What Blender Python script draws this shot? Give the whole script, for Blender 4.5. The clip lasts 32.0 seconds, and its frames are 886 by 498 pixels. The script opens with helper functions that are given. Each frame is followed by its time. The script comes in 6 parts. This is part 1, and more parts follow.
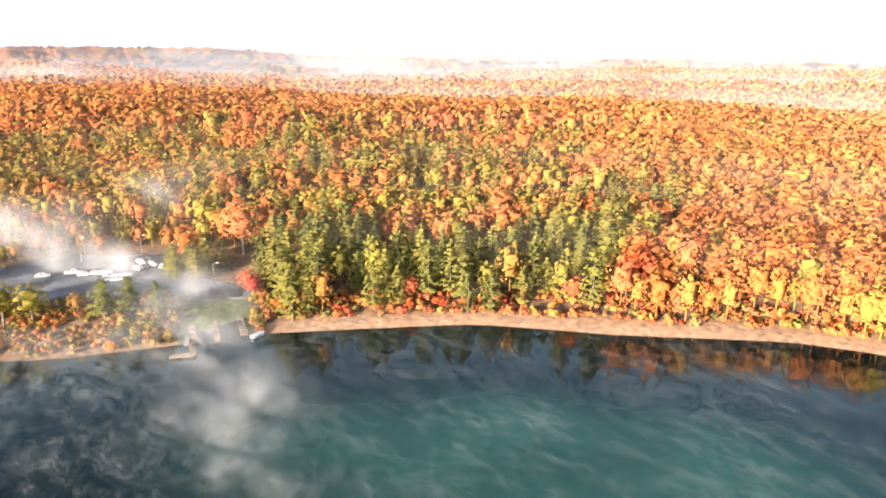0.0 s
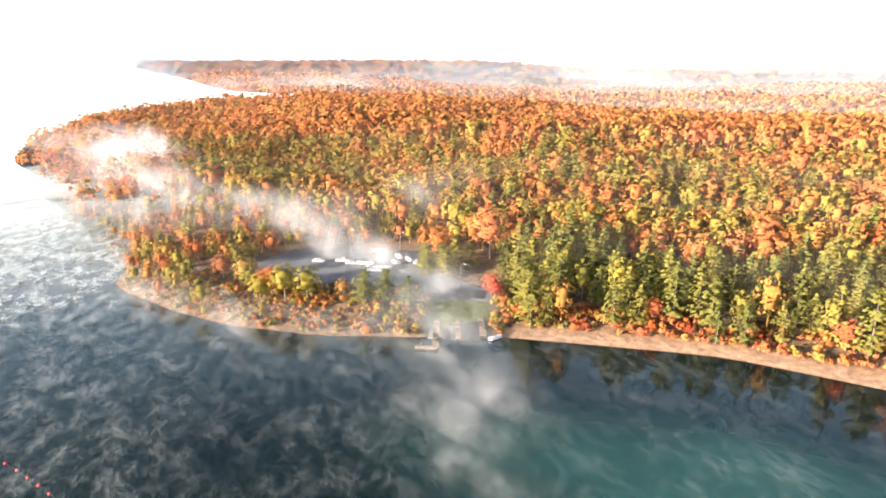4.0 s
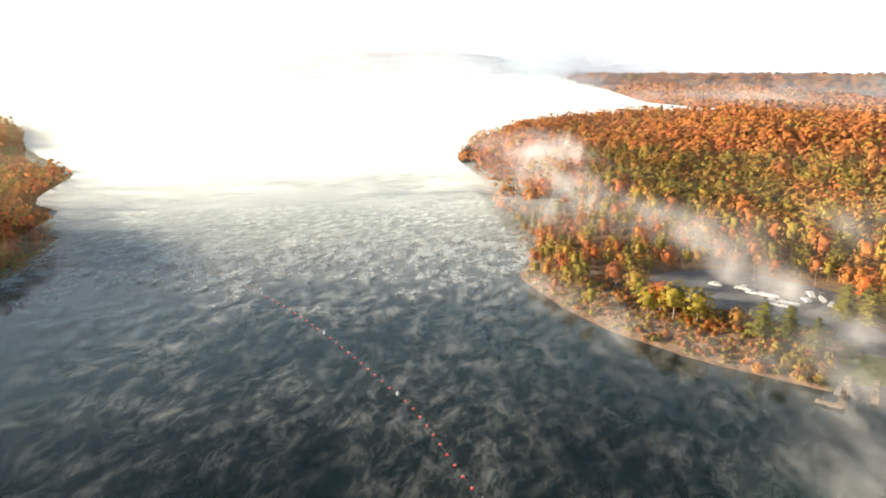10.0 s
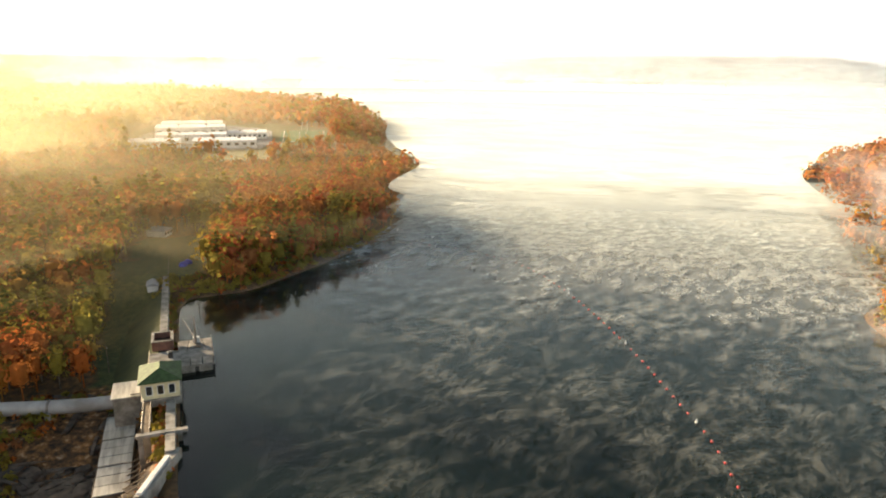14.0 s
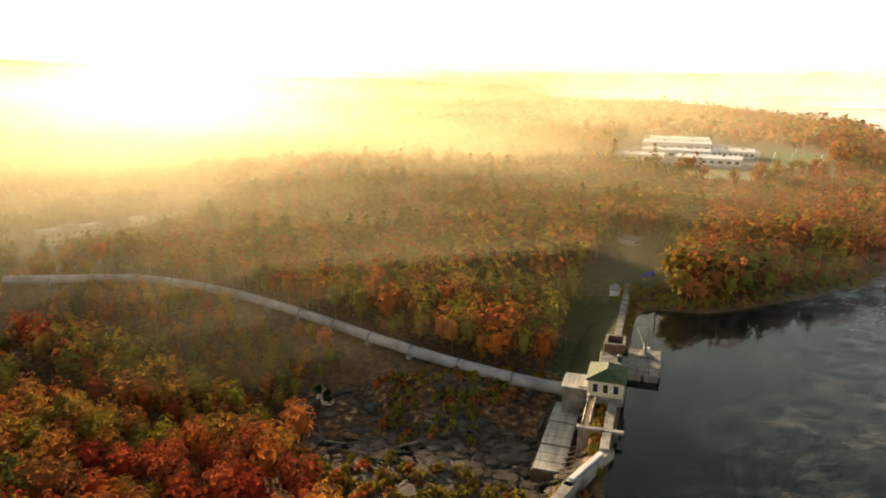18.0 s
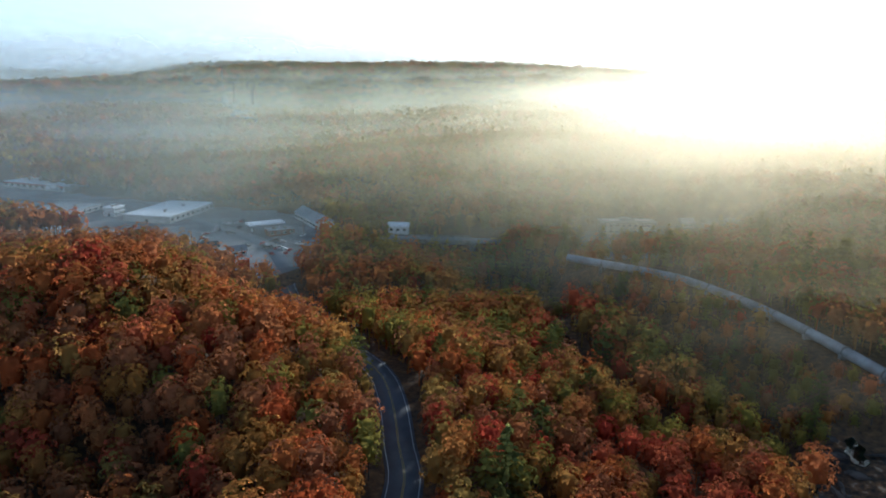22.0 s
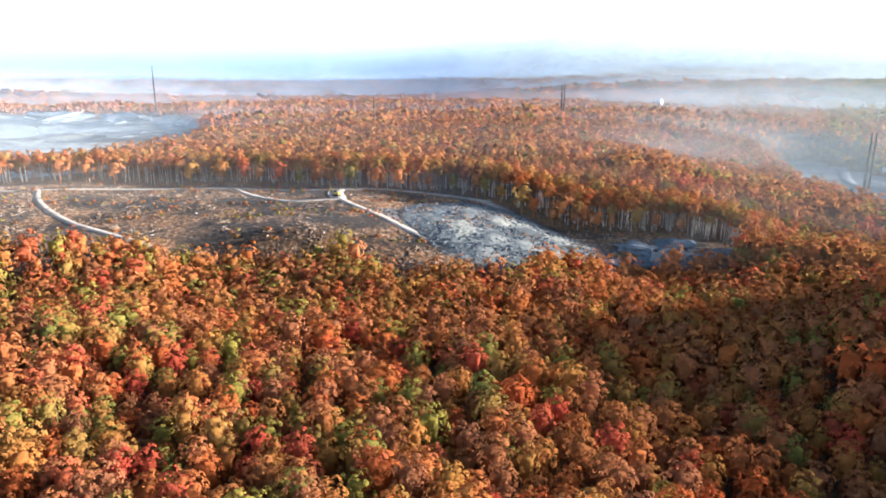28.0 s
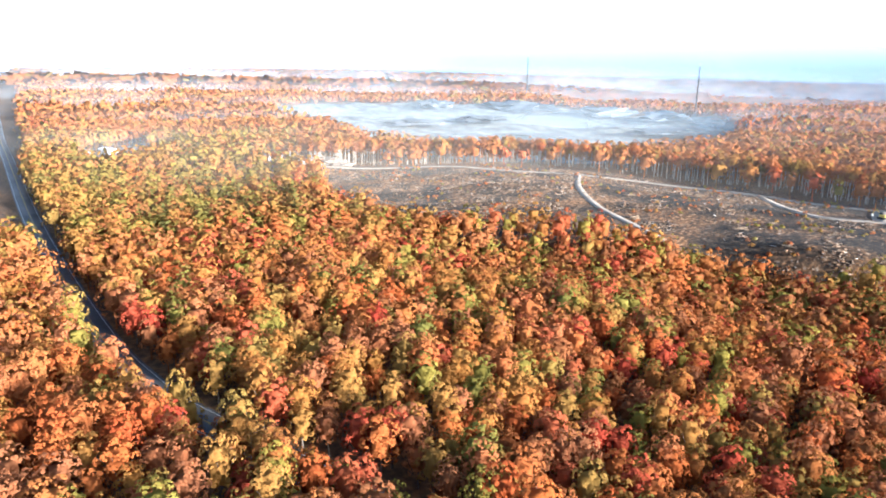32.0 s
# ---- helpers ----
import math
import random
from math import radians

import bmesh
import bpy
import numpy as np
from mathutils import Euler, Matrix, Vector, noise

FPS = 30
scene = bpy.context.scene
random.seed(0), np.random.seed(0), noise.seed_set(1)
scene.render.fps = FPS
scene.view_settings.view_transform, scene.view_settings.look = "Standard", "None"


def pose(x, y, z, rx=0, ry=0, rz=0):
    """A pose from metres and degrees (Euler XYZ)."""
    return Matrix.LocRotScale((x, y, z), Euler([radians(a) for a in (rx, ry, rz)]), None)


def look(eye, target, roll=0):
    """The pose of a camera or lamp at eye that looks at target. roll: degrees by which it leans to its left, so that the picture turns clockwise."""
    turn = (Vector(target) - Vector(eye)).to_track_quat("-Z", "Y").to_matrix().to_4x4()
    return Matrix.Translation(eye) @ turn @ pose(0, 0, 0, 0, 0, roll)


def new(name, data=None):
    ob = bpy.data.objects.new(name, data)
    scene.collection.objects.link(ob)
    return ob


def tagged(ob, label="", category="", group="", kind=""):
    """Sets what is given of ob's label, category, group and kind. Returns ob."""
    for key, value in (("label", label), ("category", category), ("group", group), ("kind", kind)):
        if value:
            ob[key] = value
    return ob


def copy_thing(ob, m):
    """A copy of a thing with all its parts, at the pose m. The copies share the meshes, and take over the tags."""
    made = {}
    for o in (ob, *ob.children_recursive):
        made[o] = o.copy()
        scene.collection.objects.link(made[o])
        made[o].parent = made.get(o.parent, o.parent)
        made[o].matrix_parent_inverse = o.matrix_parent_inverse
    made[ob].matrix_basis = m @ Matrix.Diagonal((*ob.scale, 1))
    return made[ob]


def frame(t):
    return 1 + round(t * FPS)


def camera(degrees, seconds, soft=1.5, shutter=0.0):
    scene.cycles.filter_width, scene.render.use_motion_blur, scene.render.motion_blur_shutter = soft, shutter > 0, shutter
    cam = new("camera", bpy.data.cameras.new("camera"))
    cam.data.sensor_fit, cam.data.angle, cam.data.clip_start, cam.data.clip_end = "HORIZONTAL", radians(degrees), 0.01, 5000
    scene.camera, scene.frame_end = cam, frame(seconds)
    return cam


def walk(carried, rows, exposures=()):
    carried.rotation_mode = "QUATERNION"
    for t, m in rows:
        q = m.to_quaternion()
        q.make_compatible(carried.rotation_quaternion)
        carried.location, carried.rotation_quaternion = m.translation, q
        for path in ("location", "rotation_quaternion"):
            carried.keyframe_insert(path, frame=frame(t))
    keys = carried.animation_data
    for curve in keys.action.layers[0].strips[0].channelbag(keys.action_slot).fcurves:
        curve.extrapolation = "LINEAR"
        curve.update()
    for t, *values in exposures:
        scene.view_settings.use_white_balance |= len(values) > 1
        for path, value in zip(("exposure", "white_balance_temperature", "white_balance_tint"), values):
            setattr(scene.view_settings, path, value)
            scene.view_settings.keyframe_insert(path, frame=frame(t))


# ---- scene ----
cam = camera(65.15, 32.0, soft=1.9)
EYE = (0.0, 0.0, 80.0)
# seconds, heading, pitch, roll of the hovering camera
PATH = [
    (0.0, -0.00, -16.67, -0.74),
    (0.5, 3.02, -16.62, -0.59),
    (1.0, 6.01, -16.52, -0.54),
    (1.5, 9.04, -16.43, -0.53),
    (2.0, 11.90, -16.34, -0.48),
    (2.5, 14.66, -16.24, -0.43),
    (3.0, 17.27, -16.13, -0.37),
    (3.5, 19.88, -16.00, -0.33),
    (4.0, 20.64, -15.91, -0.25),
    (4.5, 25.50, -15.82, -0.25),
    (6.5, 34.86, -15.54, -0.10),
    (7.0, 37.81, -15.46, -0.00),
    (7.5, 40.85, -15.39, -0.01),
    (8.0, 43.94, -15.30, -0.08),
    (8.5, 47.20, -15.18, 0.01),
    (9.0, 49.87, -15.17, -0.15),
    (9.5, 51.90, -15.09, -0.09),
    (10.0, 53.63, -15.06, -0.11),
    (10.5, 55.85, -15.10, -0.37),
    (11.0, 58.33, -15.07, -0.48),
    (11.5, 60.83, -15.04, -0.46),
    (12.0, 63.74, -14.98, -0.54),
    (12.5, 67.09, -14.97, -0.53),
    (13.0, 71.07, -14.94, -0.66),
    (13.5, 75.55, -14.94, -0.66),
    (14.0, 80.02, -14.88, -0.65),
    (14.5, 84.48, -14.84, -0.60),
    (16.5, 103.51, -14.45, -0.63),
    (17.0, 108.64, -14.30, -0.64),
    (17.5, 113.77, -14.18, -0.65),
    (18.0, 118.29, -14.01, -0.58),
    (18.5, 123.02, -13.90, -0.56),
    (19.0, 127.69, -13.81, -0.47),
    (19.5, 132.79, -13.79, -0.44),
    (20.0, 138.78, -13.75, -0.51),
    (20.5, 144.16, -13.81, -0.48),
    (21.0, 149.90, -13.86, -0.38),
    (21.5, 155.91, -13.93, -0.29),
    (22.0, 162.24, -13.91, -0.48),
    (22.5, 168.20, -13.95, -0.43),
    (23.0, 173.66, -13.96, -0.36),
    (23.5, 179.16, -13.94, -0.43),
    (24.0, 184.79, -13.98, -0.40),
    (24.5, 191.34, -13.94, -0.44),
    (25.0, 196.69, -13.88, -0.36),
    (25.5, 202.00, -13.91, -0.38),
    (26.0, 207.28, -13.99, -0.31),
    (26.5, 212.54, -14.11, -0.38),
    (28.5, 233.28, -14.46, 0.02),
    (29.0, 238.37, -14.49, 0.02),
    (29.5, 244.60, -14.54, -0.02),
    (30.0, 249.60, -14.62, -0.06),
    (30.5, 254.41, -14.63, -0.16),
    (31.0, 259.53, -14.66, -0.36),
    (31.5, 264.96, -14.66, -0.52),
    (32.0, 270.16, -14.65, -0.63),
]
walk(cam, [(t, pose(*EYE, 90 + p, r, y)) for t, y, p, r in PATH],
     exposures=[(0, 1.68, 5450, 14), (4.5, 1.68, 5400, 13), (9, 1.25, 5700, 10), (14, 1.1, 6900, 10), (17, 0.95, 7600, 12), (19, 0.5, 7300, 12), (21, 0.1, 4800, 4),
                (23, 0.42, 4350, 4), (25, 0.95, 4650, 7), (26, 1.1, 4750, 9), (29, 1.35, 4700, 11), (32, 1.35, 4600, 9)])
scene.cycles.transparent_max_bounces = 96

# ---- world and sun ----
SUN_HEADING, SUN_HEIGHT = 138.0, 11.0
SUN_WAY = Vector((-math.sin(radians(SUN_HEADING)) * math.cos(radians(SUN_HEIGHT)),
                  math.cos(radians(SUN_HEADING)) * math.cos(radians(SUN_HEIGHT)),
                  math.sin(radians(SUN_HEIGHT))))
world = bpy.data.worlds.new("sky")
scene.world = world
world.use_nodes = True
wn = world.node_tree
wn.nodes.clear()
sky = wn.nodes.new("ShaderNodeTexSky")
sky.sky_type, sky.sun_disc = "NISHITA", False
sky.sun_elevation, sky.sun_rotation = radians(SUN_HEIGHT), radians(-SUN_HEADING)
sky.air_density, sky.dust_density, sky.ozone_density = 1.0, 3.0, 1.0
back = wn.nodes.new("ShaderNodeBackground")
back.inputs["Strength"].default_value = 0.07
wout = wn.nodes.new("ShaderNodeOutputWorld")
wn.links.new(sky.outputs[0], back.inputs[0])
# a bright veil of morning mist and thin cloud lies over the blue sky
veil = wn.nodes.new("ShaderNodeBackground")
wtc = wn.nodes.new("ShaderNodeTexCoord")
wsep = wn.nodes.new("ShaderNodeSeparateXYZ")
wn.links.new(wtc.outputs["Generated"], wsep.inputs[0])
wramp = wn.nodes.new("ShaderNodeValToRGB")
wramp.color_ramp.interpolation = "EASE"
wramp.color_ramp.elements.new(0.3)
for e, (at, c) in zip(wramp.color_ramp.elements, ((0.16, (1.30, 1.30, 1.30, 1)), (0.36, (0.26, 0.34, 0.33, 1)), (0.52, (0.03, 0.038, 0.042, 1)))):
    e.position, e.color = at, c
wn.links.new(wsep.outputs[2], wramp.inputs[0])
wn.links.new(wramp.outputs[0], veil.inputs["Color"])
veil.inputs["Strength"].default_value = 0.52
both = wn.nodes.new("ShaderNodeAddShader")
wn.links.new(back.outputs[0], both.inputs[0])
wn.links.new(veil.outputs[0], both.inputs[1])
wn.links.new(both.outputs[0], wout.inputs[0])
sun = new("sun", bpy.data.lights.new("sun", "SUN"))
sun.data.energy, sun.data.angle, sun.data.color = 8.5, radians(4.0), (1.0, 0.79, 0.54)
sun.matrix_world = look(SUN_WAY * 1000, (0, 0, 0))


# ---- materials ----
def material(name):
    m = bpy.data.materials.new(name)
    m.use_nodes = True
    nt = m.node_tree
    nt.nodes.clear()
    out = nt.nodes.new("ShaderNodeOutputMaterial")
    return m, nt, out


def node(nt, kind, **values):
    n = nt.nodes.new(kind)
    for key, value in values.items():
        n.inputs[key.replace("_", " ")].default_value = value
    return n


def noise_node(nt, scale, detail=4.0, coords="Object", rough=0.55, stretch=None, turn=0.0):
    tc = nt.nodes.new("ShaderNodeTexCoord")
    n = node(nt, "ShaderNodeTexNoise", Scale=scale, Detail=detail, Roughness=rough)
    if stretch:
        mp = nt.nodes.new("ShaderNodeMapping")
        mp.inputs["Scale"].default_value = stretch
        mp.inputs["Rotation"].default_value = (0, 0, turn)
        nt.links.new(tc.outputs[coords], mp.inputs[0])
        nt.links.new(mp.outputs[0], n.inputs["Vector"])
    else:
        nt.links.new(tc.outputs[coords], n.inputs["Vector"])
    return n


def ramp(nt, source, *stops, smooth=False):
    r = nt.nodes.new("ShaderNodeValToRGB")
    els = r.color_ramp.elements
    while len(els) < len(stops):
        els.new(0.5)
    for e, (at, c) in zip(els, stops):
        e.position, e.color = at, (*c, 1) if len(c) == 3 else c
    if smooth:
        r.color_ramp.interpolation = "EASE"
    nt.links.new(source, r.inputs[0])
    return r


def mix_rgb(nt, a, b, factor, blend="MIX"):
    m = nt.nodes.new("ShaderNodeMix")
    m.data_type, m.blend_type = "RGBA", blend
    for socket, value in ((m.inputs[0], factor), (m.inputs[6], a), (m.inputs[7], b)):
        if isinstance(value, (int, float)):
            socket.default_value = value
        elif isinstance(value, tuple):
            socket.default_value = (*value, 1)
        else:
            nt.links.new(value, socket)
    return m.outputs[2]


def maths(nt, op, a, b=0.0, clamp=False):
    m = nt.nodes.new("ShaderNodeMath")
    m.operation, m.use_clamp = op, clamp
    for socket, value in ((m.inputs[0], a), (m.inputs[1], b)):
        if isinstance(value, (int, float)):
            socket.default_value = value
        else:
            nt.links.new(value, socket)
    return m.outputs[0]


def surface(name, colour, dark=None, rough=0.8, scale=0.6, bump=0.15, metal=0.0, fine=8.0, streak=None):
    """A plain worn surface: two scales of noise in colour, and a fine bump."""
    m, nt, out = material(name)
    p = node(nt, "ShaderNodeBsdfPrincipled", Roughness=rough, Metallic=metal)
    dark = dark or tuple(c * 0.62 for c in colour)
    big = noise_node(nt, scale, 5.0, stretch=streak)
    small = noise_node(nt, fine, 3.0)
    c1 = ramp(nt, big.outputs[0], (0.36, dark), (0.62, colour))
    c2 = mix_rgb(nt, c1.outputs[0], small.outputs[0], 0.16, "OVERLAY")
    nt.links.new(c2, p.inputs["Base Color"])
    b = node(nt, "ShaderNodeBump", Strength=bump, Distance=0.1)
    nt.links.new(small.outputs[0], b.inputs["Height"])
    nt.links.new(b.outputs[0], p.inputs["Normal"])
    nt.links.new(p.outputs[0], out.inputs[0])
    return m


def leaf_material(name, stops=None):
    """Foliage that lets some light through. Colour per tree: by the object's random number, or from the forest's own tone."""
    m, nt, out = material(name)
    if stops:
        info = nt.nodes.new("ShaderNodeObjectInfo")
        base = ramp(nt, info.outputs["Random"], *stops).outputs[0]
    else:
        at = nt.nodes.new("ShaderNodeAttribute")
        at.attribute_name = "tone"
        base = at.outputs["Color"]
    geo = nt.nodes.new("ShaderNodeNewGeometry")
    vary = ramp(nt, geo.outputs["Random Per Island"], (0.0, (0.92, 0.90, 0.90)), (0.5, (1, 1, 1)), (1.0, (1.07, 1.08, 1.06)))
    base = mix_rgb(nt, base, vary.outputs[0], 1.0, "MULTIPLY")
    d = node(nt, "ShaderNodeBsdfDiffuse", Roughness=0.6)
    t = node(nt, "ShaderNodeBsdfTranslucent")
    # leaves in a clump share its rounded shape
    lump = nt.nodes.new("ShaderNodeAttribute")
    lump.attribute_name = "lump"
    turn = nt.nodes.new("ShaderNodeVectorTransform")
    turn.vector_type, turn.convert_from, turn.convert_to = "NORMAL", "OBJECT", "WORLD"
    nt.links.new(lump.outputs["Vector"], turn.inputs[0])
    for shader in (d, t):
        nt.links.new(turn.outputs[0], shader.inputs["Normal"])
    nt.links.new(base, d.inputs["Color"])
    nt.links.new(base, t.inputs["Color"])
    mx = node(nt, "ShaderNodeMixShader", Fac=0.36)
    nt.links.new(d.outputs[0], mx.inputs[1])
    nt.links.new(t.outputs[0], mx.inputs[2])
    nt.links.new(mx.outputs[0], out.inputs[0])
    return m


def mist_material(name, thick, scale, low, high, stretch=(1, 1, 1), fade="none", colour=(0.9, 0.9, 0.9), turn=0.0, detail=6.0, forward=0.6, lobe=0.0, tall=False, ends=0.12, glow=None, tight=0.78):
    """Thin water droplets: see-through where the noise is low, scattering light on both sides elsewhere."""
    m, nt, out = material(name)
    n = noise_node(nt, scale, detail, stretch=stretch, turn=turn, rough=0.6)
    a = ramp(nt, n.outputs[0], (low, (0, 0, 0)), (high, (1, 1, 1))).outputs[0]
    a = maths(nt, "MULTIPLY", a, thick)
    if fade == "ball":
        tc = nt.nodes.new("ShaderNodeTexCoord")
        mp = nt.nodes.new("ShaderNodeMapping")
        mp.inputs["Location"].default_value = (-1, -1, -1)
        mp.inputs["Scale"].default_value = (2, 2, 2)
        g = nt.nodes.new("ShaderNodeTexGradient")
        g.gradient_type = "SPHERICAL"
        nt.links.new(tc.outputs["UV"], mp.inputs[0])
        mp.inputs["Location"].default_value = (-1, -1, 0)
        nt.links.new(mp.outputs[0], g.inputs[0])
        soft = ramp(nt, g.outputs[1], (0.0, (0, 0, 0)), (0.55, (1, 1, 1)), smooth=True).outputs[0]
        a = maths(nt, "MULTIPLY", a, soft)
    elif fade == "up":
        tc = nt.nodes.new("ShaderNodeTexCoord")
        sep = nt.nodes.new("ShaderNodeSeparateXYZ")
        nt.links.new(tc.outputs["UV"], sep.inputs[0])
        soft = ramp(nt, sep.outputs[1], (0.0, (0, 0, 0)), (0.16, (1, 1, 1)), (0.5, (0.8, 0.8, 0.8)), (1.0, (0, 0, 0)), smooth=True).outputs[0]
        if tall:
            soft = 1.0
        a = maths(nt, "MULTIPLY", a, soft)
        side = ramp(nt, sep.outputs[0], (0.0, (0, 0, 0)), (ends, (1, 1, 1)), (1.0 - ends, (1, 1, 1)), (1.0, (0, 0, 0)), smooth=True).outputs[0]
        a = maths(nt, "MULTIPLY", a, side)
    clear = node(nt, "ShaderNodeBsdfTransparent")
    d = node(nt, "ShaderNodeBsdfDiffuse", Color=(*colour, 1))
    t = node(nt, "ShaderNodeBsdfTranslucent", Color=(*colour, 1))
    both = node(nt, "ShaderNodeMixShader", Fac=forward)
    nt.links.new(d.outputs[0], both.inputs[1])
    nt.links.new(t.outputs[0], both.inputs[2])
    drops = both
    if lobe:
        # droplets bend most of the light only slightly: a broad forward lobe
        r = node(nt, "ShaderNodeBsdfRefraction", Color=(*(glow or colour), 1), Roughness=tight, IOR=1.5)
        drops = node(nt, "ShaderNodeMixShader", Fac=lobe)
        nt.links.new(both.outputs[0], drops.inputs[1])
        nt.links.new(r.outputs[0], drops.inputs[2])
    mx = nt.nodes.new("ShaderNodeMixShader")
    nt.links.new(a, mx.inputs[0])
    nt.links.new(clear.outputs[0], mx.inputs[1])
    nt.links.new(drops.outputs[0], mx.inputs[2])
    nt.links.new(mx.outputs[0], out.inputs[0])
    return m


OAK = ((0.0, (0.50, 0.115, 0.032)), (0.2, (0.53, 0.175, 0.042)), (0.4, (0.52, 0.20, 0.075)), (0.6, (0.38, 0.155, 0.066)), (0.8, (0.50, 0.195, 0.05)), (1.0, (0.50, 0.245, 0.05)))
MAPLE = ((0.0, (0.47, 0.07, 0.036)), (0.5, (0.52, 0.115, 0.05)), (1.0, (0.54, 0.165, 0.062)))
GOLD = ((0.0, (0.48, 0.235, 0.055)), (0.5, (0.44, 0.24, 0.058)), (1.0, (0.38, 0.255, 0.06)))
GREEN = ((0.0, (0.25, 0.225, 0.05)), (0.5, (0.36, 0.285, 0.05)), (1.0, (0.29, 0.235, 0.05)))
PINE = ((0.0, (0.15, 0.155, 0.045)), (0.5, (0.22, 0.21, 0.05)), (1.0, (0.30, 0.255, 0.055)))
leaf_tone = leaf_material("forest_foliage")
leaf_kind = {"oak": leaf_material("oak_leaves", OAK), "maple": leaf_material("maple_leaves", MAPLE),
             "gold": leaf_material("golden_leaves", GOLD), "green": leaf_material("green_leaves", GREEN),
             "pine": leaf_material("pine_needles", PINE)}
bark = surface("bark", (0.20, 0.16, 0.12), (0.09, 0.07, 0.055), 0.95, 1.2, 0.5)
asphalt = surface("asphalt", (0.16, 0.16, 0.165), (0.10, 0.10, 0.105), 0.85, 0.08, 0.2, fine=1.5)
concrete = surface("concrete", (0.34, 0.32, 0.285), (0.15, 0.135, 0.115), 0.85, 0.35, 0.3, fine=2.0)
paint_white = surface("white_paint", (0.78, 0.78, 0.76), (0.6, 0.6, 0.58), 0.6, 0.4, 0.05)

# ---- land and lake ----
LAKE = [(-122, -29), (-70, -14), (-10, 8), (40, 40), (95, 85), (135, 125), (142, 155), (121, 172), (99, 180), (52, 183),
        (12, 190), (-13, 187), (-52, 181), (-68, 174), (-100, 163), (-130, 160), (-155, 164), (-191, 176), (-203, 197),
        (-260, 228), (-299, 251), (-400, 305), (-484, 390), (-560, 500), (-575, 640), (-530, 760), (-430, 860)]
FAR_LAKE = [(-520, 960), (-650, 960), (-784, 1010), (-1200, 1400), (-2100, 2200), (-3000, 2900), (-3900, 1800), (-4200, 600),
            (-3900, -100), (-3400, -1200), (-2600, -1000), (-1900, -560), (-1560, -150), (-1420, 42), (-1130, 77),
            (-810, 79), (-673, 62), (-574, 62), (-473, 71), (-400, 40), (-376, 36), (-354, 44), (-312, 24), (-277, -2), (-247, -26),
            (-240, -50), (-160, -35)]
SHORE = np.array(LAKE + FAR_LAKE, float)


def rounded(points, times=2):
    """Corner cutting on a closed line."""
    p = np.asarray(points, float)
    for _ in range(times):
        q = np.roll(p, -1, 0)
        p = np.stack([0.86 * p + 0.14 * q, 0.14 * p + 0.86 * q], 1).reshape(-1, p.shape[1])
    return p


SHORE = rounded(SHORE, 2)


def inside(poly, x, y):
    hit = np.zeros(np.shape(x), bool)
    for (x0, y0), (x1, y1) in zip(poly, np.roll(poly, -1, 0)):
        if y0 != y1:
            hit ^= ((y0 > y) != (y1 > y)) & (x < (x1 - x0) * (y - y0) / (y1 - y0) + x0)
    return hit


def to_line(points, x, y, closed=False):
    """Distance from places to a line of points."""
    best = np.full(np.shape(x), 1e9)
    p = np.asarray(points, float)
    for i in range(len(p) if closed else len(p) - 1):
        (x0, y0), (x1, y1) = p[i][:2], p[(i + 1) % len(p)][:2]
        dx, dy = x1 - x0, y1 - y0
        k = np.clip(((x - x0) * dx + (y - y0) * dy) / (dx * dx + dy * dy + 1e-9), 0, 1)
        best = np.minimum(best, np.hypot(x - x0 - k * dx, y - y0 - k * dy))
    return best


def smooth(a, b, v):
    k = np.clip((v - a) / (b - a), 0, 1)
    return k * k * (3 - 2 * k)


# heading, distance, height of the land's knolls and hollows
KNOLLS_NORTH = [(0, 215, 3), (0, 330, 9), (-15, 520, 20), (10, 520, 18), (-30, 280, 6), (-35, 480, 17), (25, 240, 3), (28, 380, 8), (25, 620, 22),
                (42, 240, 3), (40, 450, 12), (45, 600, 8), (5, 1000, -6), (-25, 1000, -4), (10, 2000, -20), (-20, 2200, 16), (-6, 2300, 8), (24, 2500, 26),
                (-10, 3600, -35), (12, 4500, -40), (35, 4600, -30), (-35, 3000, 0)]
KNOLLS_EAST = [(103, 300, 4), (95, 330, 5), (93, 480, 1.5), (100, 700, 10), (95, 1200, 4), (104, 200, -7), (112, 150, -11), (112, 230, -6), (125, 170, -14), (116, 188, -7), (126, 217, -6), (136, 277, -6), (144, 315, -7),
               (136, 190, -20), (140, 222, -20), (130, 320, -5), (143, 140, -17), (148, 240, -19), (120, 500, 2), (130, 900, -4), (140, 1600, -5), (118, 2300, -10), (130, 3000, 45), (83, 4700, 100), (60, 4700, 125), (105, 4600, 80)]
KNOLLS_SOUTH = [(154, 300, -18), (150, 440, -20), (166, 130, -6), (167, 190, -7), (171, 240, -13), (162, 300, -24), (166, 268, -20), (174, 290, -23), (168, 340, -24), (177, 400, -21),
                (193, 135, -13), (205, 165, -10), (182, 205, 2), (189, 245, 13), (203, 262, -9), (209, 300, -16), (196, 320, -4), (192, 385, -19), (190, 600, -20), (196, 720, -16), (180, 1000, -16),
                (170, 1700, -8), (176, 3400, 118), (160, 3500, 125), (193, 3300, 20), (200, 1500, -6), (146, 3500, 95)]
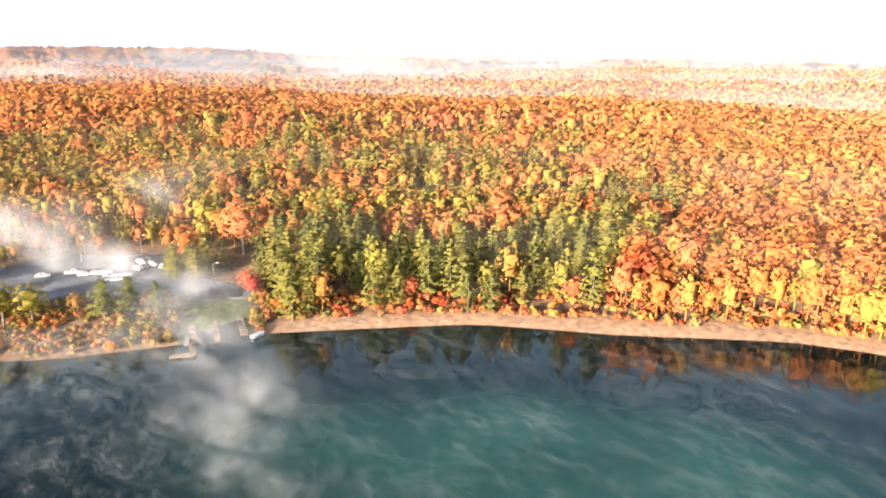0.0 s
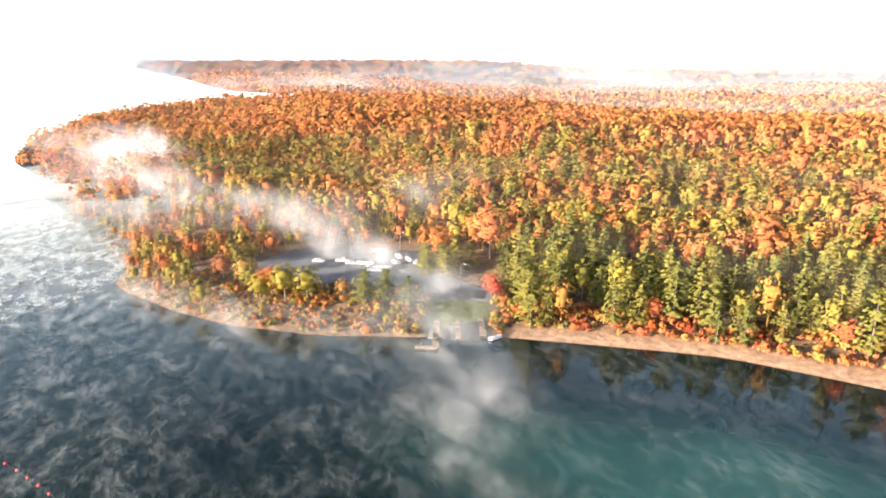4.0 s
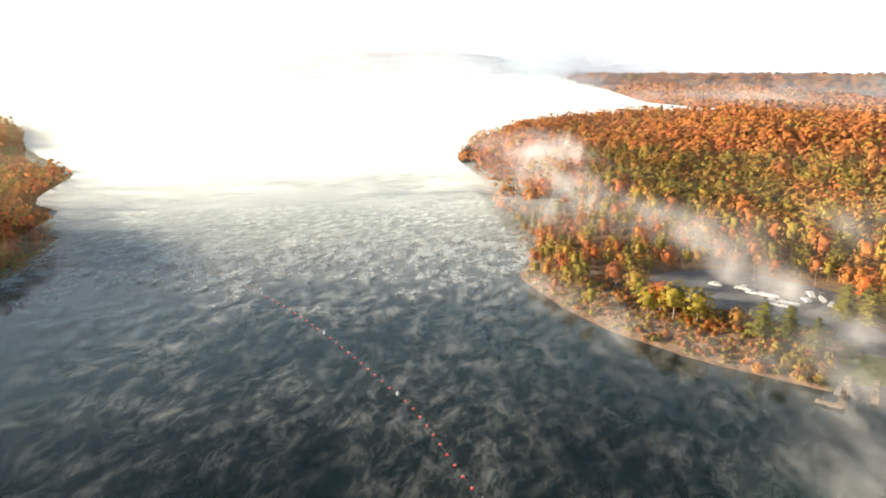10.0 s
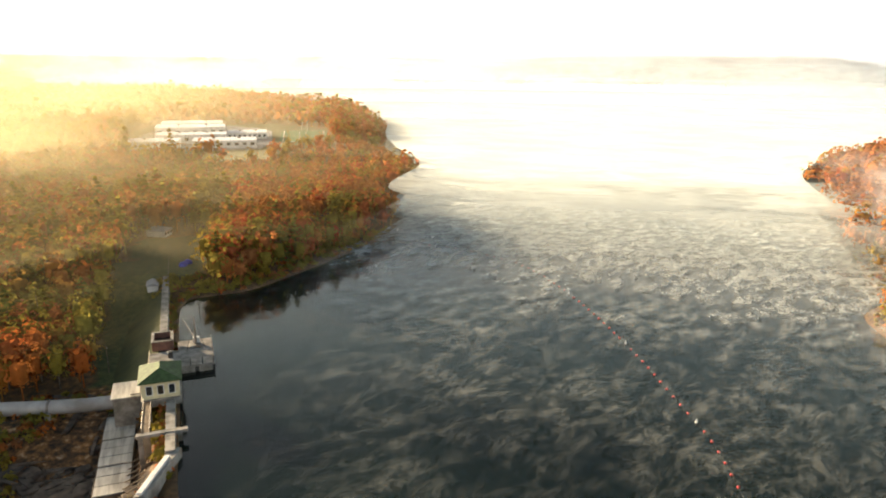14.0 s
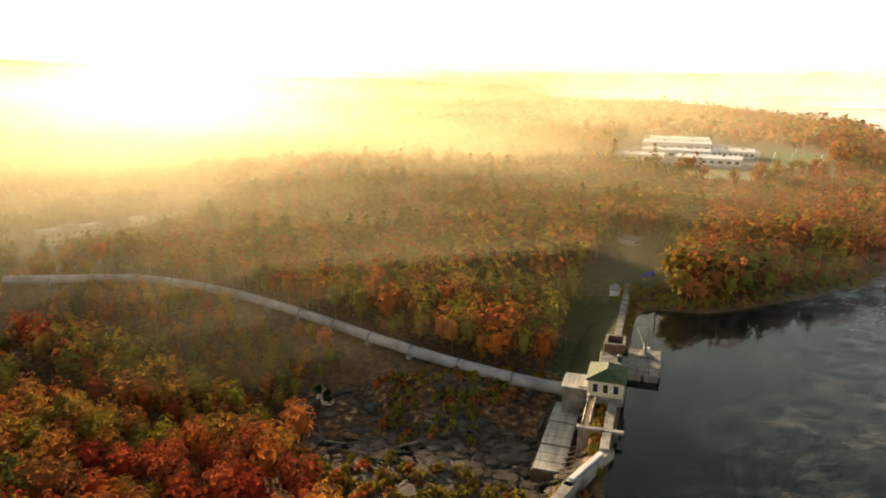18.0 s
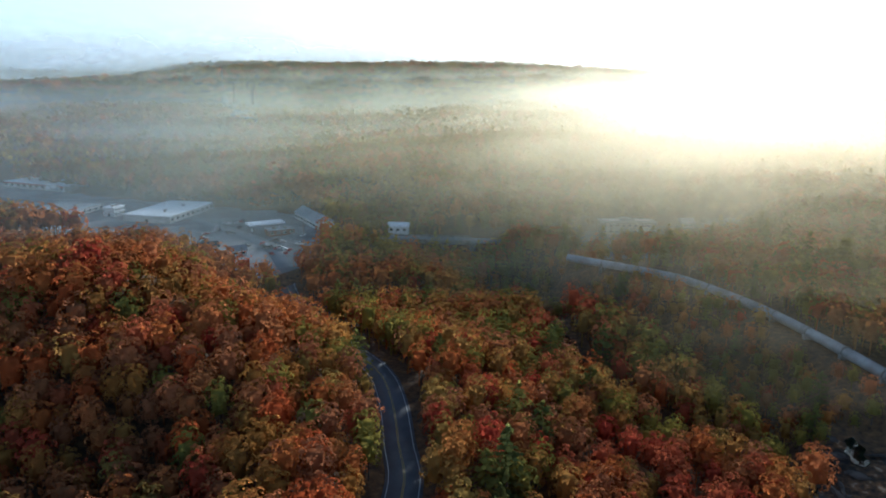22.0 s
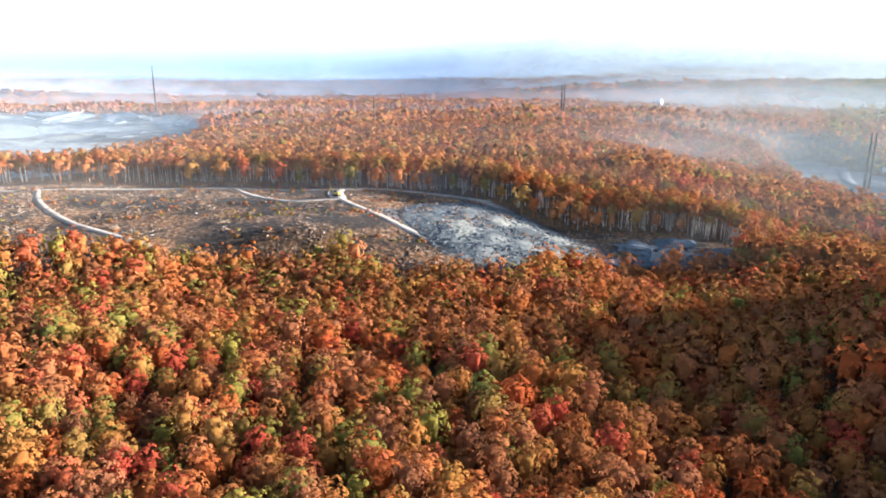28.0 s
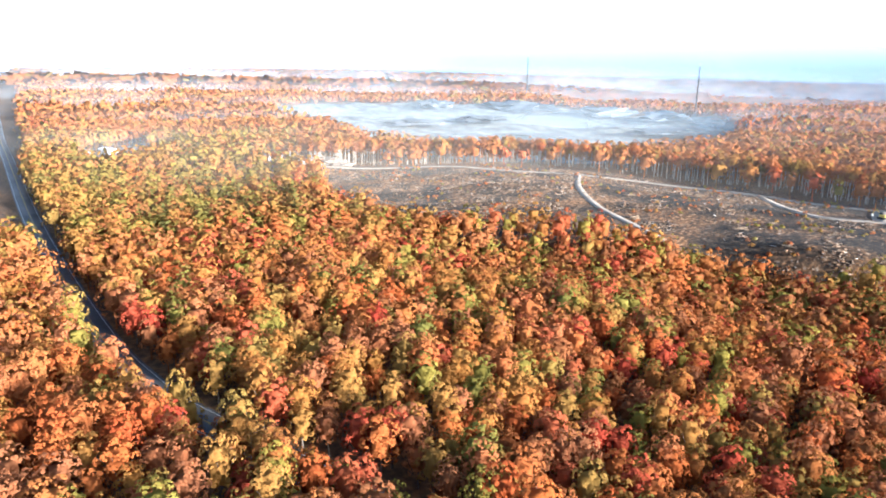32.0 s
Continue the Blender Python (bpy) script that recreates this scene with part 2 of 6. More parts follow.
KNOLLS_WEST = [(222, 150, -7), (216, 225, -9), (228, 235, -11), (245, 262, -14), (242, 288, -13), (262, 280, -9), (236, 180, -9), (212, 350, -6), (220, 480, 8), (216, 1000, 14), (228, 1300, 4), (240, 345, 8), (240, 440, 9), (250, 170, -6), (262, 320, 6), (262, 510, 10),
               (275, 380, 2), (288, 420, -2), (262, 620, 5), (258, 900, -2), (250, 1500, 0), (270, 1650, 10), (280, 700, 6), (295, 220, 2), (300, 600, 4), (290, 1500, 14),
               (297, 2600, 32), (240, 2500, -20), (222, 4700, 15), (238, 4700, 0), (206, 4600, 95), (256, 4700, 20), (275, 4500, 40), (285, 3000, 20), (310, 400, 6), (325, 300, 5), (325, 1500, 15)]
SPOTS = np.array([(-math.sin(radians(a)) * d, math.cos(radians(a)) * d, h, d)
                  for a, d, h in KNOLLS_NORTH + KNOLLS_EAST + KNOLLS_SOUTH + KNOLLS_WEST])


def land(x, y):
    """Height of the dry land, from the knolls near each place."""
    x, y = np.asarray(x, float), np.asarray(y, float)
    top, low = np.zeros(x.shape), np.zeros(x.shape)
    for sx, sy, h, d in SPOTS:
        w = 1.0 / (((x - sx) ** 2 + (y - sy) ** 2) / (0.28 * d) ** 2 + 0.02) ** 2
        top, low = top + w * h, low + w
    far = np.hypot(x, y)
    roll = np.sin(x / 47 + 1.3) * np.sin(y / 39) + 0.6 * np.sin(x / 19 + y / 23)
    return top / low + roll * np.clip(far / 500, 0.3, 4)


def shore_way(x, y):
    """Distance to the shore: positive on land."""
    d = to_line(SHORE, x, y, True)
    return np.where(inside(SHORE, x, y), -d, d)


PARKING = [(-150, 193), (-153, 222), (-139, 242), (-100, 247), (-86, 224), (-70, 214), (-58, 208), (-60, 200), (-80, 203), (-108, 199), (-125, 196)]
LOTS = [(-14, -345), (-45, -372), (-72, -480), (-60, -520), (40, -590), (100, -640), (230, -790), (330, -860), (330, -760), (225, -600), (130, -520), (40, -430)]
LOTS_PIPE = [(-185, -340), (-215, -405), (-350, -410), (-345, -370), (-290, -335), (-230, -330)]
SCHOOL = [(-518, -128), (-522, -40), (-600, -30), (-640, 12), (-775, 16), (-870, -60), (-860, -180), (-700, -190)]
POOL = [(-156, -126), (-152.5, -125.5), (-150.5, -122.5), (-147.5, -121), (-147, -118.5), (-144.5, -116), (-146, -113.5), (-149.5, -114.5), (-150.5, -118), (-154, -120), (-154.5, -123)]
FLATS = [(POOL, -12.5), (PARKING, 3.0), (LOTS, -20.0), (LOTS_PIPE, -20.0), (SCHOOL, 10.0)]
ROAD = [(-30, -372), (-28, -331), (-33, -273), (-38, -230), (-42, -198), (-41, -173), (-37, -149), (-32, -126), (-14, -95), (30, -62), (85, -20), (115, 20),
        (141, 56), (157, 72), (190, 100), (258, 150), (361, 221), (553, 348), (717, 457), (1100, 700)]


def bends(points, steps=6):
    """A smooth line through the given points."""
    p = np.asarray(points, float)
    q = np.concatenate([[2 * p[0] - p[1]], p, [2 * p[-1] - p[-2]]])
    out = []
    for a, b, c, d in zip(q[:-3], q[1:-2], q[2:-1], q[3:]):
        for k in np.arange(steps) / steps:
            out.append(0.5 * (2 * b + (c - a) * k + (2 * a - 5 * b + 4 * c - d) * k ** 2 + (3 * b - a - 3 * c + d) * k ** 3))
    return np.array(out + [p[-1]])


ROAD_LINE = bends(ROAD, 5)
ROAD_Z = np.convolve(np.pad(land(ROAD_LINE[:, 0], ROAD_LINE[:, 1]), 4, mode="edge"), np.ones(9) / 9, "valid")


def on_road(x, y):
    """Distance to the road's middle, and the road's height there."""
    best, z = np.full(np.shape(x), 1e9), np.zeros(np.shape(x))
    for i in range(len(ROAD_LINE) - 1):
        (x0, y0), (x1, y1) = ROAD_LINE[i], ROAD_LINE[i + 1]
        dx, dy = x1 - x0, y1 - y0
        k = np.clip(((x - x0) * dx + (y - y0) * dy) / (dx * dx + dy * dy + 1e-9), 0, 1)
        d = np.hypot(x - x0 - k * dx, y - y0 - k * dy)
        nearer = d < best
        best, z = np.where(nearer, d, best), np.where(nearer, ROAD_Z[i] + k * (ROAD_Z[i + 1] - ROAD_Z[i]), z)
    return best, z


PIPE = [(-171, -50), (-170, -61), (-171, -79), (-173, -97), (-178, -123), (-186, -161), (-191, -200), (-189, -236), (-182, -255), (-157, -293)]
GORGE = [(-130, -285), (-131, -340), (-122, -410), (-108, -520)]
PIPE_RUN = np.r_[0, np.cumsum(np.hypot(*np.diff(np.array(PIPE, float), axis=0).T))]


def bank_of_pipe(x, y):
    """Distance to the pipe and the level of its bed there."""
    best, z = np.full(np.shape(x), 1e9), np.zeros(np.shape(x))
    for (x0, y0), (x1, y1), run in zip(PIPE, PIPE[1:], PIPE_RUN):
        dx, dy = x1 - x0, y1 - y0
        k = np.clip(((x - x0) * dx + (y - y0) * dy) / (dx * dx + dy * dy), 0, 1)
        d = np.hypot(x - x0 - k * dx, y - y0 - k * dy)
        nearer = d < best
        best, z = np.where(nearer, d, best), np.where(nearer, -3.0 - 0.006 * (run + k * math.hypot(dx, dy)) - 2.3, z)
    return best, z


def height(x, y):
    x, y = np.asarray(x, float), np.asarray(y, float)
    d = shore_way(x, y)
    h = land(x, y)
    rd, rz = on_road(x, y)
    w = 1 - smooth(7, 16, rd)
    h = h * (1 - w) + rz * w
    for poly, z in FLATS:
        p = np.array(poly, float)
        w = np.where(inside(p, x, y), 1.0, 1 - smooth(3, 16, to_line(p, x, y, True)))
        h = h * (1 - w) + z * w
    by, bed = bank_of_pipe(x, y)
    w = (1 - smooth(3.5, 15, by)) * (y < -66)
    h = h * (1 - w) + np.maximum(h, bed) * w
    w = 1 - smooth(12, 44, to_line(GORGE, x, y))
    h = h * (1 - w) + np.minimum(h, -31) * w
    bank = np.where(h > 0, np.minimum(h, 0.13 * np.maximum(d, 0) + 0.012 * np.maximum(d, 0) ** 1.6), h * smooth(1, 14, d))
    return np.where(d > 0, bank + 0.02, np.maximum(-4, 0.2 * d))


# open places without trees
RAMP = [(-80, 204), (-61, 207), (-51, 178), (-70, 168)]
CLEARING = [(515, 95), (375, 62), (322, 8), (300, -95), (258, -168), (222, -170), (189, -200), (192, -233), (170, -262), (140, -305),
            (150, -332), (195, -325), (242, -288), (313, -288), (348, -242), (428, -190), (508, -77), (524, 10)]
QUARRY = [(620, 70), (592, 20), (572, -80), (556, -150), (640, -245), (800, -335), (1000, -425), (1220, -480), (1350, -400), (1420, -180), (1420, 90), (1300, 260), (1050, 270), (860, 150), (720, 95)]
STOCKYARD = [(500, 95), (520, 150), (560, 150), (560, 80), (520, 40)]
DEPOT = [(470, 235), (560, 300), (640, 290), (600, 215)]
LAWN = [(-186, -46), (-283, -66), (-280, -80), (-225, -72), (-180, -62)]
ROCKS = [(-180, -50), (-125, -33), (-92, -30), (-94, -70), (-112, -98), (-150, -128), (-165, -100), (-188, -62)]
SPIT = [(-50, 182), (-80, 168), (-130, 164), (-152, 170), (-166, 196), (-152, 202), (-60, 214), (-50, 200)]
BRIDGE_WAY = [(-40, -446), (-66, -432), (-98, -419), (-147, -399), (-176, -388), (-215, -378)]
LANDING = [(-90, 214), (-60, 206), (-58, 232), (-84, 246)]
PARK = [(-256, -46), (-290, -44), (-318, -54), (-322, -78), (-300, -82), (-262, -64)]
RIVER = [(-138, -48), (-136, -75), (-131, -105), (-117, -140), (-112, -180), (-125, -240), (-130, -300)]
CUT_EDGE = [(540, 110), (545, 10), (526, -82), (442, -202), (360, -256), (322, -304), (250, -306), (205, -340), (150, -348)]
OPENINGS = [np.array(p, float) for p in (PARKING, RAMP, CLEARING, QUARRY, STOCKYARD, DEPOT, LOTS, LOTS_PIPE, LAWN, ROCKS, PARK, SCHOOL, SPIT, LANDING)]


def wooded(x, y):
    """Where trees stand: dry land outside the openings, the road, the pipe and the beach."""
    d = shore_way(x, y)
    north = (y > 150) & (x > -95)
    ok = d > np.where(north, 8 + 2.5 * np.sin(x / 9) * np.sin(y / 11), 3.5)
    for p in OPENINGS:
        ok &= ~inside(p, x, y)
    ok &= on_road(x, y)[0] > np.where(y < -55, 7.2, np.where((x > 40) & (y < 48), 3.2, 5.2))
    by_pipe, reach = to_line(PIPE, x, y), np.hypot(x, y)
    ok &= by_pipe > 6.5
    # the bank below the pipe is kept open
    ok &= ~((by_pipe < np.where(y > -125, 24, 11)) & (x > np.interp(-y, [50, 160, 200, 255, 315], [-171, -186, -191, -182, -140])))
    ok &= to_line(RIVER, x, y) > 5
    ok &= to_line(BRIDGE_WAY, x, y) > 10
    ok &= to_line(BRIDGE_WAY[2:4], x, y) > 24
    ok &= to_line(CUT_EDGE, x, y) > 13
    ok &= to_line([(-290, -63.5), (-200, -46.5), (-90, -27)], x, y) > 15
    return ok


# ---- ground sheet ----
def quads_mesh(name, V, F, tone=None, uv=None, lump=None):
    me = bpy.data.meshes.new(name)
    V = np.ascontiguousarray(V, np.float32)
    F = np.ascontiguousarray(F, np.int32)
    me.vertices.add(len(V))
    me.vertices.foreach_set("co", V.ravel())
    me.loops.add(F.size)
    me.loops.foreach_set("vertex_index", F.ravel())
    me.polygons.add(len(F))
    me.polygons.foreach_set("loop_start", np.arange(0, F.size, F.shape[1], dtype=np.int32))
    if tone is not None:
        at = me.color_attributes.new("tone", "FLOAT_COLOR", "POINT")
        at.data.foreach_set("color", np.ascontiguousarray(np.c_[tone, np.ones(len(tone))], np.float32).ravel())
    if lump is not None:
        at = me.attributes.new("lump", "FLOAT_VECTOR", "POINT")
        at.data.foreach_set("vector", np.ascontiguousarray(lump, np.float32).ravel())
    if uv is not None:
        layer = me.uv_layers.new(name="UVMap")
        layer.data.foreach_set("uv", np.ascontiguousarray(np.asarray(uv)[F.ravel()], np.float32).ravel())
    me.update(calc_edges=True)
    return me


def shade_smooth(me):
    me.polygons.foreach_set("use_smooth", np.ones(len(me.polygons), bool))


rings = np.concatenate([[0.5, 30, 60], np.linspace(80, 420, 115), 420 * (4950 / 420) ** (np.arange(1, 70) / 69)])
N_AROUND = 540
aa, rr = np.meshgrid(np.linspace(0, 2 * math.pi, N_AROUND, endpoint=False), rings)
gx, gy = (-np.sin(aa) * rr).ravel(), (np.cos(aa) * rr).ravel()
gz = height(gx, gy)
# the quarry is dug out, the clearing's heap is raised
gz = np.where(inside(np.array(QUARRY, float), gx, gy), gz - 7 * smooth(0, 60, to_line(QUARRY, gx, gy, True)), gz)
heap = np.maximum(0, 1 - np.hypot((gx - 238) / 62, (gy + 248) / 40) ** 2)
gz = gz + (4.2 + 0.7 * np.sin(gx / 5.1) * np.sin(gy / 4.3 + gx / 9)) * heap ** 0.8
i, j = np.meshgrid(np.arange(len(rings) - 1), np.arange(N_AROUND), indexing="ij")
k = (j + 1) % N_AROUND
GF = np.stack([i * N_AROUND + j, i * N_AROUND + k, (i + 1) * N_AROUND + k, (i + 1) * N_AROUND + j], -1).reshape(-1, 4)[:, ::-1]
ground_way = shore_way(gx, gy)
cover = np.zeros((len(gx), 3))
cover[:, 0] = np.where((gy < 60) & (gx < -150), 0.3, np.where(gx < -78, 0.08, 1.0)) * np.clip(np.where((gy > 150) & (gx > -95), 1.4 - ground_way / 7, 1.1 - ground_way / 6), 0, 1) * (ground_way > -3)
for p in (LAWN, PARK, SCHOOL, RAMP):
    cover[:, 1] = np.maximum(cover[:, 1], inside(np.array(p, float), gx, gy))
for p in (CLEARING, STOCKYARD, ROCKS):
    cover[:, 2] = np.maximum(cover[:, 2], inside(np.array(p, float), gx, gy) * 0.5)
for p in (QUARRY, DEPOT):
    cover[:, 2] = np.maximum(cover[:, 2], inside(np.array(p, float), gx, gy) * 1.0)
cover[:, 2] = np.maximum(cover[:, 2], np.where(heap > 0.05, 1.0, 0))
m, nt, out = material("woodland_ground")
p = node(nt, "ShaderNodeBsdfPrincipled", Roughness=0.95)
at = nt.nodes.new("ShaderNodeAttribute")
at.attribute_name = "tone"
sep = nt.nodes.new("ShaderNodeSeparateColor")
nt.links.new(at.outputs["Color"], sep.inputs[0])
n1, n2, n3 = noise_node(nt, 0.05, 6), noise_node(nt, 0.5, 6), noise_node(nt, 3.0, 3)
litter = ramp(nt, n2.outputs[0], (0.3, (0.05, 0.03, 0.016)), (0.5, (0.15, 0.08, 0.03)), (0.7, (0.26, 0.13, 0.042))).outputs[0]
sand = ramp(nt, n2.outputs[0], (0.3, (0.19, 0.11, 0.06)), (0.55, (0.34, 0.205, 0.115)), (0.75, (0.43, 0.285, 0.17))).outputs[0]
grass = ramp(nt, n2.outputs[0], (0.3, (0.045, 0.06, 0.018)), (0.7, (0.11, 0.12, 0.035))).outputs[0]
soil = ramp(nt, n2.outputs[0], (0.34, (0.022, 0.016, 0.010)), (0.47, (0.085, 0.05, 0.024)), (0.57, (0.19, 0.10, 0.04)), (0.70, (0.40, 0.31, 0.22))).outputs[0]
stone = ramp(nt, n2.outputs[0], (0.3, (0.10, 0.112, 0.115)), (0.5, (0.18, 0.198, 0.20)), (0.7, (0.28, 0.295, 0.295))).outputs[0]
c = mix_rgb(nt, litter, sand, sep.outputs[0])
c = mix_rgb(nt, c, grass, sep.outputs[1])
patch_tone = ramp(nt, n1.outputs[0], (0.40, (0.30, 0.30, 0.28)), (0.5, (0.9, 0.84, 0.75)), (0.60, (1.6, 1.35, 1.0))).outputs[0]
soil = mix_rgb(nt, soil, patch_tone, 1.0, "MULTIPLY")
c = mix_rgb(nt, c, soil, maths(nt, "MULTIPLY", sep.outputs[2], 2.0, True))
stone = mix_rgb(nt, stone, patch_tone, 0.75, "MULTIPLY")
c = mix_rgb(nt, c, stone, maths(nt, "MULTIPLY", maths(nt, "SUBTRACT", sep.outputs[2], 0.5, True), 2.0, True))
c = mix_rgb(nt, c, n3.outputs[0], 0.25, "OVERLAY")
c = mix_rgb(nt, c, n1.outputs[0], 0.3, "OVERLAY")
nt.links.new(c, p.inputs["Base Color"])
b = node(nt, "ShaderNodeBump", Strength=0.6, Distance=0.6)
nt.links.new(n2.outputs[0], b.inputs["Height"])
nt.links.new(b.outputs[0], p.inputs["Normal"])
nt.links.new(p.outputs[0], out.inputs[0])
ground_mat = m
me = quads_mesh("ground", np.c_[gx, gy, gz], GF, cover)
shade_smooth(me)
me.materials.append(ground_mat)
tagged(new("ground", me), "brown leaf-strewn woodland ground with pale gravel shores", "ground", kind="structure")

# ---- lake ----
m, nt, out = material("lake_water")
p = node(nt, "ShaderNodeBsdfPrincipled", Roughness=0.03, IOR=1.333)
n1 = noise_node(nt, 0.02, 4)
c = ramp(nt, n1.outputs[0], (0.3, (0.002, 0.005, 0.004)), (0.7, (0.004, 0.010, 0.0075)))
# a soft teal patch in the water colour off the north beach
tc = nt.nodes.new("ShaderNodeTexCoord")
mp = nt.nodes.new("ShaderNodeMapping")
mp.vector_type = "TEXTURE"
mp.inputs["Location"].default_value = (22, 118, 0)
mp.inputs["Rotation"].default_value = (0, 0, radians(-6))
mp.inputs["Scale"].default_value = (95, 42, 60)
g = nt.nodes.new("ShaderNodeTexGradient")
g.gradient_type = "SPHERICAL"
nt.links.new(tc.outputs["Object"], mp.inputs[0])
nt.links.new(mp.outputs[0], g.inputs[0])
teal_patch = ramp(nt, g.outputs[1], (0.0, (0, 0, 0)), (0.7, (1, 1, 1)), smooth=True).outputs[0]
teal_patch = maths(nt, "MULTIPLY", teal_patch, ramp(nt, n1.outputs[0], (0.3, (0.45, 0.45, 0.45)), (0.65, (1, 1, 1))).outputs[0])
nt.links.new(mix_rgb(nt, c.outputs[0], (0.026, 0.076, 0.062), teal_patch), p.inputs["Base Color"])
w1 = noise_node(nt, 0.35, 3, stretch=(1, 2.2, 1), turn=0.5)
w2 = noise_node(nt, 0.03, 2)
wave = maths(nt, "MULTIPLY", w1.outputs[0], w2.outputs[0])
b = node(nt, "ShaderNodeBump", Strength=0.12, Distance=0.25)
nt.links.new(wave, b.inputs["Height"])
nt.links.new(b.outputs[0], p.inputs["Normal"])
nt.links.new(p.outputs[0], out.inputs[0])
water_mat = m
bm = bmesh.new()
bm.faces.new([bm.verts.new((x, y, 0.0)) for x, y in SHORE])
bmesh.ops.triangulate(bm, faces=bm.faces[:])
bmesh.ops.recalc_face_normals(bm, faces=bm.faces[:])
if bm.faces[0].normal.z < 0:
    bmesh.ops.reverse_faces(bm, faces=bm.faces[:])
me = bpy.data.meshes.new("water")
bm.to_mesh(me)
bm.free()
me.materials.append(water_mat)
tagged(new("water", me), "dark calm lake water under drifting morning mist", "lake", kind="structure")


# ---- trees ----
def facing(rng, normals, spread):
    n = normals + rng.normal(0, spread, normals.shape)
    n /= np.linalg.norm(n, axis=1)[:, None] + 1e-9
    up = np.where(np.abs(n[:, 2:3]) < 0.9, [[0, 0, 1.0]], [[1.0, 0, 0]])
    a = np.cross(up, n)
    a /= np.linalg.norm(a, axis=1)[:, None] + 1e-9
    return n, a, np.cross(n, a)


def leaves(rng, at, normals, size, spread=0.45):
    """Irregular four-cornered leaf clumps, slightly bowed."""
    n, a, b = facing(rng, normals, spread)
    count = len(at)
    turn = rng.uniform(0, 6.283, count)
    V = np.zeros((count, 4, 3))
    for c in range(4):
        ang = turn + c * 1.5708 + rng.uniform(-0.35, 0.35, count)
        r = size * rng.uniform(0.65, 1.25, count)
        V[:, c] = at + a * (np.cos(ang) * r)[:, None] + b * (np.sin(ang) * r)[:, None] - n * (0.18 * r * (c % 2))[:, None]
    round_ = normals + rng.normal(0, 0.09, normals.shape)
    round_ /= np.linalg.norm(round_, axis=1)[:, None] + 1e-9
    return V.reshape(-1, 3), np.arange(count * 4).reshape(-1, 4), np.repeat(round_, 4, 0)


def join(*parts):
    V, F, N, base = [], [], [], 0
    for v, f, n in parts:
        V.append(v)
        F.append(f + base)
        N.append(n)
        base += len(v)
    return np.concatenate(V), np.concatenate(F), np.concatenate(N)


def core(centre, radii, coarse=False):
    """A closed inner crown, so that no light shines straight through."""
    g = np.array([-1, 1.0]) if coarse else np.array([-1, 0, 1.0])
    n = len(g)
    V, F = [], []
    for axis in range(3):
        for s in (-1, 1):
            base = len(V)
            for u in g:
                for w in g:
                    q = np.zeros(3)
                    q[axis], q[(axis + 1) % 3], q[(axis + 2) % 3] = s, u, w
                    V.append(q / np.linalg.norm(q))
            for u in range(n - 1):
                for w in range(n - 1):
                    o = base + u * n + w
                    F.append((o, o + n, o + n + 1, o + 1) if s > 0 else (o, o + 1, o + n + 1, o + n))
    return np.array(V) * radii + centre, np.array(F), np.array(V)


def stem(path, radii, sides=5):
    """A tapered limb along a path."""
    V, F, N = [], [], []
    for (x, y, z), r in zip(path, radii):
        for s in range(sides):
            a = 6.2832 * s / sides
            V.append((x + r * math.cos(a), y + r * math.sin(a), z))
            N.append((math.cos(a), math.sin(a), 0.0))
    for k in range(len(path) - 1):
        for s in range(sides):
            F.append((k * sides + s, k * sides + (s + 1) % sides, (k + 1) * sides + (s + 1) % sides, (k + 1) * sides + s))
    return np.array(V, float), np.array(F), np.array(N)


def broad_crown(seed, h, r, lobes, per, size, low=0.32, closed=True):
    rng = np.random.default_rng(seed)
    mid, half = h * (1 + low) / 2, h * (1 - low) / 2
    k = np.arange(lobes) + 0.5
    up = 1 - 1.75 * k / lobes
    ang = k * 2.39996 + rng.uniform(0, 6)
    flat = np.sqrt(np.maximum(0, 1 - up ** 2))
    way = np.c_[np.cos(ang) * flat, np.sin(ang) * flat, up]
    reach = rng.uniform(0.76, 0.92, lobes)[:, None]
    centres = way * reach * [r, r, half] + [0, 0, mid]
    lobe_r = r * min(0.5, 1.55 / math.sqrt(lobes)) * rng.uniform(0.75, 1.2, lobes)
    at, nor = [], []
    for c, lr, w in zip(centres, lobe_r, way):
        v = rng.normal(0, 1, (per, 3)) + w * 0.9 + [0, 0, 0.45]
        v /= np.linalg.norm(v, axis=1)[:, None]
        at.append(c + v * lr * rng.uniform(0.88, 1.04, (per, 1)))
        nor.append(v * 0.5 + w * 0.5)
    crown = leaves(rng, np.concatenate(at), np.concatenate(nor), size, 0.2)
    return join(crown, core([0, 0, mid], [r * 0.70, r * 0.70, half * 0.76], True)) if closed else crown


def broad_trunk(seed, h, r, limbs=5, sides=5):
    rng = np.random.default_rng(seed + 50)
    lean = rng.uniform(-0.6, 0.6, 2)
    top = 0.72 * h
    parts = [stem([(0, 0, -1.0), (lean[0] * 0.3, lean[1] * 0.3, top * 0.5), (lean[0], lean[1], top)], [0.30, 0.21, 0.08], sides)]
    for q in range(limbs):
        a, z = rng.uniform(0, 6.28), h * rng.uniform(0.28, 0.5)
        e = r * rng.uniform(0.5, 0.8)
        parts.append(stem([(0.1, 0.1, z), (math.cos(a) * e * 0.5, math.sin(a) * e * 0.5, z + h * 0.10), (math.cos(a) * e, math.sin(a) * e, z + h * 0.25)], [0.11, 0.08, 0.03], 4))
    return join(*parts)


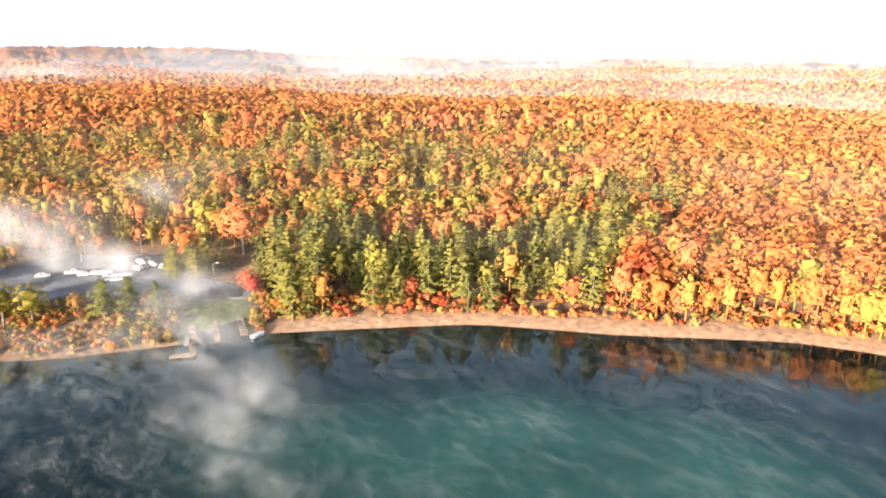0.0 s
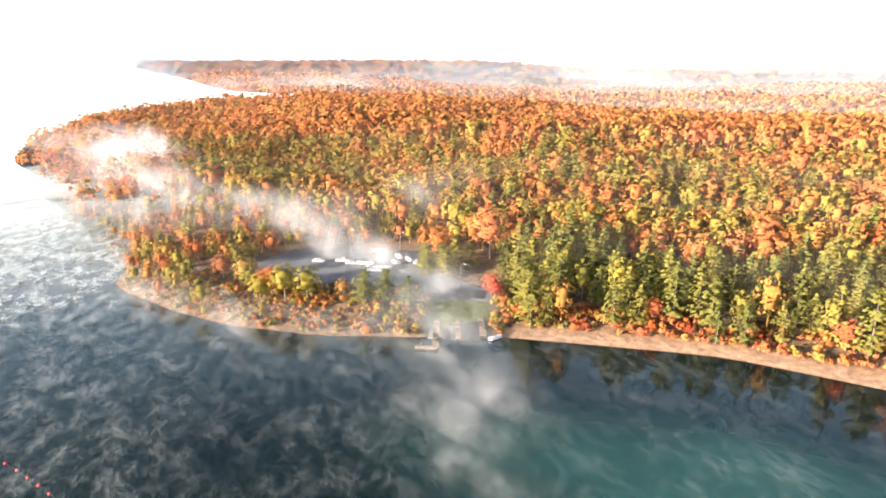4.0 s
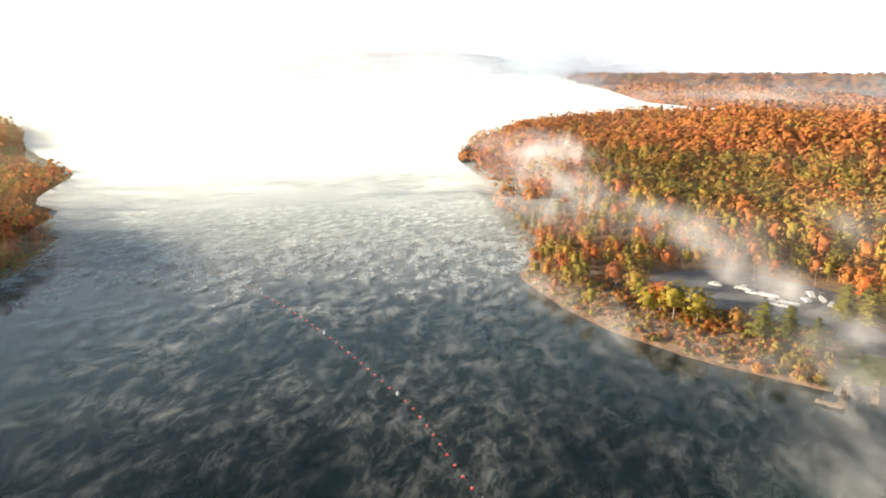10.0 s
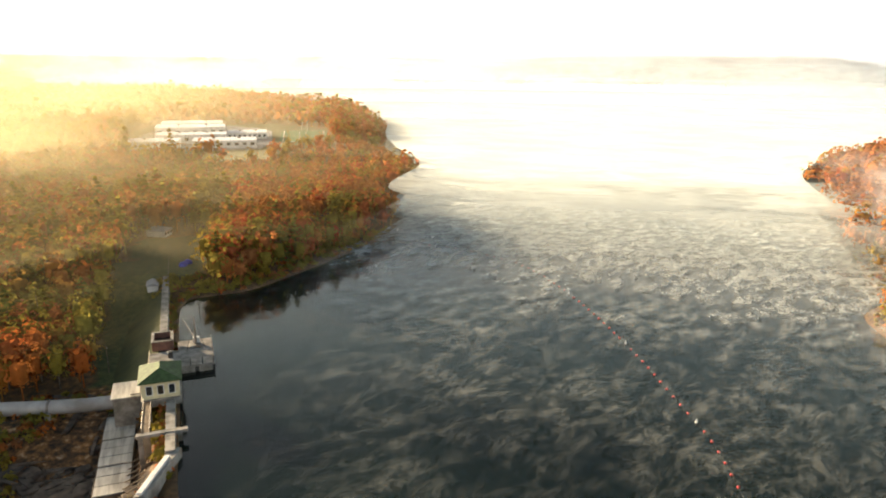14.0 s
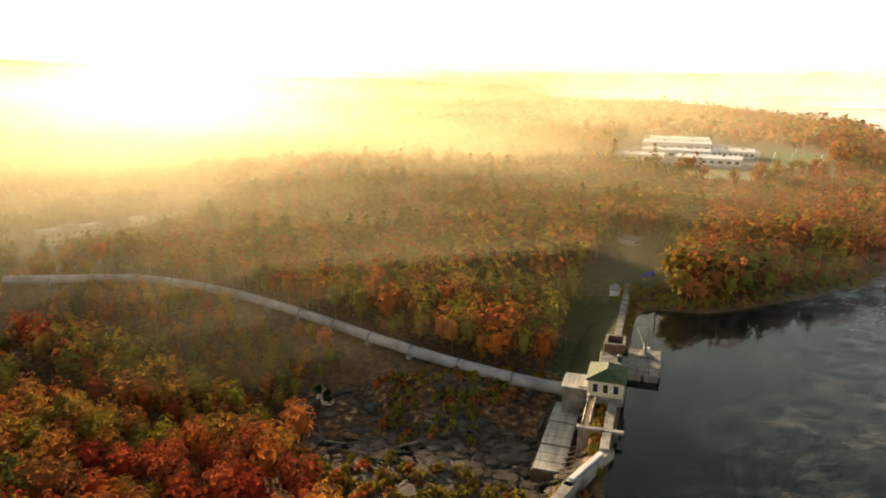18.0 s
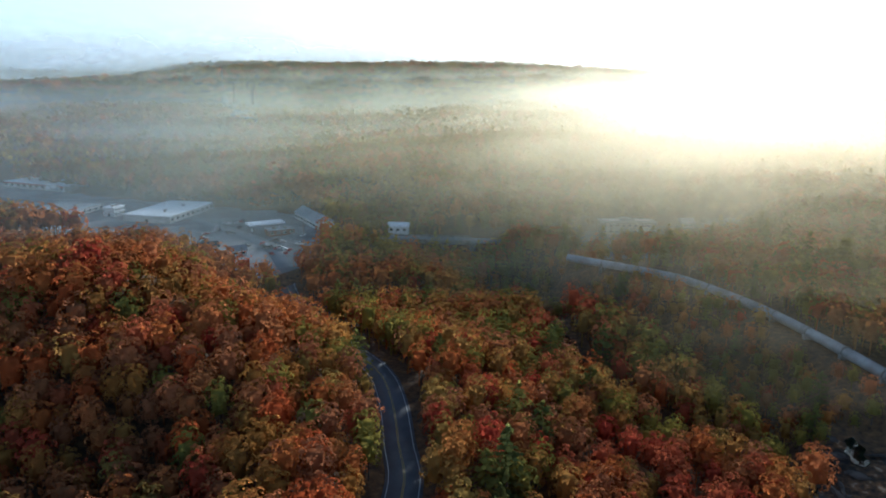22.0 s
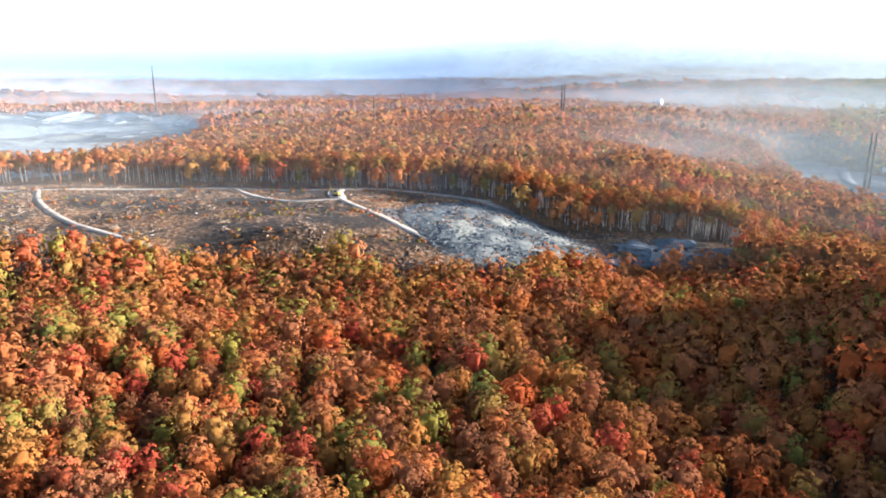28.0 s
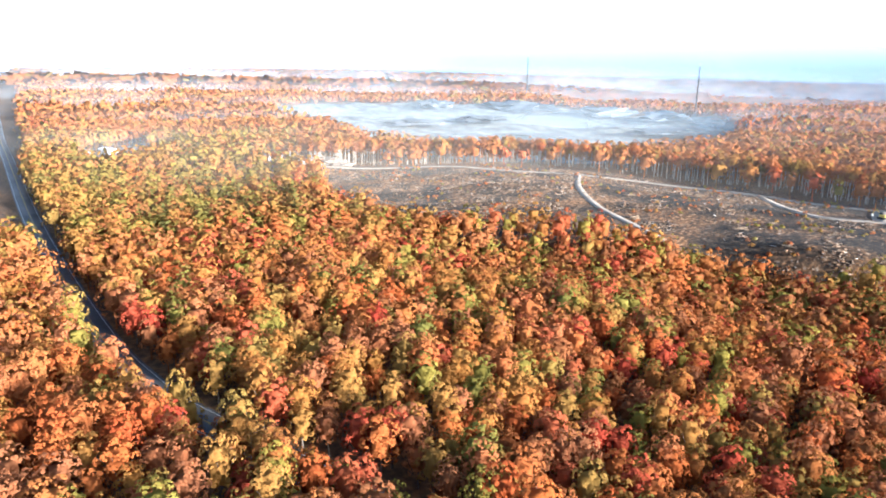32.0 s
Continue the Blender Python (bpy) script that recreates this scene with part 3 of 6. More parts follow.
def pine_crown(seed, h, r, tiers, arms, steps, size, low=0.22):
    rng = np.random.default_rng(seed)
    at, nor = [], []
    for q in range(tiers):
        f = q / (tiers - 1)
        z = h * (low + (0.97 - low) * f)
        reach = r * (1 - f) ** 0.45 * rng.uniform(0.75, 1.1) + 0.35
        for s in range(max(3, round(arms * (1 - 0.5 * f)))):
            a = rng.uniform(0, 6.283)
            e = reach * rng.uniform(0.6, 1.15)
            for g in range(steps):
                k = (g + 0.7) / steps
                at.append((math.cos(a) * e * k, math.sin(a) * e * k, z + 0.16 * e * k * k - 0.1 + rng.uniform(-0.2, 0.2)))
                nor.append((0.45 * math.cos(a), 0.45 * math.sin(a), 1.0))
    at.append((0, 0, h))
    nor.append((0.3, 1, 0.3))
    return leaves(rng, np.array(at), np.array(nor) / 1.1, size, 0.22)


def pine_trunk(h, sides=5):
    return stem([(0, 0, -1.0), (0, 0, h * 0.5), (0, 0, h * 0.97)], [0.28, 0.18, 0.04], sides)


# kinds: full height, crown radius
near_crowns = {"oak": [broad_crown(s, 16.0, 4.1, 30, 24, 0.31, 0.2) for s in (1, 2, 3)], "maple": [broad_crown(s, 15, 3.8, 28, 24, 0.30, 0.16) for s in (4, 5)],
               "gold": [broad_crown(s, 16, 3.6, 28, 24, 0.29, 0.15) for s in (6, 7)], "green": [broad_crown(s, 16, 3.9, 28, 24, 0.30, 0.15) for s in (8, 9)],
               "pine": [pine_crown(s, 19.0, 5.6, 13, 12, 3, 0.74, 0.14) for s in (10, 11, 12)]}
wood_crowns = {"oak": [broad_crown(s, 16.0, 4.3, 17, 14, 0.46, 0.16) for s in (61, 62, 63)], "maple": [broad_crown(s, 15, 4.1, 16, 14, 0.45, 0.14) for s in (64, 65)],
               "gold": [broad_crown(s, 16, 3.9, 16, 14, 0.44, 0.15) for s in (66, 67)], "green": [broad_crown(s, 16, 4.2, 16, 14, 0.45, 0.15) for s in (68, 69)],
               "pine": [pine_crown(s, 19.0, 5.6, 12, 10, 2, 0.95, 0.14) for s in (70, 71, 72)]}
near_trunks = {"oak": broad_trunk(1, 16.5, 4.9), "maple": broad_trunk(2, 15, 4.5), "gold": broad_trunk(3, 16, 4.3), "green": broad_trunk(4, 16, 4.6), "pine": pine_trunk(19)}
mid_crowns = {"oak": [join(broad_crown(s, 16.0, 5.6, 9, 4, 1.35, 0.2, True), stem([(0, 0, -1), (0, 0, 9)], [0.32, 0.2], 4)) for s in (21, 22, 23)],
              "pine": [join(pine_crown(s, 21, 4.2, 8, 5, 1, 1.6), stem([(0, 0, -1), (0, 0, 12)], [0.3, 0.2], 4)) for s in (24, 25)]}
far_crowns = {"oak": [broad_crown(s, 14, 7.5, 6, 2, 3.0, 0.1, False) for s in (31, 32, 33)], "pine": [pine_crown(s, 19, 6, 3, 3, 1, 3.4) for s in (34,)]}


def patch(seed):
    """A far stand of many crowns."""
    rng = np.random.default_rng(seed)
    at = np.c_[rng.uniform(-28, 28, (11, 2)), rng.uniform(8, 15, 11)]
    return leaves(rng, at, np.tile([0, 0, 1.0], (11, 1)), 11.0, 0.6)


vast_crowns = [patch(s) for s in (41, 42, 43)]
TONES = {"oak": OAK, "maple": MAPLE, "gold": GOLD, "green": GREEN, "pine": PINE}


def tones(kind, pick):
    stops = TONES[kind]
    return np.stack([np.interp(pick, [s[0] for s in stops], [s[1][c] for s in stops]) for c in range(3)], -1)


rng = np.random.default_rng(7)


def thinned(x, y, kinds):
    """Pines stand wider apart than the broad-leaved trees."""
    keep = (kinds != 4) | (rng.uniform(0, 1, len(x)) < 0.62)
    return x[keep], y[keep], kinds[keep]


def scatter(spacing, near, far, gap_low=-59.0, gap_high=-34.0):
    """Jittered places on wooded land between two distances, out of the water."""
    n = int(far / spacing) + 1
    a, b = np.meshgrid(np.arange(-n, n + 1), np.arange(-n, n + 1))
    x = (a + 0.5 * (b % 2) + rng.uniform(-0.36, 0.36, a.shape)).ravel() * spacing
    y = (b * 0.9 + rng.uniform(-0.36, 0.36, a.shape)).ravel() * spacing
    d = np.hypot(x, y)
    heading = np.degrees(np.arctan2(-x, y))
    ok = (d >= near) & (d < far) & ~((heading > gap_low) & (heading < gap_high))
    x, y = x[ok], y[ok]
    ok = wooded(x, y)
    return x[ok], y[ok]


def stand(x, y):
    """Which kind of tree grows where: 0 oak, 1 maple, 2 gold, 3 green, 4 pine."""
    heading, d = np.degrees(np.arctan2(-x, y)), np.hypot(x, y)
    u = rng.uniform(0, 1, len(x))
    blotch = np.sin(x / 31 + 2) * np.sin(y / 27 + 1) + 0.5 * np.sin(x / 13 - y / 17)
    kind = np.where(u < 0.76, 0, np.where(u < 0.83, 1, np.where(u < 0.92, 2, 3)))
    # pine wood behind the north beach, broken by autumn trees
    wood = (heading < 17) & (heading + 5 * blotch > -19) & (d < 330 + 12 * blotch)
    kind = np.where(wood & (d > 190) & (d < 256 + 10 * blotch) & (u < 0.90), 4, kind)
    kind = np.where(wood & (d >= 272 + 8 * blotch) & (u < 0.62 + 0.25 * blotch), 4, kind)
    kind = np.where((heading < 12) & (heading > -12) & (d >= 330) & (d < 480) & (u < 0.26 + 0.45 * blotch), 4, kind)
    # green and olive trees among the pines on the hill behind
    hill = (heading < 26) & (heading + 4 * blotch > -13) & (d >= 268 + 6 * blotch) & (d < 400 + 30 * blotch)
    kind = np.where(hill, np.where(u < 0.34 + 0.22 * blotch, 4, np.where(u < 0.60 + 0.1 * blotch, 3, np.where(u < 0.70, 2, 0))), kind)
    # mixed young wood behind the car park
    mixed = (heading >= 17) & (heading < 42) & (d > 240) & (d < 470)
    kind = np.where(mixed, np.where(u < 0.13, 4, np.where(u < 0.50, 3, np.where(u < 0.82, 2, 0))), kind)
    # olive and brown growth on the spit, dull russet wood below the school
    spit = (x < -80) & (x > -250) & (y > 140) & (y < 270)
    kind = np.where(spit, np.where(u < 0.06, 4, np.where(u < 0.50, 3, np.where(u < 0.64, 2, 0))), kind)
    below = (heading > 72) & (heading <= 98) & (d > 170)
    kind = np.where(below, np.where(u < 0.24, 3, np.where(u < 0.30, 2, np.where(u < 0.38, 4, np.where(u < 0.58, 1, 0)))), kind)
    # golden wood on the north-west shore
    gold = (heading <= -20) & (heading > -60)
    kind = np.where(gold & (d < 420), np.where(u < 0.14, 2, np.where(u < 0.94, 0, 3)), kind)
    west = (heading < -60) & (heading > -125) & (d < 420)
    kind = np.where(west, np.where(u < 0.57, 0, np.where(u < 0.73, 1, np.where(u < 0.86, 2, 3))), kind)
    kind = np.where(west & (heading > -97), np.where(u < 0.55, 0, np.where(u < 0.62, 1, np.where(u < 0.89, 2, 3))), kind)
    pale = (heading > -78) & (heading < -52) & (d > 300) & (d < 700)
    kind = np.where(pale, np.where(u < 0.28, 0, np.where(u < 0.60, 2, np.where(u < 0.92, 3, 4))), kind)
    # duller olive and brown wood across the valley
    valley = ((heading > 98) & (heading < 172) & (d > 180)) | ((heading > 140) & (d > 560)) | ((heading < -160) & (d > 620))
    kind = np.where(valley, np.where(u < 0.42, 3, np.where(u < 0.54, 2, np.where(u < 0.70, 4, 0))), kind)
    # olive and golden wood in the hollow below the dam
    low = (heading > 135) & (heading < 168) & (d < 340)
    kind = np.where(low, np.where(u < 0.30, 2, np.where(u < 0.52, 3, np.where(u < 0.62, 1, np.where(u < 0.70, 4, 0)))), kind)
    red = (heading > 125) & (heading < 150) & (d < 170)
    kind = np.where(red, np.where(u < 0.45, 1, np.where(u < 0.85, 0, 2)), kind)
    return kind


KINDS = ["oak", "maple", "gold", "green", "pine"]


def plant(templates, x, y, z, scale, turn):
    """All the trees of a stand in one set of vertices and faces."""
    V, F, N, base, index = [], [], [], 0, []
    which = np.arange(len(x)) % len(templates)
    for t, (v, f, nor) in enumerate(templates):
        s = np.where(which == t)[0]
        if not len(s):
            continue
        c, n = np.cos(turn[s])[:, None], np.sin(turn[s])[:, None]
        k = scale[s][:, None]
        px = (c * v[None, :, 0] - n * v[None, :, 1]) * k + x[s][:, None]
        py = (n * v[None, :, 0] + c * v[None, :, 1]) * k + y[s][:, None]
        pz = v[None, :, 2] * k + z[s][:, None]
        V.append(np.stack([px, py, pz], -1).reshape(-1, 3))
        N.append(np.stack([c * nor[None, :, 0] - n * nor[None, :, 1], n * nor[None, :, 0] + c * nor[None, :, 1], np.tile(nor[None, :, 2], (len(s), 1))], -1).reshape(-1, 3))
        F.append((f[None] + (np.arange(len(s)) * len(v))[:, None, None]).reshape(-1, f.shape[1]) + base)
        index.append(np.repeat(s, len(v)))
        base += len(s) * len(v)
    return np.concatenate(V), np.concatenate(F), np.concatenate(N), np.concatenate(index)


def young(x, y):
    """Lower growth round the landing."""
    spit = (x < -92) & (x > -250) & (y > 150) & (y < 265)
    by_pipe = (to_line(PIPE, x, y) < 46) & (y < -110) & (x > -190)
    before_school = (x < -470) & (x > -640) & (y > -70) & (y < 60)
    return np.where(spit | by_pipe | before_school, 0.6, 1.0)


def forest(name, label, templates_of, x, y, kinds, size=(0.75, 1.2), even=0.0):
    """A wood too wide to count, joined to one mesh."""
    z = height(x, y)
    scale, turn = rng.uniform(*size, len(x)) * young(x, y), rng.uniform(0, 6.283, len(x))
    pick = rng.uniform(0, 1, len(x))
    Vs, Fs, Ns, Ts, base = [], [], [], [], 0
    for k, kind in enumerate(KINDS):
        s = np.where(kinds == k)[0]
        if not len(s):
            continue
        V, F, N, idx = plant(templates_of(kind), x[s], y[s], z[s], scale[s], turn[s])
        Vs.append(V)
        Fs.append(F + base)
        Ns.append(N)
        tone = tones(kind, pick[s])
        Ts.append((tone * (1 - even) + tone.mean(0) * even)[idx])
        base += len(V)
    Ts = np.concatenate(Ts)
    # far stands blend into one tone
    Ts = Ts * (1 - 0.45 * even) + Ts.mean(0) * 0.45 * even
    me = quads_mesh(name, np.concatenate(Vs), np.concatenate(Fs), Ts, None, np.concatenate(Ns))
    me.materials.append(leaf_tone)
    return tagged(new(name, me), label, "forest", kind="stuff")


# single trees nearest to the flight, then the woods behind them
tx, ty = scatter(6.2, 84, 315, 0, 0)
tx, ty, tk = thinned(tx, ty, stand(tx, ty))
td = np.hypot(tx, ty)
order = np.argsort(td)
single = np.zeros(len(tx), bool)
for k in range(5):
    single[order[tk[order] == k][:(295 if k == 0 else 200)]] = True
LABEL = {"oak": "russet autumn oak with a lumpy crown", "maple": "red autumn maple with a dense crown", "gold": "golden yellow autumn tree with a full crown",
         "green": "olive green broad-leaved tree in early autumn", "pine": "tall green pine with tiered branches"}
CATEGORY = {"oak": "oak tree", "maple": "maple tree", "gold": "autumn tree", "green": "broadleaf tree", "pine": "pine tree"}


def tree_meshes(kind):
    crowns = []
    for v, f, nor in near_crowns[kind]:
        me = quads_mesh(kind + "_crown", v, f, lump=nor)
        me.materials.append(leaf_kind[kind])
        crowns.append(me)
    me = quads_mesh(kind + "_trunk", *near_trunks[kind][:2])
    me.materials.append(bark)
    return crowns, me


tz = height(tx, ty)
TREES = {kind: tree_meshes(kind) for kind in KINDS}
for k, kind in enumerate(KINDS):
    crowns, trunk = TREES[kind]
    for n, q in enumerate(np.where(single & (tk == k))[0]):
        tree = tagged(new(CATEGORY[kind].replace(" ", "_")), LABEL[kind], CATEGORY[kind], CATEGORY[kind] + "s of the wood")
        s = rng.uniform(0.6, 1.0) * float(young(tx[q], ty[q]))
        tree.matrix_basis = pose(tx[q], ty[q], tz[q], 0, 0, rng.uniform(0, 360)) @ Matrix.Diagonal((s * 1.02, s * 1.02, s * rng.uniform(0.9, 1.15), 1))
        for name, me in (("crown", crowns[n % len(crowns)]), ("trunk", trunk)):
            new(name, me).parent = tree
# trees that stand alone by the landing and along the shore
for kind, x, y, s in (("gold", -139, 183, 0.72), ("oak", -126, 179, 0.62), ("green", -120, 177, 0.8), ("green", -113, 179, 0.75), ("oak", -131, 181, 0.5), ("pine", -95, 183, 0.62), ("pine", -89, 186, 0.6),
                      ("pine", -82, 188, 0.5), ("gold", -103, 184, 0.45), ("green", -128, 175, 0.6), ("green", -135, 180, 0.55), ("oak", -152, 188, 0.6),
                      ("pine", -88, 219, 0.55), ("pine", -84, 222, 0.6), ("pine", -80, 226, 0.62), ("pine", -86, 230, 0.6), ("pine", -76, 231, 0.55), ("pine", -81, 219, 0.5), ("pine", -91, 225, 0.55),
                      ("oak", -72, 243, 1.25), ("oak", -66, 247, 1.0), ("maple", -60, 205, 0.55), ("maple", -58, 203, 0.45), ("maple", 41, 200, 0.62), ("maple", -9, 203, 0.5), ("gold", 50, 203, 0.5)):
    tree = tagged(new(CATEGORY[kind].replace(" ", "_")), LABEL[kind] + " standing near the shore", CATEGORY[kind], "trees by the landing")
    tree.matrix_basis = pose(x, y, float(height(x, y)), 0, 0, 61 * x % 360) @ Matrix.Diagonal((s * 1.55, s * 1.55, s, 1))
    for name, me in (("crown", TREES[kind][0][int(abs(x)) % 2]), ("trunk", TREES[kind][1])):
        new(name, me).parent = tree
rest = ~single
near_whole = {k: [join(c, stem([(0, 0, -1), (0, 0, 9)], [0.28, 0.16], 4)) for c in wood_crowns[k]] for k in KINDS}
near_fine = {k: [join(c, stem([(0, 0, -1), (0, 0, 9)], [0.28, 0.16], 4)) for c in near_crowns[k]] for k in KINDS}
fine = rest & (td < 185)
forest("near_wood", "dense autumn wood of russet, gold and green crowns", lambda k: near_fine[k], tx[fine], ty[fine], tk[fine], (0.6, 1.0))
inner_crowns = {"oak": [join(broad_crown(s, 16.0, 4.6, 13, 8, 0.68, 0.2), stem([(0, 0, -1), (0, 0, 9)], [0.32, 0.2], 4)) for s in (91, 92, 93)],
                "pine": [join(pine_crown(s, 19.5, 5.2, 10, 8, 2, 1.0), stem([(0, 0, -1), (0, 0, 12)], [0.3, 0.2], 4)) for s in (94, 95)]}
fine = rest & (td >= 185) & (td < 252)
forest("outer_wood", "autumn wood of russet, gold and green crowns", lambda k: near_whole[k], tx[fine], ty[fine], tk[fine], (0.7, 1.1))
fine = rest & (td >= 252)
forest("outer_wood", "autumn wood of russet, gold and green crowns further off", lambda k: inner_crowns["pine" if k == "pine" else "oak"], tx[fine], ty[fine], tk[fine], (0.68, 1.05), 0.2)
x, y = scatter(7.9, 315, 470)
forest("inner_wood", "autumn forest of orange and russet crowns behind the near wood", lambda k: inner_crowns["pine" if k == "pine" else "oak"], x, y, stand(x, y), (0.75, 1.15), 0.4)
x, y = scatter(7.6, 6, 84, 0, 0)
forest("under_wood", "autumn wood below the flight", lambda k: inner_crowns["pine" if k == "pine" else "oak"], x, y, stand(x, y), (0.7, 1.0))
x, y = scatter(9.6, 470, 820)
forest("middle_wood", "autumn forest of orange and russet crowns on low hills", lambda k: mid_crowns["pine" if k == "pine" else "oak"], x, y, stand(x, y), (0.85, 1.25), 0.6)
x, y = scatter(18.0, 820, 1900)
forest("distant_wood", "distant autumn forest under haze", lambda k: far_crowns["pine" if k == "pine" else "oak"], x, y, stand(x, y), (0.85, 1.25), 0.65)
x, y = scatter(58.0, 1900, 4900)
forest("far_wood", "far wooded hills in morning haze", lambda k: vast_crowns, x, y, stand(x, y), (0.9, 1.3), 0.75)


# ---- building helpers ----
def thing(name, label, category, m, group="", kind=""):
    ob = tagged(new(name), label, category, group, kind)
    ob.matrix_basis = m
    return ob


def part(name, bm, mat, parent, label=""):
    me = bpy.data.meshes.new(name)
    bm.to_mesh(me)
    bm.free()
    me.materials.append(mat)
    ob = new(name, me)
    ob.parent = parent
    return tagged(ob, label) if label else ob


def solid(*blocks, bevel=0.0):
    """Boxes as (x, y, z of the middle, sizes, turn about z in degrees), with eased edges."""
    bm = bmesh.new()
    for b in blocks:
        x, y, z, sx, sy, sz = b[:6]
        made = bmesh.ops.create_cube(bm, size=1.0, matrix=pose(x, y, z, 0, 0, b[6] if len(b) > 6 else 0) @ Matrix.Diagonal((sx, sy, sz, 1)))
    if bevel:
        bmesh.ops.bevel(bm, geom=bm.edges[:], offset=bevel, segments=1, affect="EDGES")
    return bm


def rod(a, b, r0, r1=None, sides=8, bm=None):
    """A tapered round bar between two places."""
    bm = bm or bmesh.new()
    a, b = Vector(a), Vector(b)
    turn = (b - a).to_track_quat("Z", "Y").to_matrix().to_4x4()
    bmesh.ops.create_cone(bm, cap_ends=True, segments=sides, radius1=r0, radius2=r0 if r1 is None else r1, depth=(b - a).length,
                          matrix=Matrix.Translation((a + b) / 2) @ turn)
    return bm


def hip_roof(w, d, z, rise, over, thick=0.25, ridge=0.35):
    """A hipped roof with eaves over a w by d plan; ridge along x."""
    bm = bmesh.new()
    x, y = w / 2 + over, d / 2 + over
    e = [bm.verts.new(v) for v in ((-x, -y, z), (x, -y, z), (x, y, z), (-x, y, z))]
    f = [bm.verts.new((v.co.x, v.co.y, z + thick)) for v in e]
    r = [bm.verts.new((-x * ridge, 0, z + rise)), bm.verts.new((x * ridge, 0, z + rise))]
    bm.faces.new(e[::-1])
    for k in range(4):
        bm.faces.new((e[k], e[(k + 1) % 4], f[(k + 1) % 4], f[k]))
    bm.faces.new((f[0], f[1], r[1], r[0]))
    bm.faces.new((f[2], f[3], r[0], r[1]))
    bm.faces.new((f[1], f[2], r[1]))
    bm.faces.new((f[3], f[0], r[0]))
    return bm


def gable_roof(w, d, z, rise, over, thick=0.25):
    return hip_roof(w, d, z, rise, over, thick, 0.995)


def strip(line, width, lift, zs=None, thick=0.3, shift=0.0):
    """A band of a given width along a line, with a thickness."""
    p = np.asarray(line, float)
    t = np.gradient(p[:, :2], axis=0)
    t /= np.linalg.norm(t, axis=1)[:, None]
    n = np.c_[-t[:, 1], t[:, 0]]
    mid = p[:, :2] + n * shift
    z = (height(p[:, 0], p[:, 1]) if zs is None else np.asarray(zs)) + lift
    a, b = mid + n * width / 2, mid - n * width / 2
    c = len(p)
    V = np.concatenate([np.c_[a, z], np.c_[b, z], np.c_[a, z - thick], np.c_[b, z - thick]])
    F = []
    for k in range(c - 1):
        F += [(k, k + c, k + c + 1, k + 1)[::-1], (k, k + 1, k + 1 + 2 * c, k + 2 * c)[::-1], (k + c, k + 3 * c, k + 1 + 3 * c, k + 1 + c)[::-1]]
    return quads_mesh("strip", V, np.array(F))


def slab_of(poly, z, thick=0.4):
    bm = bmesh.new()
    bottom = bm.faces.new([bm.verts.new((x, y, z)) for x, y in rounded(poly, 1)])
    if bottom.normal.z < 0:
        bottom.normal_flip()
    low = bmesh.ops.extrude_face_region(bm, geom=[bottom])
    for v in low["geom"]:
        if isinstance(v, bmesh.types.BMVert):
            v.co.z -= thick
    bmesh.ops.triangulate(bm, faces=bm.faces[:])
    bmesh.ops.recalc_face_normals(bm, faces=bm.faces[:])
    return bm


def setting(name, me, mat, label, category):
    if isinstance(me, bmesh.types.BMesh):
        bm, me = me, bpy.data.meshes.new(name)
        bm.to_mesh(me)
        bm.free()
    me.materials.append(mat)
    return tagged(new(name, me), label, category, kind="structure")


steel = surface("weathered_steel", (0.30, 0.29, 0.27), (0.16, 0.13, 0.10), 0.55, 0.3, 0.1, 0.4)
dark_steel = surface("dark_steel", (0.06, 0.06, 0.06), None, 0.6, 0.5, 0.1, 0.5)
cream = surface("cream_paint", (0.72, 0.66, 0.42), (0.52, 0.46, 0.28), 0.7, 0.5, 0.05)
green_roof = surface("green_shingles", (0.06, 0.11, 0.035), (0.035, 0.06, 0.02), 0.8, 0.9, 0.2)
brick_red = surface("brown_brick", (0.22, 0.10, 0.07), (0.12, 0.06, 0.045), 0.9, 0.8, 0.3)
pale_boards = surface("bleached_boards", (0.62, 0.60, 0.54), (0.34, 0.32, 0.28), 0.8, 0.25, 0.3, streak=(0.4, 3, 1))
timber = surface("old_timber", (0.24, 0.18, 0.12), (0.12, 0.09, 0.06), 0.9, 0.7, 0.3)
glass_dark = surface("dark_glass", (0.03, 0.035, 0.04), None, 0.1, 0.5, 0.0)
penstock_grey = surface("penstock_plates", (0.42, 0.41, 0.40), (0.27, 0.25, 0.23), 0.6, 0.15, 0.1, 0.2)
rock_mat = surface("bedrock", (0.15, 0.115, 0.085), (0.06, 0.045, 0.034), 0.95, 0.35, 0.6)
dirt = surface("pale_dirt", (0.40, 0.34, 0.275), (0.26, 0.215, 0.17), 0.95, 0.15, 0.3)
gravel_grey = surface("grey_gravel", (0.17, 0.185, 0.205), (0.08, 0.09, 0.10), 0.95, 0.2, 0.4)
roof_white = surface("white_membrane_roof", (0.88, 0.89, 0.91), (0.76, 0.77, 0.80), 0.6, 0.06, 0.03)
roof_grey = surface("grey_roof", (0.34, 0.36, 0.38), (0.24, 0.25, 0.27), 0.7, 0.08, 0.05)
wall_pale = surface("pale_siding", (0.62, 0.60, 0.56), (0.48, 0.46, 0.43), 0.8, 0.15, 0.05)
blue_tarp = surface("blue_tent_cloth", (0.05, 0.08, 0.55), (0.03, 0.05, 0.35), 0.6, 0.6, 0.05)
yellow_paint = surface("yellow_paint", (0.60, 0.42, 0.06), (0.4, 0.28, 0.05), 0.6, 0.4, 0.05)
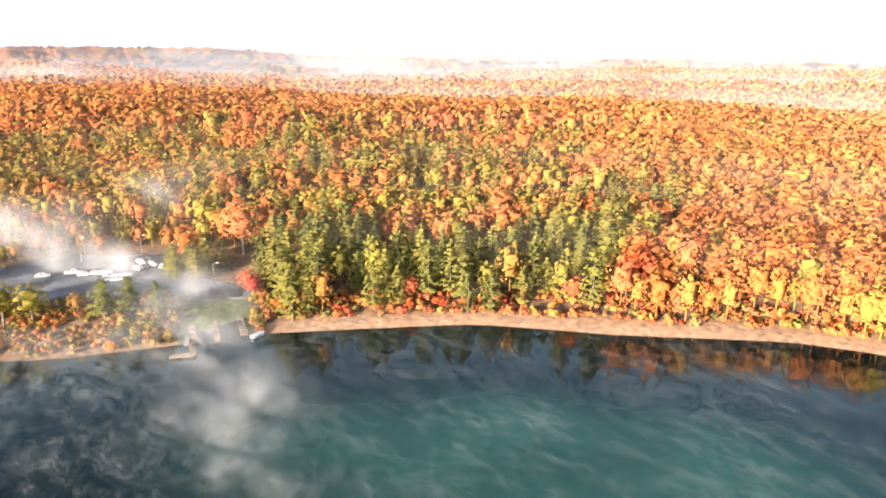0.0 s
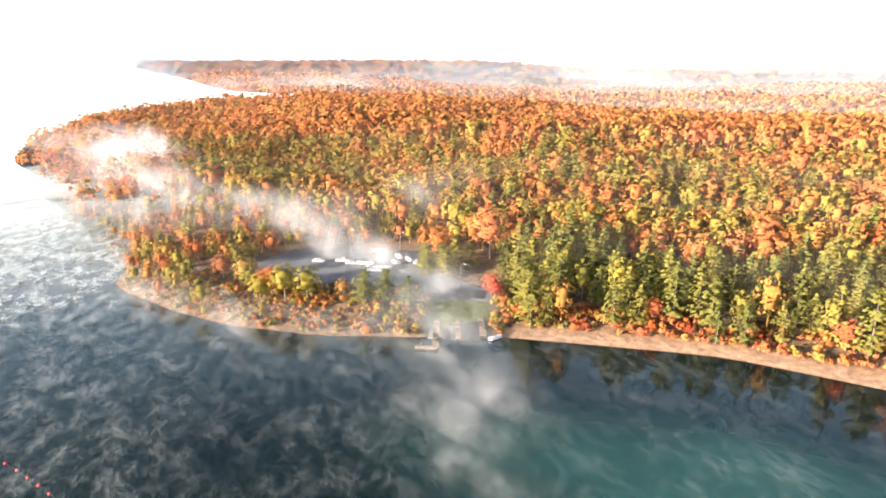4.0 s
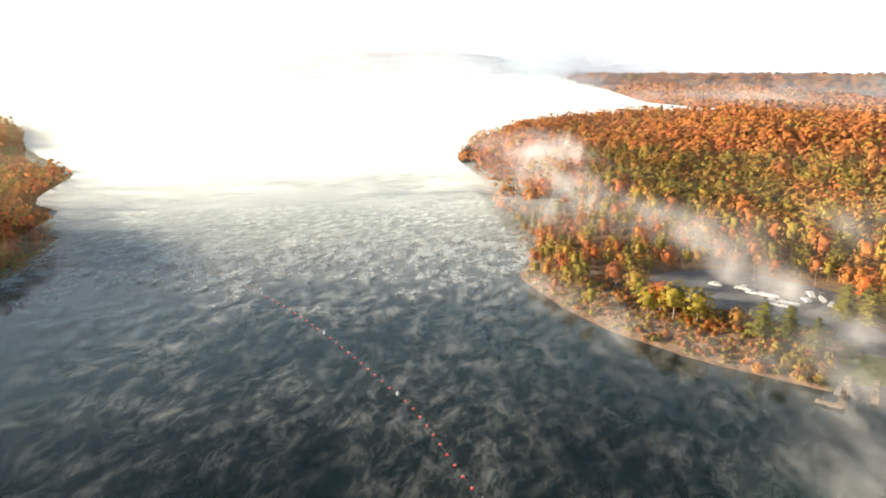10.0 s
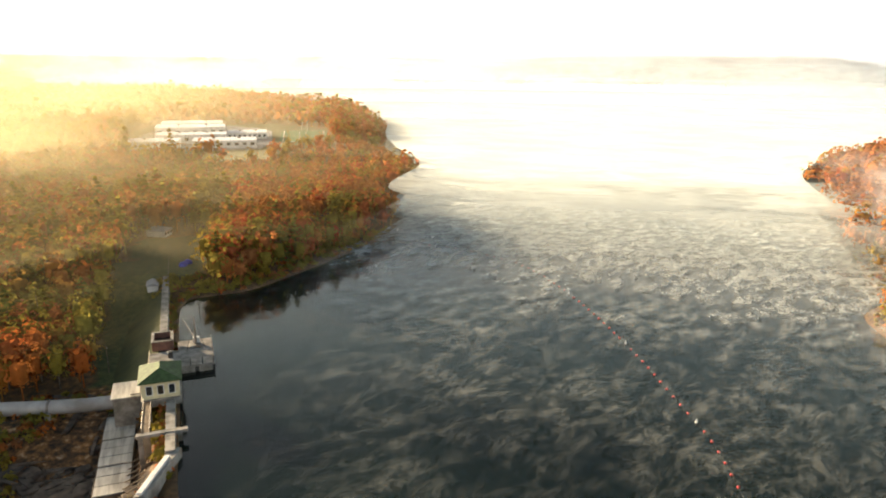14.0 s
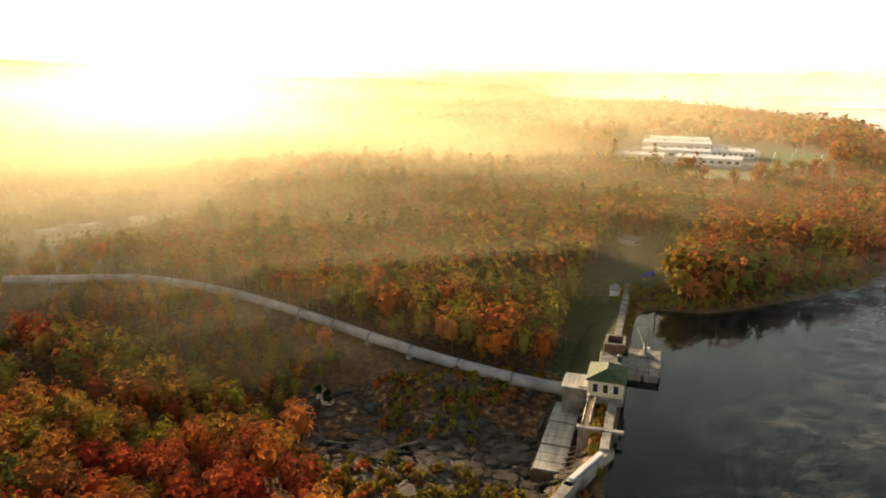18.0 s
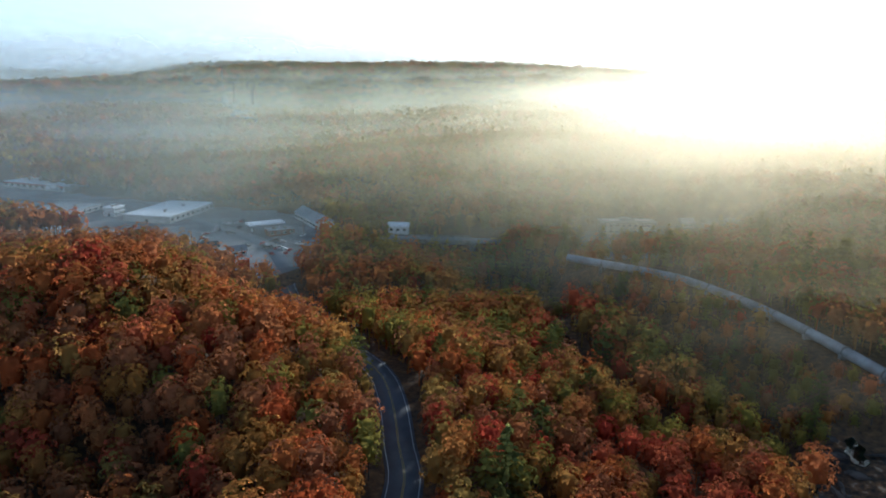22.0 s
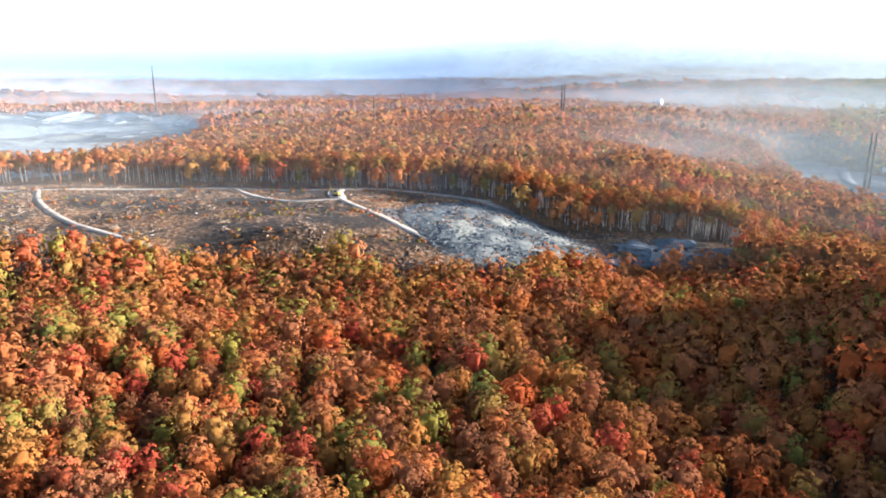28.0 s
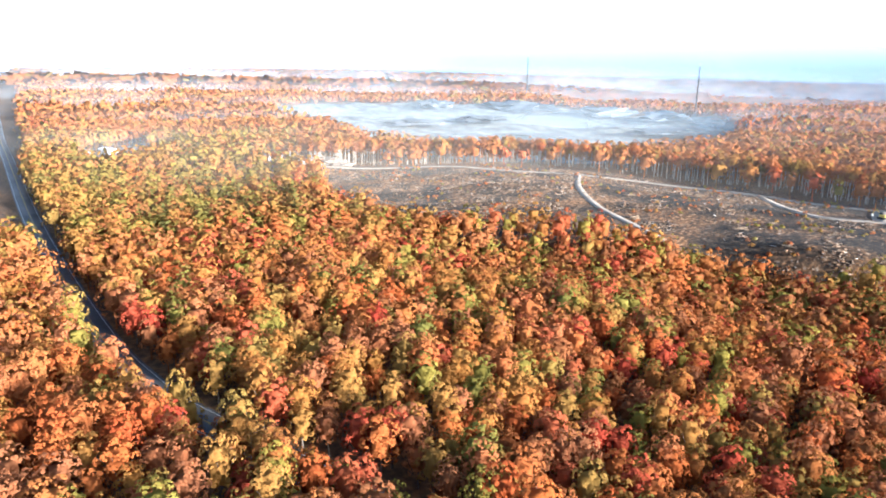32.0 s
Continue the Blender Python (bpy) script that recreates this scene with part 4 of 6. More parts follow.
red_plastic = surface("red_plastic", (0.55, 0.03, 0.03), (0.4, 0.03, 0.03), 0.45, 1.0, 0.0)
turf = surface("sports_turf", (0.05, 0.14, 0.04), (0.035, 0.10, 0.03), 0.9, 0.06, 0.1)
rubber = surface("black_rubber", (0.02, 0.02, 0.02), None, 0.8, 2.0, 0.05)

# ---- dam ----
DAM_A, DAM_U = Vector((-288, -63, 0)), Vector((0.983, 0.1835, 0)).normalized()
DAM_TURN = math.degrees(math.atan2(DAM_U.y, DAM_U.x))


def at_dam(s, n, z=0.0, turn=0.0):
    """A pose on the dam: metres from its far end, metres towards the lake, height."""
    p = DAM_A + DAM_U * s + Vector((-DAM_U.y, DAM_U.x, 0)) * n
    return pose(p.x, p.y, z, 0, 0, DAM_TURN + turn)


dam = thing("dam", "weathered concrete dam with a narrow crest walkway", "dam", at_dam(0, 0), kind="structure")
part("wall", solid((62, 0, -3.2, 130, 2.4, 11.6), (141, 2.0, -3.2, 30, 2.0, 11.6), bevel=0.08), concrete, dam)
part("wall", solid((163, -0.4, -3.4, 19, 2.2, 11.2, -22), (180, -6, -3.4, 20, 2.2, 11.2, -16), bevel=0.08), concrete, dam, "angled concrete spillway wall")
part("walkway", solid((47, 0, 2.82, 98, 2.0, 0.4), bevel=0.04), concrete, dam, "pale concrete crest walkway")
bm = bmesh.new()
V = [(s, n, z) for s in (-6, 60, 117) for n, z in ((-1.3, 2.2), (-9, -3.5), (-17, -9.0), (-1.3, -9.0))]
vs = [bm.verts.new(v) for v in V]
for k in range(2):
    for q in range(4):
        bm.faces.new((vs[k * 4 + q], vs[k * 4 + (q + 1) % 4], vs[k * 4 + 4 + (q + 1) % 4], vs[k * 4 + 4 + q]))
bm.faces.new(vs[:4])
bm.faces.new(vs[8:])
bmesh.ops.recalc_face_normals(bm, faces=bm.faces[:])
m, nt, out = material("mown_grass")
p = node(nt, "ShaderNodeBsdfPrincipled", Roughness=0.95)
n1, n2 = noise_node(nt, 0.12, 5), noise_node(nt, 2.0, 3)
c = ramp(nt, n1.outputs[0], (0.3, (0.045, 0.055, 0.018)), (0.7, (0.10, 0.105, 0.03)))
nt.links.new(mix_rgb(nt, c.outputs[0], n2.outputs[0], 0.3, "OVERLAY"), p.inputs["Base Color"])
nt.links.new(p.outputs[0], out.inputs[0])
grass_mat = m
part("embankment", bm, grass_mat, dam, "dull green grassy bank")
for s in range(2, 96, 6):
    part("railing_post", rod((s, 0.9, 3.0), (s, 0.9, 4.1), 0.05, sides=6), steel, dam)
part("railing", rod((2, 0.9, 4.1), (92, 0.9, 4.1), 0.04, sides=6), steel, dam)

gatehouse = thing("gatehouse", "cream gatehouse with a green hipped roof on the dam", "gatehouse", at_dam(126.5, 0, 3.0))
part("wall", solid((0, 0, 2.1, 10, 8.4, 4.2), bevel=0.05), cream, gatehouse)
part("roof", hip_roof(10, 8.4, 4.2, 2.3, 0.7), green_roof, gatehouse, "mossy green hipped roof")
part("base", solid((0, 0, -1.0, 10.6, 9.0, 2.0), bevel=0.08), concrete, gatehouse)
for n in (-2.5, 0, 2.5):
    for x, y, w, d in ((5.02, n, 0.16, 1.5), (-5.02, n, 0.16, 1.5)):
        frame_part = part("window", solid((x, y, 2.2, 0.12, 1.6, 2.5), bevel=0.02), paint_white, gatehouse)
        part("pane", solid((x + math.copysign(0.05, x), y, 2.2, 0.08, 1.25, 2.15)), glass_dark, frame_part)
for x in (-3, 0, 3):
    for y in (-4.22, 4.22):
        frame_part = part("window", solid((x, y, 2.2, 1.6, 0.12, 2.5), bevel=0.02), paint_white, gatehouse)
        part("pane", solid((x, y + math.copysign(0.05, y), 2.2, 1.25, 0.08, 2.15)), glass_dark, frame_part)

block = thing("valve_chamber", "pale concrete valve chamber where the pipe leaves the dam", "valve chamber", at_dam(121, -8.0, -9))
part("chamber", solid((0, 0, 5.2, 8.5, 6.5, 10.4), bevel=0.12), concrete, block)
part("cover_slab", solid((0, 0, 10.55, 9.2, 7.2, 0.3), bevel=0.05), pale_boards, block)
part("cover_slab", solid((0, 1.8, 10.85, 7.5, 2.2, 0.3), bevel=0.05), pale_boards, block)

hoist = thing("hoist_house", "open brick hoist pit with pale copings on the dam crest", "hoist house", at_dam(98, 0, 3.0))
for x, y, sx, sy in ((-3.6, 0, 0.5, 5), (3.6, 0, 0.5, 5), (0, -2.5, 7.7, 0.5), (0, 2.5, 7.7, 0.5)):
    side = part("wall", solid((x, y, 1.3, sx, sy, 2.6), bevel=0.03), brick_red, hoist)
    part("coping", solid((x, y, 2.72, sx + 0.25, sy + 0.25, 0.24), bevel=0.03), concrete, side)
part("floor", solid((0, 0, 0.9, 7, 4.8, 0.2)), rock_mat, hoist)

deck = thing("crest_platform", "pale concrete platform with thin railings behind the gatehouse", "platform", at_dam(112, 0.5, 3.0))
part("slab", solid((0, 0, 0.2, 16, 8, 0.5), bevel=0.06), concrete, deck)
for x in (-7, -2.5, 2.5, 7):
    part("railing_post", rod((x, -3.8, 0.4), (x, -3.8, 1.6), 0.06, sides=6), cream, deck)
part("railing", rod((-7, -3.8, 1.6), (7, -3.8, 1.6), 0.06, sides=6), cream, deck)
part("machine", solid((-4, 1.5, 1.2, 1.6, 1.2, 1.8), bevel=0.1), dark_steel, deck)
part("machine", solid((2, 2.0, 0.9, 1.2, 1.0, 1.2), bevel=0.1), brick_red, deck)

intake = thing("intake_tower", "concrete intake block standing in the lake", "intake", at_dam(103, 8.4, -4))
# the pier is darker than the deck above it
part("pier", solid((0, 0, 2.6, 17.5, 8.4, 6.0), bevel=0.1), surface("dark_concrete", (0.10, 0.095, 0.085), (0.05, 0.045, 0.04), 0.6, 0.3, 0.3), intake, "dark mottled concrete pier")
part("deck", solid((0, 0, 5.85, 18.5, 9.2, 0.6), bevel=0.08), concrete, intake)
for y in (-2.2, 2.2):
    part("gate_panel", solid((9.0, y, 4.3, 0.35, 3.4, 3.0), bevel=0.04), concrete, intake, "pale concrete gate panel")
for x in (-9, -4.5, 0, 4.5, 9):
    part("railing_post", rod((x, 4.4, 6.1), (x, 4.4, 7.3), 0.07, sides=6), dark_steel, intake)
part("railing", rod((-9, 4.4, 7.3), (9, 4.4, 7.3), 0.06, sides=6), dark_steel, intake)
for y in (-1.5, 1.5, 4.3):
    part("post", rod((9.1, y, 6.1), (9.1, y, 8.0), 0.14, sides=6), dark_steel, intake)

crane = thing("derrick_crane", "grey steel derrick crane on the intake deck", "crane", at_dam(99, 8.6, 2.15))
part("base", solid((0, 0, 0.35, 3.2, 3.2, 0.7), bevel=0.1), steel, crane)
part("cab", solid((-1.2, 0.2, 1.5, 1.4, 1.8, 1.6), bevel=0.08), paint_white, crane, "small white cab")
part("mast", rod((0, 0, 0.6), (0, 0, 9.0), 0.42, 0.10, 6), steel, crane)
part("boom", rod((0, 0, 2.0), (-9.0, -3.0, 5.2), 0.22, 0.10, 6), steel, crane)
part("stay", rod((0, 0, 8.8), (-9.0, -3.0, 5.2), 0.04, sides=5), dark_steel, crane)
part("stay", rod((0, 0, 8.8), (3.5, -2.5, 0.1), 0.06, sides=5), dark_steel, crane)
part("stay", rod((0, 0, 8.8), (3.5, 2.5, 0.1), 0.06, sides=5), dark_steel, crane)

bridge = thing("footbridge", "narrow cream railed footbridge below the gatehouse", "footbridge", at_dam(139.5, -3.0, 2.6))
part("deck", solid((0, 0, 0, 15.5, 1.5, 0.25)), timber, bridge)
for y in (-0.8, 0.8):
    part("girder", solid((0, y, 0.05, 15.5, 0.16, 0.4), bevel=0.03), timber, bridge)
    part("handrail", rod((-7.7, y, 1.2), (7.7, y, 1.2), 0.06, sides=6), steel, bridge)
    for q in (-7, -3.5, 0, 3.5, 7):
        part("railing_post", rod((q, y, 0.2), (q, y, 1.2), 0.05, sides=6), steel, bridge)
for q in (-6, 6):
    part("trestle", solid((q, 0, -5, 0.4, 1.4, 10), bevel=0.03), steel, bridge)
beam = thing("cross_beam", "pale concrete beam across the spillway basin", "beam", at_dam(147.5, 0.3, 2.4))
part("span", solid((0, 0, 0, 1.4, 10.5, 0.7), bevel=0.06), concrete, beam)
part("support", solid((0, -4.4, -5.6, 1.0, 1.0, 10.6), (0, 3.6, -5.6, 1.0, 1.0, 10.6), bevel=0.06), concrete, beam)

apron = thing("spillway_apron", "bleached spillway apron of stepped panels below the dam", "spillway", at_dam(136.5, -10.2, -9.5), kind="structure")
part("bed", solid((0, 0, 1.6, 36, 7.4, 3.0), bevel=0.05), rock_mat, apron)
for k in range(9):
    part("panel", solid((-15.6 + 3.9 * k, 0, 3.3 + 0.12 * (k % 3) - 0.05 * k, 3.55, 6.9, 0.34), bevel=0.05), pale_boards, apron)
for k in range(9):
    rib = thing("timber_rib", "weathered timber prop leaning on the spillway wall", "timber", at_dam(143 + 2.6 * k, -4.6 - 0.3 * k, -6.5, -12), "spillway timbers")
    part("prop", rod((0, -2.6, 0), (0.6, 2.4, 3.2), 0.16, 0.14, 6), timber, rib)
flume = thing("flume_cover", "long white cover on the spillway wall", "flume", at_dam(164, -0.9, 2.3, -22))
part("cover", solid((0, 0, 0.25, 13, 1.2, 0.5), bevel=0.1), paint_white, flume)
gauge = thing("gauge_post", "thin dark gauge post standing in the lake", "post", at_dam(67, 10.5, -3))
part("post", rod((0, 0, 0), (0, 0, 7), 0.12, 0.1, 6), dark_steel, gauge)
part("arm", rod((0, 0, 6.6), (1.6, 0.6, 6.6), 0.08, sides=5), dark_steel, gauge)

# ---- penstock ----
pipe = thing("penstock", "long curving grey steel penstock on concrete saddles", "pipeline", pose(0, 0, 0))
line = bends(PIPE, 6)
run = np.r_[0, np.cumsum(np.linalg.norm(np.diff(line, axis=0), axis=1))]
stations = np.arange(0, run[-1], 9.0)
px, py = np.interp(stations, run, line[:, 0]), np.interp(stations, run, line[:, 1])
pipe_z = -3.0 - 0.006 * stations
for k in range(len(stations) - 1):
    a, b = Vector((px[k], py[k], pipe_z[k])), Vector((px[k + 1], py[k + 1], pipe_z[k + 1]))
    part("pipe_section", rod(a, b + (b - a).normalized() * 0.3, 1.75, sides=20), penstock_grey, pipe)
    if k % 2 == 0:
        d = (b - a).normalized()
        part("joint_ring", rod(a - d * 0.25, a + d * 0.25, 1.98, sides=20), steel, pipe, "rusty joint ring")
        g = float(height(a.x, a.y))
        ang = math.degrees(math.atan2(d.y, d.x))
        part("saddle", solid((a.x, a.y, (g - 1 + a.z - 0.6) / 2, 1.3, 4.6, max(1.0, a.z - 0.6 - g + 1), ang), bevel=0.06), concrete, pipe)

# ---- by the dam ----
shed = thing("shed", "small white shed beside the dam's end", "shed", at_dam(36, -4.4, 0.2))
part("wall", solid((0, 0, 1.3, 6.0, 3.6, 2.6), bevel=0.03), paint_white, shed)
part("roof", gable_roof(6.0, 3.6, 2.6, 1.2, 0.3, 0.12), roof_grey, shed)
part("footing", solid((0, 0, -2.2, 6.1, 3.7, 4.4)), concrete, shed)
lodge = thing("park_house", "low pale park building among the trees", "house", pose(-324, -73, float(height(-324, -73)), 0, 0, 70))
part("wall", solid((0, 0, 1.4, 9, 6, 2.8), bevel=0.03), wall_pale, lodge)
part("roof", hip_roof(9, 6, 2.8, 1.8, 0.5), roof_grey, lodge)
for y in (-2.2, 0, 2.2):
    part("window", solid((4.52, y, 1.6, 0.1, 1.1, 1.2)), glass_dark, lodge)
for dx, dy in ((0, 0), (-3.2, 1.2)):
    x, y = -271 + dx, -53.5 + dy
    tent = thing("tent", "blue dome tent pitched on the lawn", "tent", pose(x, y, float(height(x, y)), 0, 0, 30), "blue tents")
    bm = bmesh.new()
    bmesh.ops.create_icosphere(bm, subdivisions=2, radius=1.7)
    for v in bm.verts:
        v.co.z = max(0.0, v.co.z) * 1.05
    part("canopy", bm, blue_tarp, tent)
    part("pole", rod((-1.6, 0, 0), (0, 0, 1.85), 0.05, sides=5), steel, tent)


def utility_pole(x, y, tall=10.0, turn=0.0, lamp=False, label="brown wooden utility pole with a crossarm"):
    pole = thing("utility_pole", label, "utility pole", pose(x, y, float(height(x, y)) - 0.3, 0, 0, turn), "utility poles")
    part("pole", rod((0, 0, 0), (0, 0, tall), 0.17, 0.11, 7), timber, pole)
    part("crossarm", solid((0, 0.16, tall - 0.7, 2.2, 0.12, 0.14)), timber, pole)
    for q in (-0.95, 0.95):
        part("insulator", rod((q, 0.16, tall - 0.6), (q, 0.16, tall - 0.35), 0.06, 0.04, 6), paint_white, pole)
    return pole


utility_pole(-198, -62, 8.5, 20)


def lamp_post(x, y, tall=9.0):
    post = thing("lamp_post", "tall grey lamp post at the boat landing", "lamp post", pose(x, y, float(height(x, y)) - 0.2), "lamp posts")
    part("base", solid((0, 0, 0.35, 0.6, 0.6, 0.8), bevel=0.05), concrete, post)
    part("pole", rod((0, 0, 0.5), (0, 0, tall), 0.12, 0.07, 8), steel, post)
    part("arm", rod((0, 0, tall - 0.1), (1.2, 0, tall + 0.15), 0.05, sides=6), steel, post)
    part("lamp_head", solid((1.35, 0, tall + 0.15, 0.8, 0.35, 0.16), bevel=0.04), paint_white, post)


lamp_post(-72, 209)
lamp_post(-94, 246)
lamp_post(-108, 240)
lamp_post(-128, 236)

# ---- boat landing ----
setting("parking_lot", slab_of(PARKING, 3.12), asphalt, "worn grey asphalt car park by the lake", "car park")
ramp_line = [(-70.5, 208), (-68.5, 200), (-66, 190), (-63, 178), (-61, 170)]
dark_asphalt = surface("dark_asphalt", (0.10, 0.10, 0.105), (0.07, 0.07, 0.072), 0.8, 0.2, 0.2)
setting("boat_ramp", strip(ramp_line, 15, 0.0, [3.3, 3.1, 2.0, 0.55, -0.6], 1.2), dark_asphalt, "dark asphalt boat ramp running into the lake", "boat ramp")


def dock(x0, y0, x1, y1, wide, z0=0.75, z1=0.55, label="pale grey floating dock"):
    d = Vector((x1 - x0, y1 - y0, 0))
    ob = thing("dock", label, "dock", pose(x0, y0, 0, 0, 0, math.degrees(math.atan2(d.y, d.x))), "docks")
    n = max(2, int(d.length / 3))
    for k in range(n):
        part("board", solid(((k + 0.5) * d.length / n, 0, z0 + (z1 - z0) * k / n, d.length / n - 0.08, wide, 0.18), bevel=0.02), timber, ob)
    for y in (-wide / 2, wide / 2):
        part("side_rail", solid((d.length / 2, y, (z0 + z1) / 2 + 0.06, d.length, 0.10, 0.22)), timber, ob)
    part("float", solid((d.length * 0.7, 0, 0.12, d.length * 0.5, wide * 0.8, 0.5), bevel=0.05), dark_steel, ob)
    for q in (0.25, 0.95):
        part("pile", rod((d.length * q, wide / 2 + 0.15, -2.5), (d.length * q, wide / 2 + 0.15, 1.7), 0.11, sides=7), timber, ob)


dock(-73, 190, -64.5, 166, 1.7, 1.9, 0.55)
dock(-66.5, 190, -60.5, 174, 1.3, 1.9, 0.6)
dock(-62.5, 199, -54.5, 178.5, 1.7, 2.6, 0.6)
dock(-70, 164.5, -64, 166.2, 1.6, 0.55, 0.55)
dock(-297, 249, -303, 262, 1.6, label="pale dock in the misty bay")
dock(-259, 228, -264, 240, 1.6, label="pale dock in the misty bay")

body_paints = [surface("car_white", (0.55, 0.55, 0.54), (0.46, 0.46, 0.45), 0.3, 0.5, 0.0), surface("car_silver", (0.45, 0.46, 0.47), (0.38, 0.39, 0.4), 0.3, 0.5, 0.0, 0.3),
               surface("car_dark", (0.04, 0.045, 0.055), None, 0.3, 0.5, 0.0), surface("car_red", (0.35, 0.03, 0.03), None, 0.3, 0.5, 0.0)]
PAINT_NAMES = ["white", "silver", "dark", "red"]


def car_model(paint, truck=False):
    word = "pickup truck" if truck else "car"
    car = thing(word.replace(" ", "_"), PAINT_NAMES[paint] + " " + word + " parked on the asphalt", word, pose(0, 0, -60), "parked vehicles")
    bm = bmesh.new()
    # side outline, then the width; the cabin narrows upwards
    outline = [(-2.3, 0.45), (-2.3, 0.95), (-2.1, 1.0), (-1.5, 1.05), (-1.0, 1.5), (0.7, 1.5), (1.25, 1.0), (2.15, 0.85), (2.3, 0.6), (2.3, 0.4)]
    if truck:
        outline = [(-2.8, 0.5), (-2.8, 1.1), (-0.6, 1.1), (-0.55, 1.75), (0.9, 1.75), (1.35, 1.15), (2.5, 1.05), (2.7, 0.7), (2.7, 0.45)]
    a = [bm.verts.new((x, -0.9 + 0.18 * (z > 1.3), z)) for x, z in outline]
    b = [bm.verts.new((x, 0.9 - 0.18 * (z > 1.3), z)) for x, z in outline]
    bm.faces.new(a)
    bm.faces.new(b[::-1])
    for k in range(len(a)):
        bm.faces.new((a[k], b[k], b[(k + 1) % len(a)], a[(k + 1) % len(a)]))
    bmesh.ops.recalc_face_normals(bm, faces=bm.faces[:])
    part("body", bm, body_paints[paint], car)
    cab = (0.17, 1.45, 1.4) if truck else (-0.15, 1.28, 1.7)
    part("side_window", solid((cab[0], -0.80, cab[1], cab[2] * 0.8, 0.12, 0.32)), glass_dark, car)
    part("side_window", solid((cab[0], 0.80, cab[1], cab[2] * 0.8, 0.12, 0.32)), glass_dark, car)
    part("windscreen", solid((1.12 if truck else 0.98, 0, 1.45 if truck else 1.27, 0.12, 1.35, 0.42)), glass_dark, car)
    for x in ((-1.7, 1.7) if truck else (-1.4, 1.45)):
        for y in (-0.85, 0.85):
            wheel = part("wheel", rod((x, y - 0.11, 0.34), (x, y + 0.11, 0.34), 0.34, sides=12), rubber, car)
            part("rim", rod((x, y - 0.13, 0.34), (x, y + 0.13, 0.34), 0.2, sides=10), steel, wheel)
    for y in (-0.6, 0.6):
        part("headlight", solid((2.66 if truck else 2.22, y, 0.82 if truck else 0.72, 0.1, 0.35, 0.16)), paint_white, car)
    return car


models = [car_model(0), car_model(1), car_model(2), car_model(3), car_model(0, True), car_model(2, True)]
used = set()


def park(k, x, y, turn):
    """Stand the model itself first, then copies of it."""
    z = float(height(x, y)) + 0.14
    m = pose(x, y, z, 0, 0, turn)
    if k in used:
        return copy_thing(models[k], m)
    used.add(k)
    models[k].matrix_basis = m
    return models[k]


def trailer(x, y, turn):
    ob = thing("boat_trailer", "white boat on a trailer in the car park", "boat trailer", pose(x, y, float(height(x, y)) + 0.14, 0, 0, turn), "boat trailers")
    bm = bmesh.new()
    rows = []
    for px_, w in ((-2.8, 0.95), (0.5, 1.0), (1.9, 0.7), (2.9, 0.05)):
        rows.append([bm.verts.new(v) for v in ((px_, -w, 1.45), (px_, -w * 0.55, 0.75), (px_, w * 0.55, 0.75), (px_, w, 1.45))])
    for r0, r1 in zip(rows, rows[1:]):
        for q in range(3):
            bm.faces.new((r0[q], r1[q], r1[q + 1], r0[q + 1]))
    bm.faces.new(rows[0])
    bm.faces.new([r[0] for r in rows] + [r[3] for r in rows[::-1]])
    bmesh.ops.recalc_face_normals(bm, faces=bm.faces[:])
    part("hull", bm, paint_white, ob)
    part("chassis", solid((0.2, 0, 0.55, 6.2, 0.16, 0.16), (-1.5, 0, 0.45, 0.16, 1.9, 0.14)), steel, ob)
    for y_ in (-0.98, 0.98):
        part("wheel", rod((-1.5, y_ - 0.1, 0.32), (-1.5, y_ + 0.1, 0.32), 0.32, sides=12), rubber, ob)


for k, x, y, turn in ((4, -123.5, 221.5, 20), (0, -132, 218, 25), (4, -107, 215, 25), (1, -116, 221, 20), (0, -119, 220, 22), (2, -116, 232, 95), (0, -104, 227, 140),
                      (4, -106, 234, 130), (1, -97, 230, 100), (2, -107, 240, 10), (0, -110, 219, 30)):
    park(k, x, y, turn)
trailer(-101, 231, 130)
trailer(-113, 220.5, 20)
trailer(-105, 218, 25)
boat = thing("rowing_boat", "small white boat pulled up beside the ramp", "boat", pose(-51, 179.3, 0.15, 0, 0, 60))
part("hull", solid((0, 0, 0.4, 4.2, 1.5, 0.7), (1.9, 0, 0.42, 1.1, 1.1, 0.66, 45), bevel=0.12), paint_white, boat)
part("seat", solid((0, 0, 0.78, 0.4, 1.4, 0.06)), timber, boat)

# ---- buoy line ----
BUOYS = [(-315, 20), (-308, 38), (-300, 55), (-285, 70), (-260, 83), (-220, 88), (-178, 88), (-141, 85), (-123, 83), (-97, 76), (-82, 72), (-60, 62)]
bl = bends(BUOYS, 6)
run = np.r_[0, np.cumsum(np.linalg.norm(np.diff(bl, axis=0), axis=1))]
stations = np.arange(0, run[-1], 4.3)
bx, by = np.interp(stations, run, bl[:, 0]), np.interp(stations, run, bl[:, 1])
bm = bmesh.new()
bmesh.ops.create_uvsphere(bm, u_segments=10, v_segments=6, radius=0.34)
for v in bm.verts:
    v.co.z *= 0.85
buoy_mesh = bpy.data.meshes.new("float")
bm.to_mesh(buoy_mesh)
bm.free()
buoy_mesh.materials.append(red_plastic)
ring_bm = rod((0, 0, 0.22), (0, 0, 0.42), 0.1, 0.07, 7)
eye_mesh = bpy.data.meshes.new("eye")
ring_bm.to_mesh(eye_mesh)
ring_bm.free()
eye_mesh.materials.append(steel)
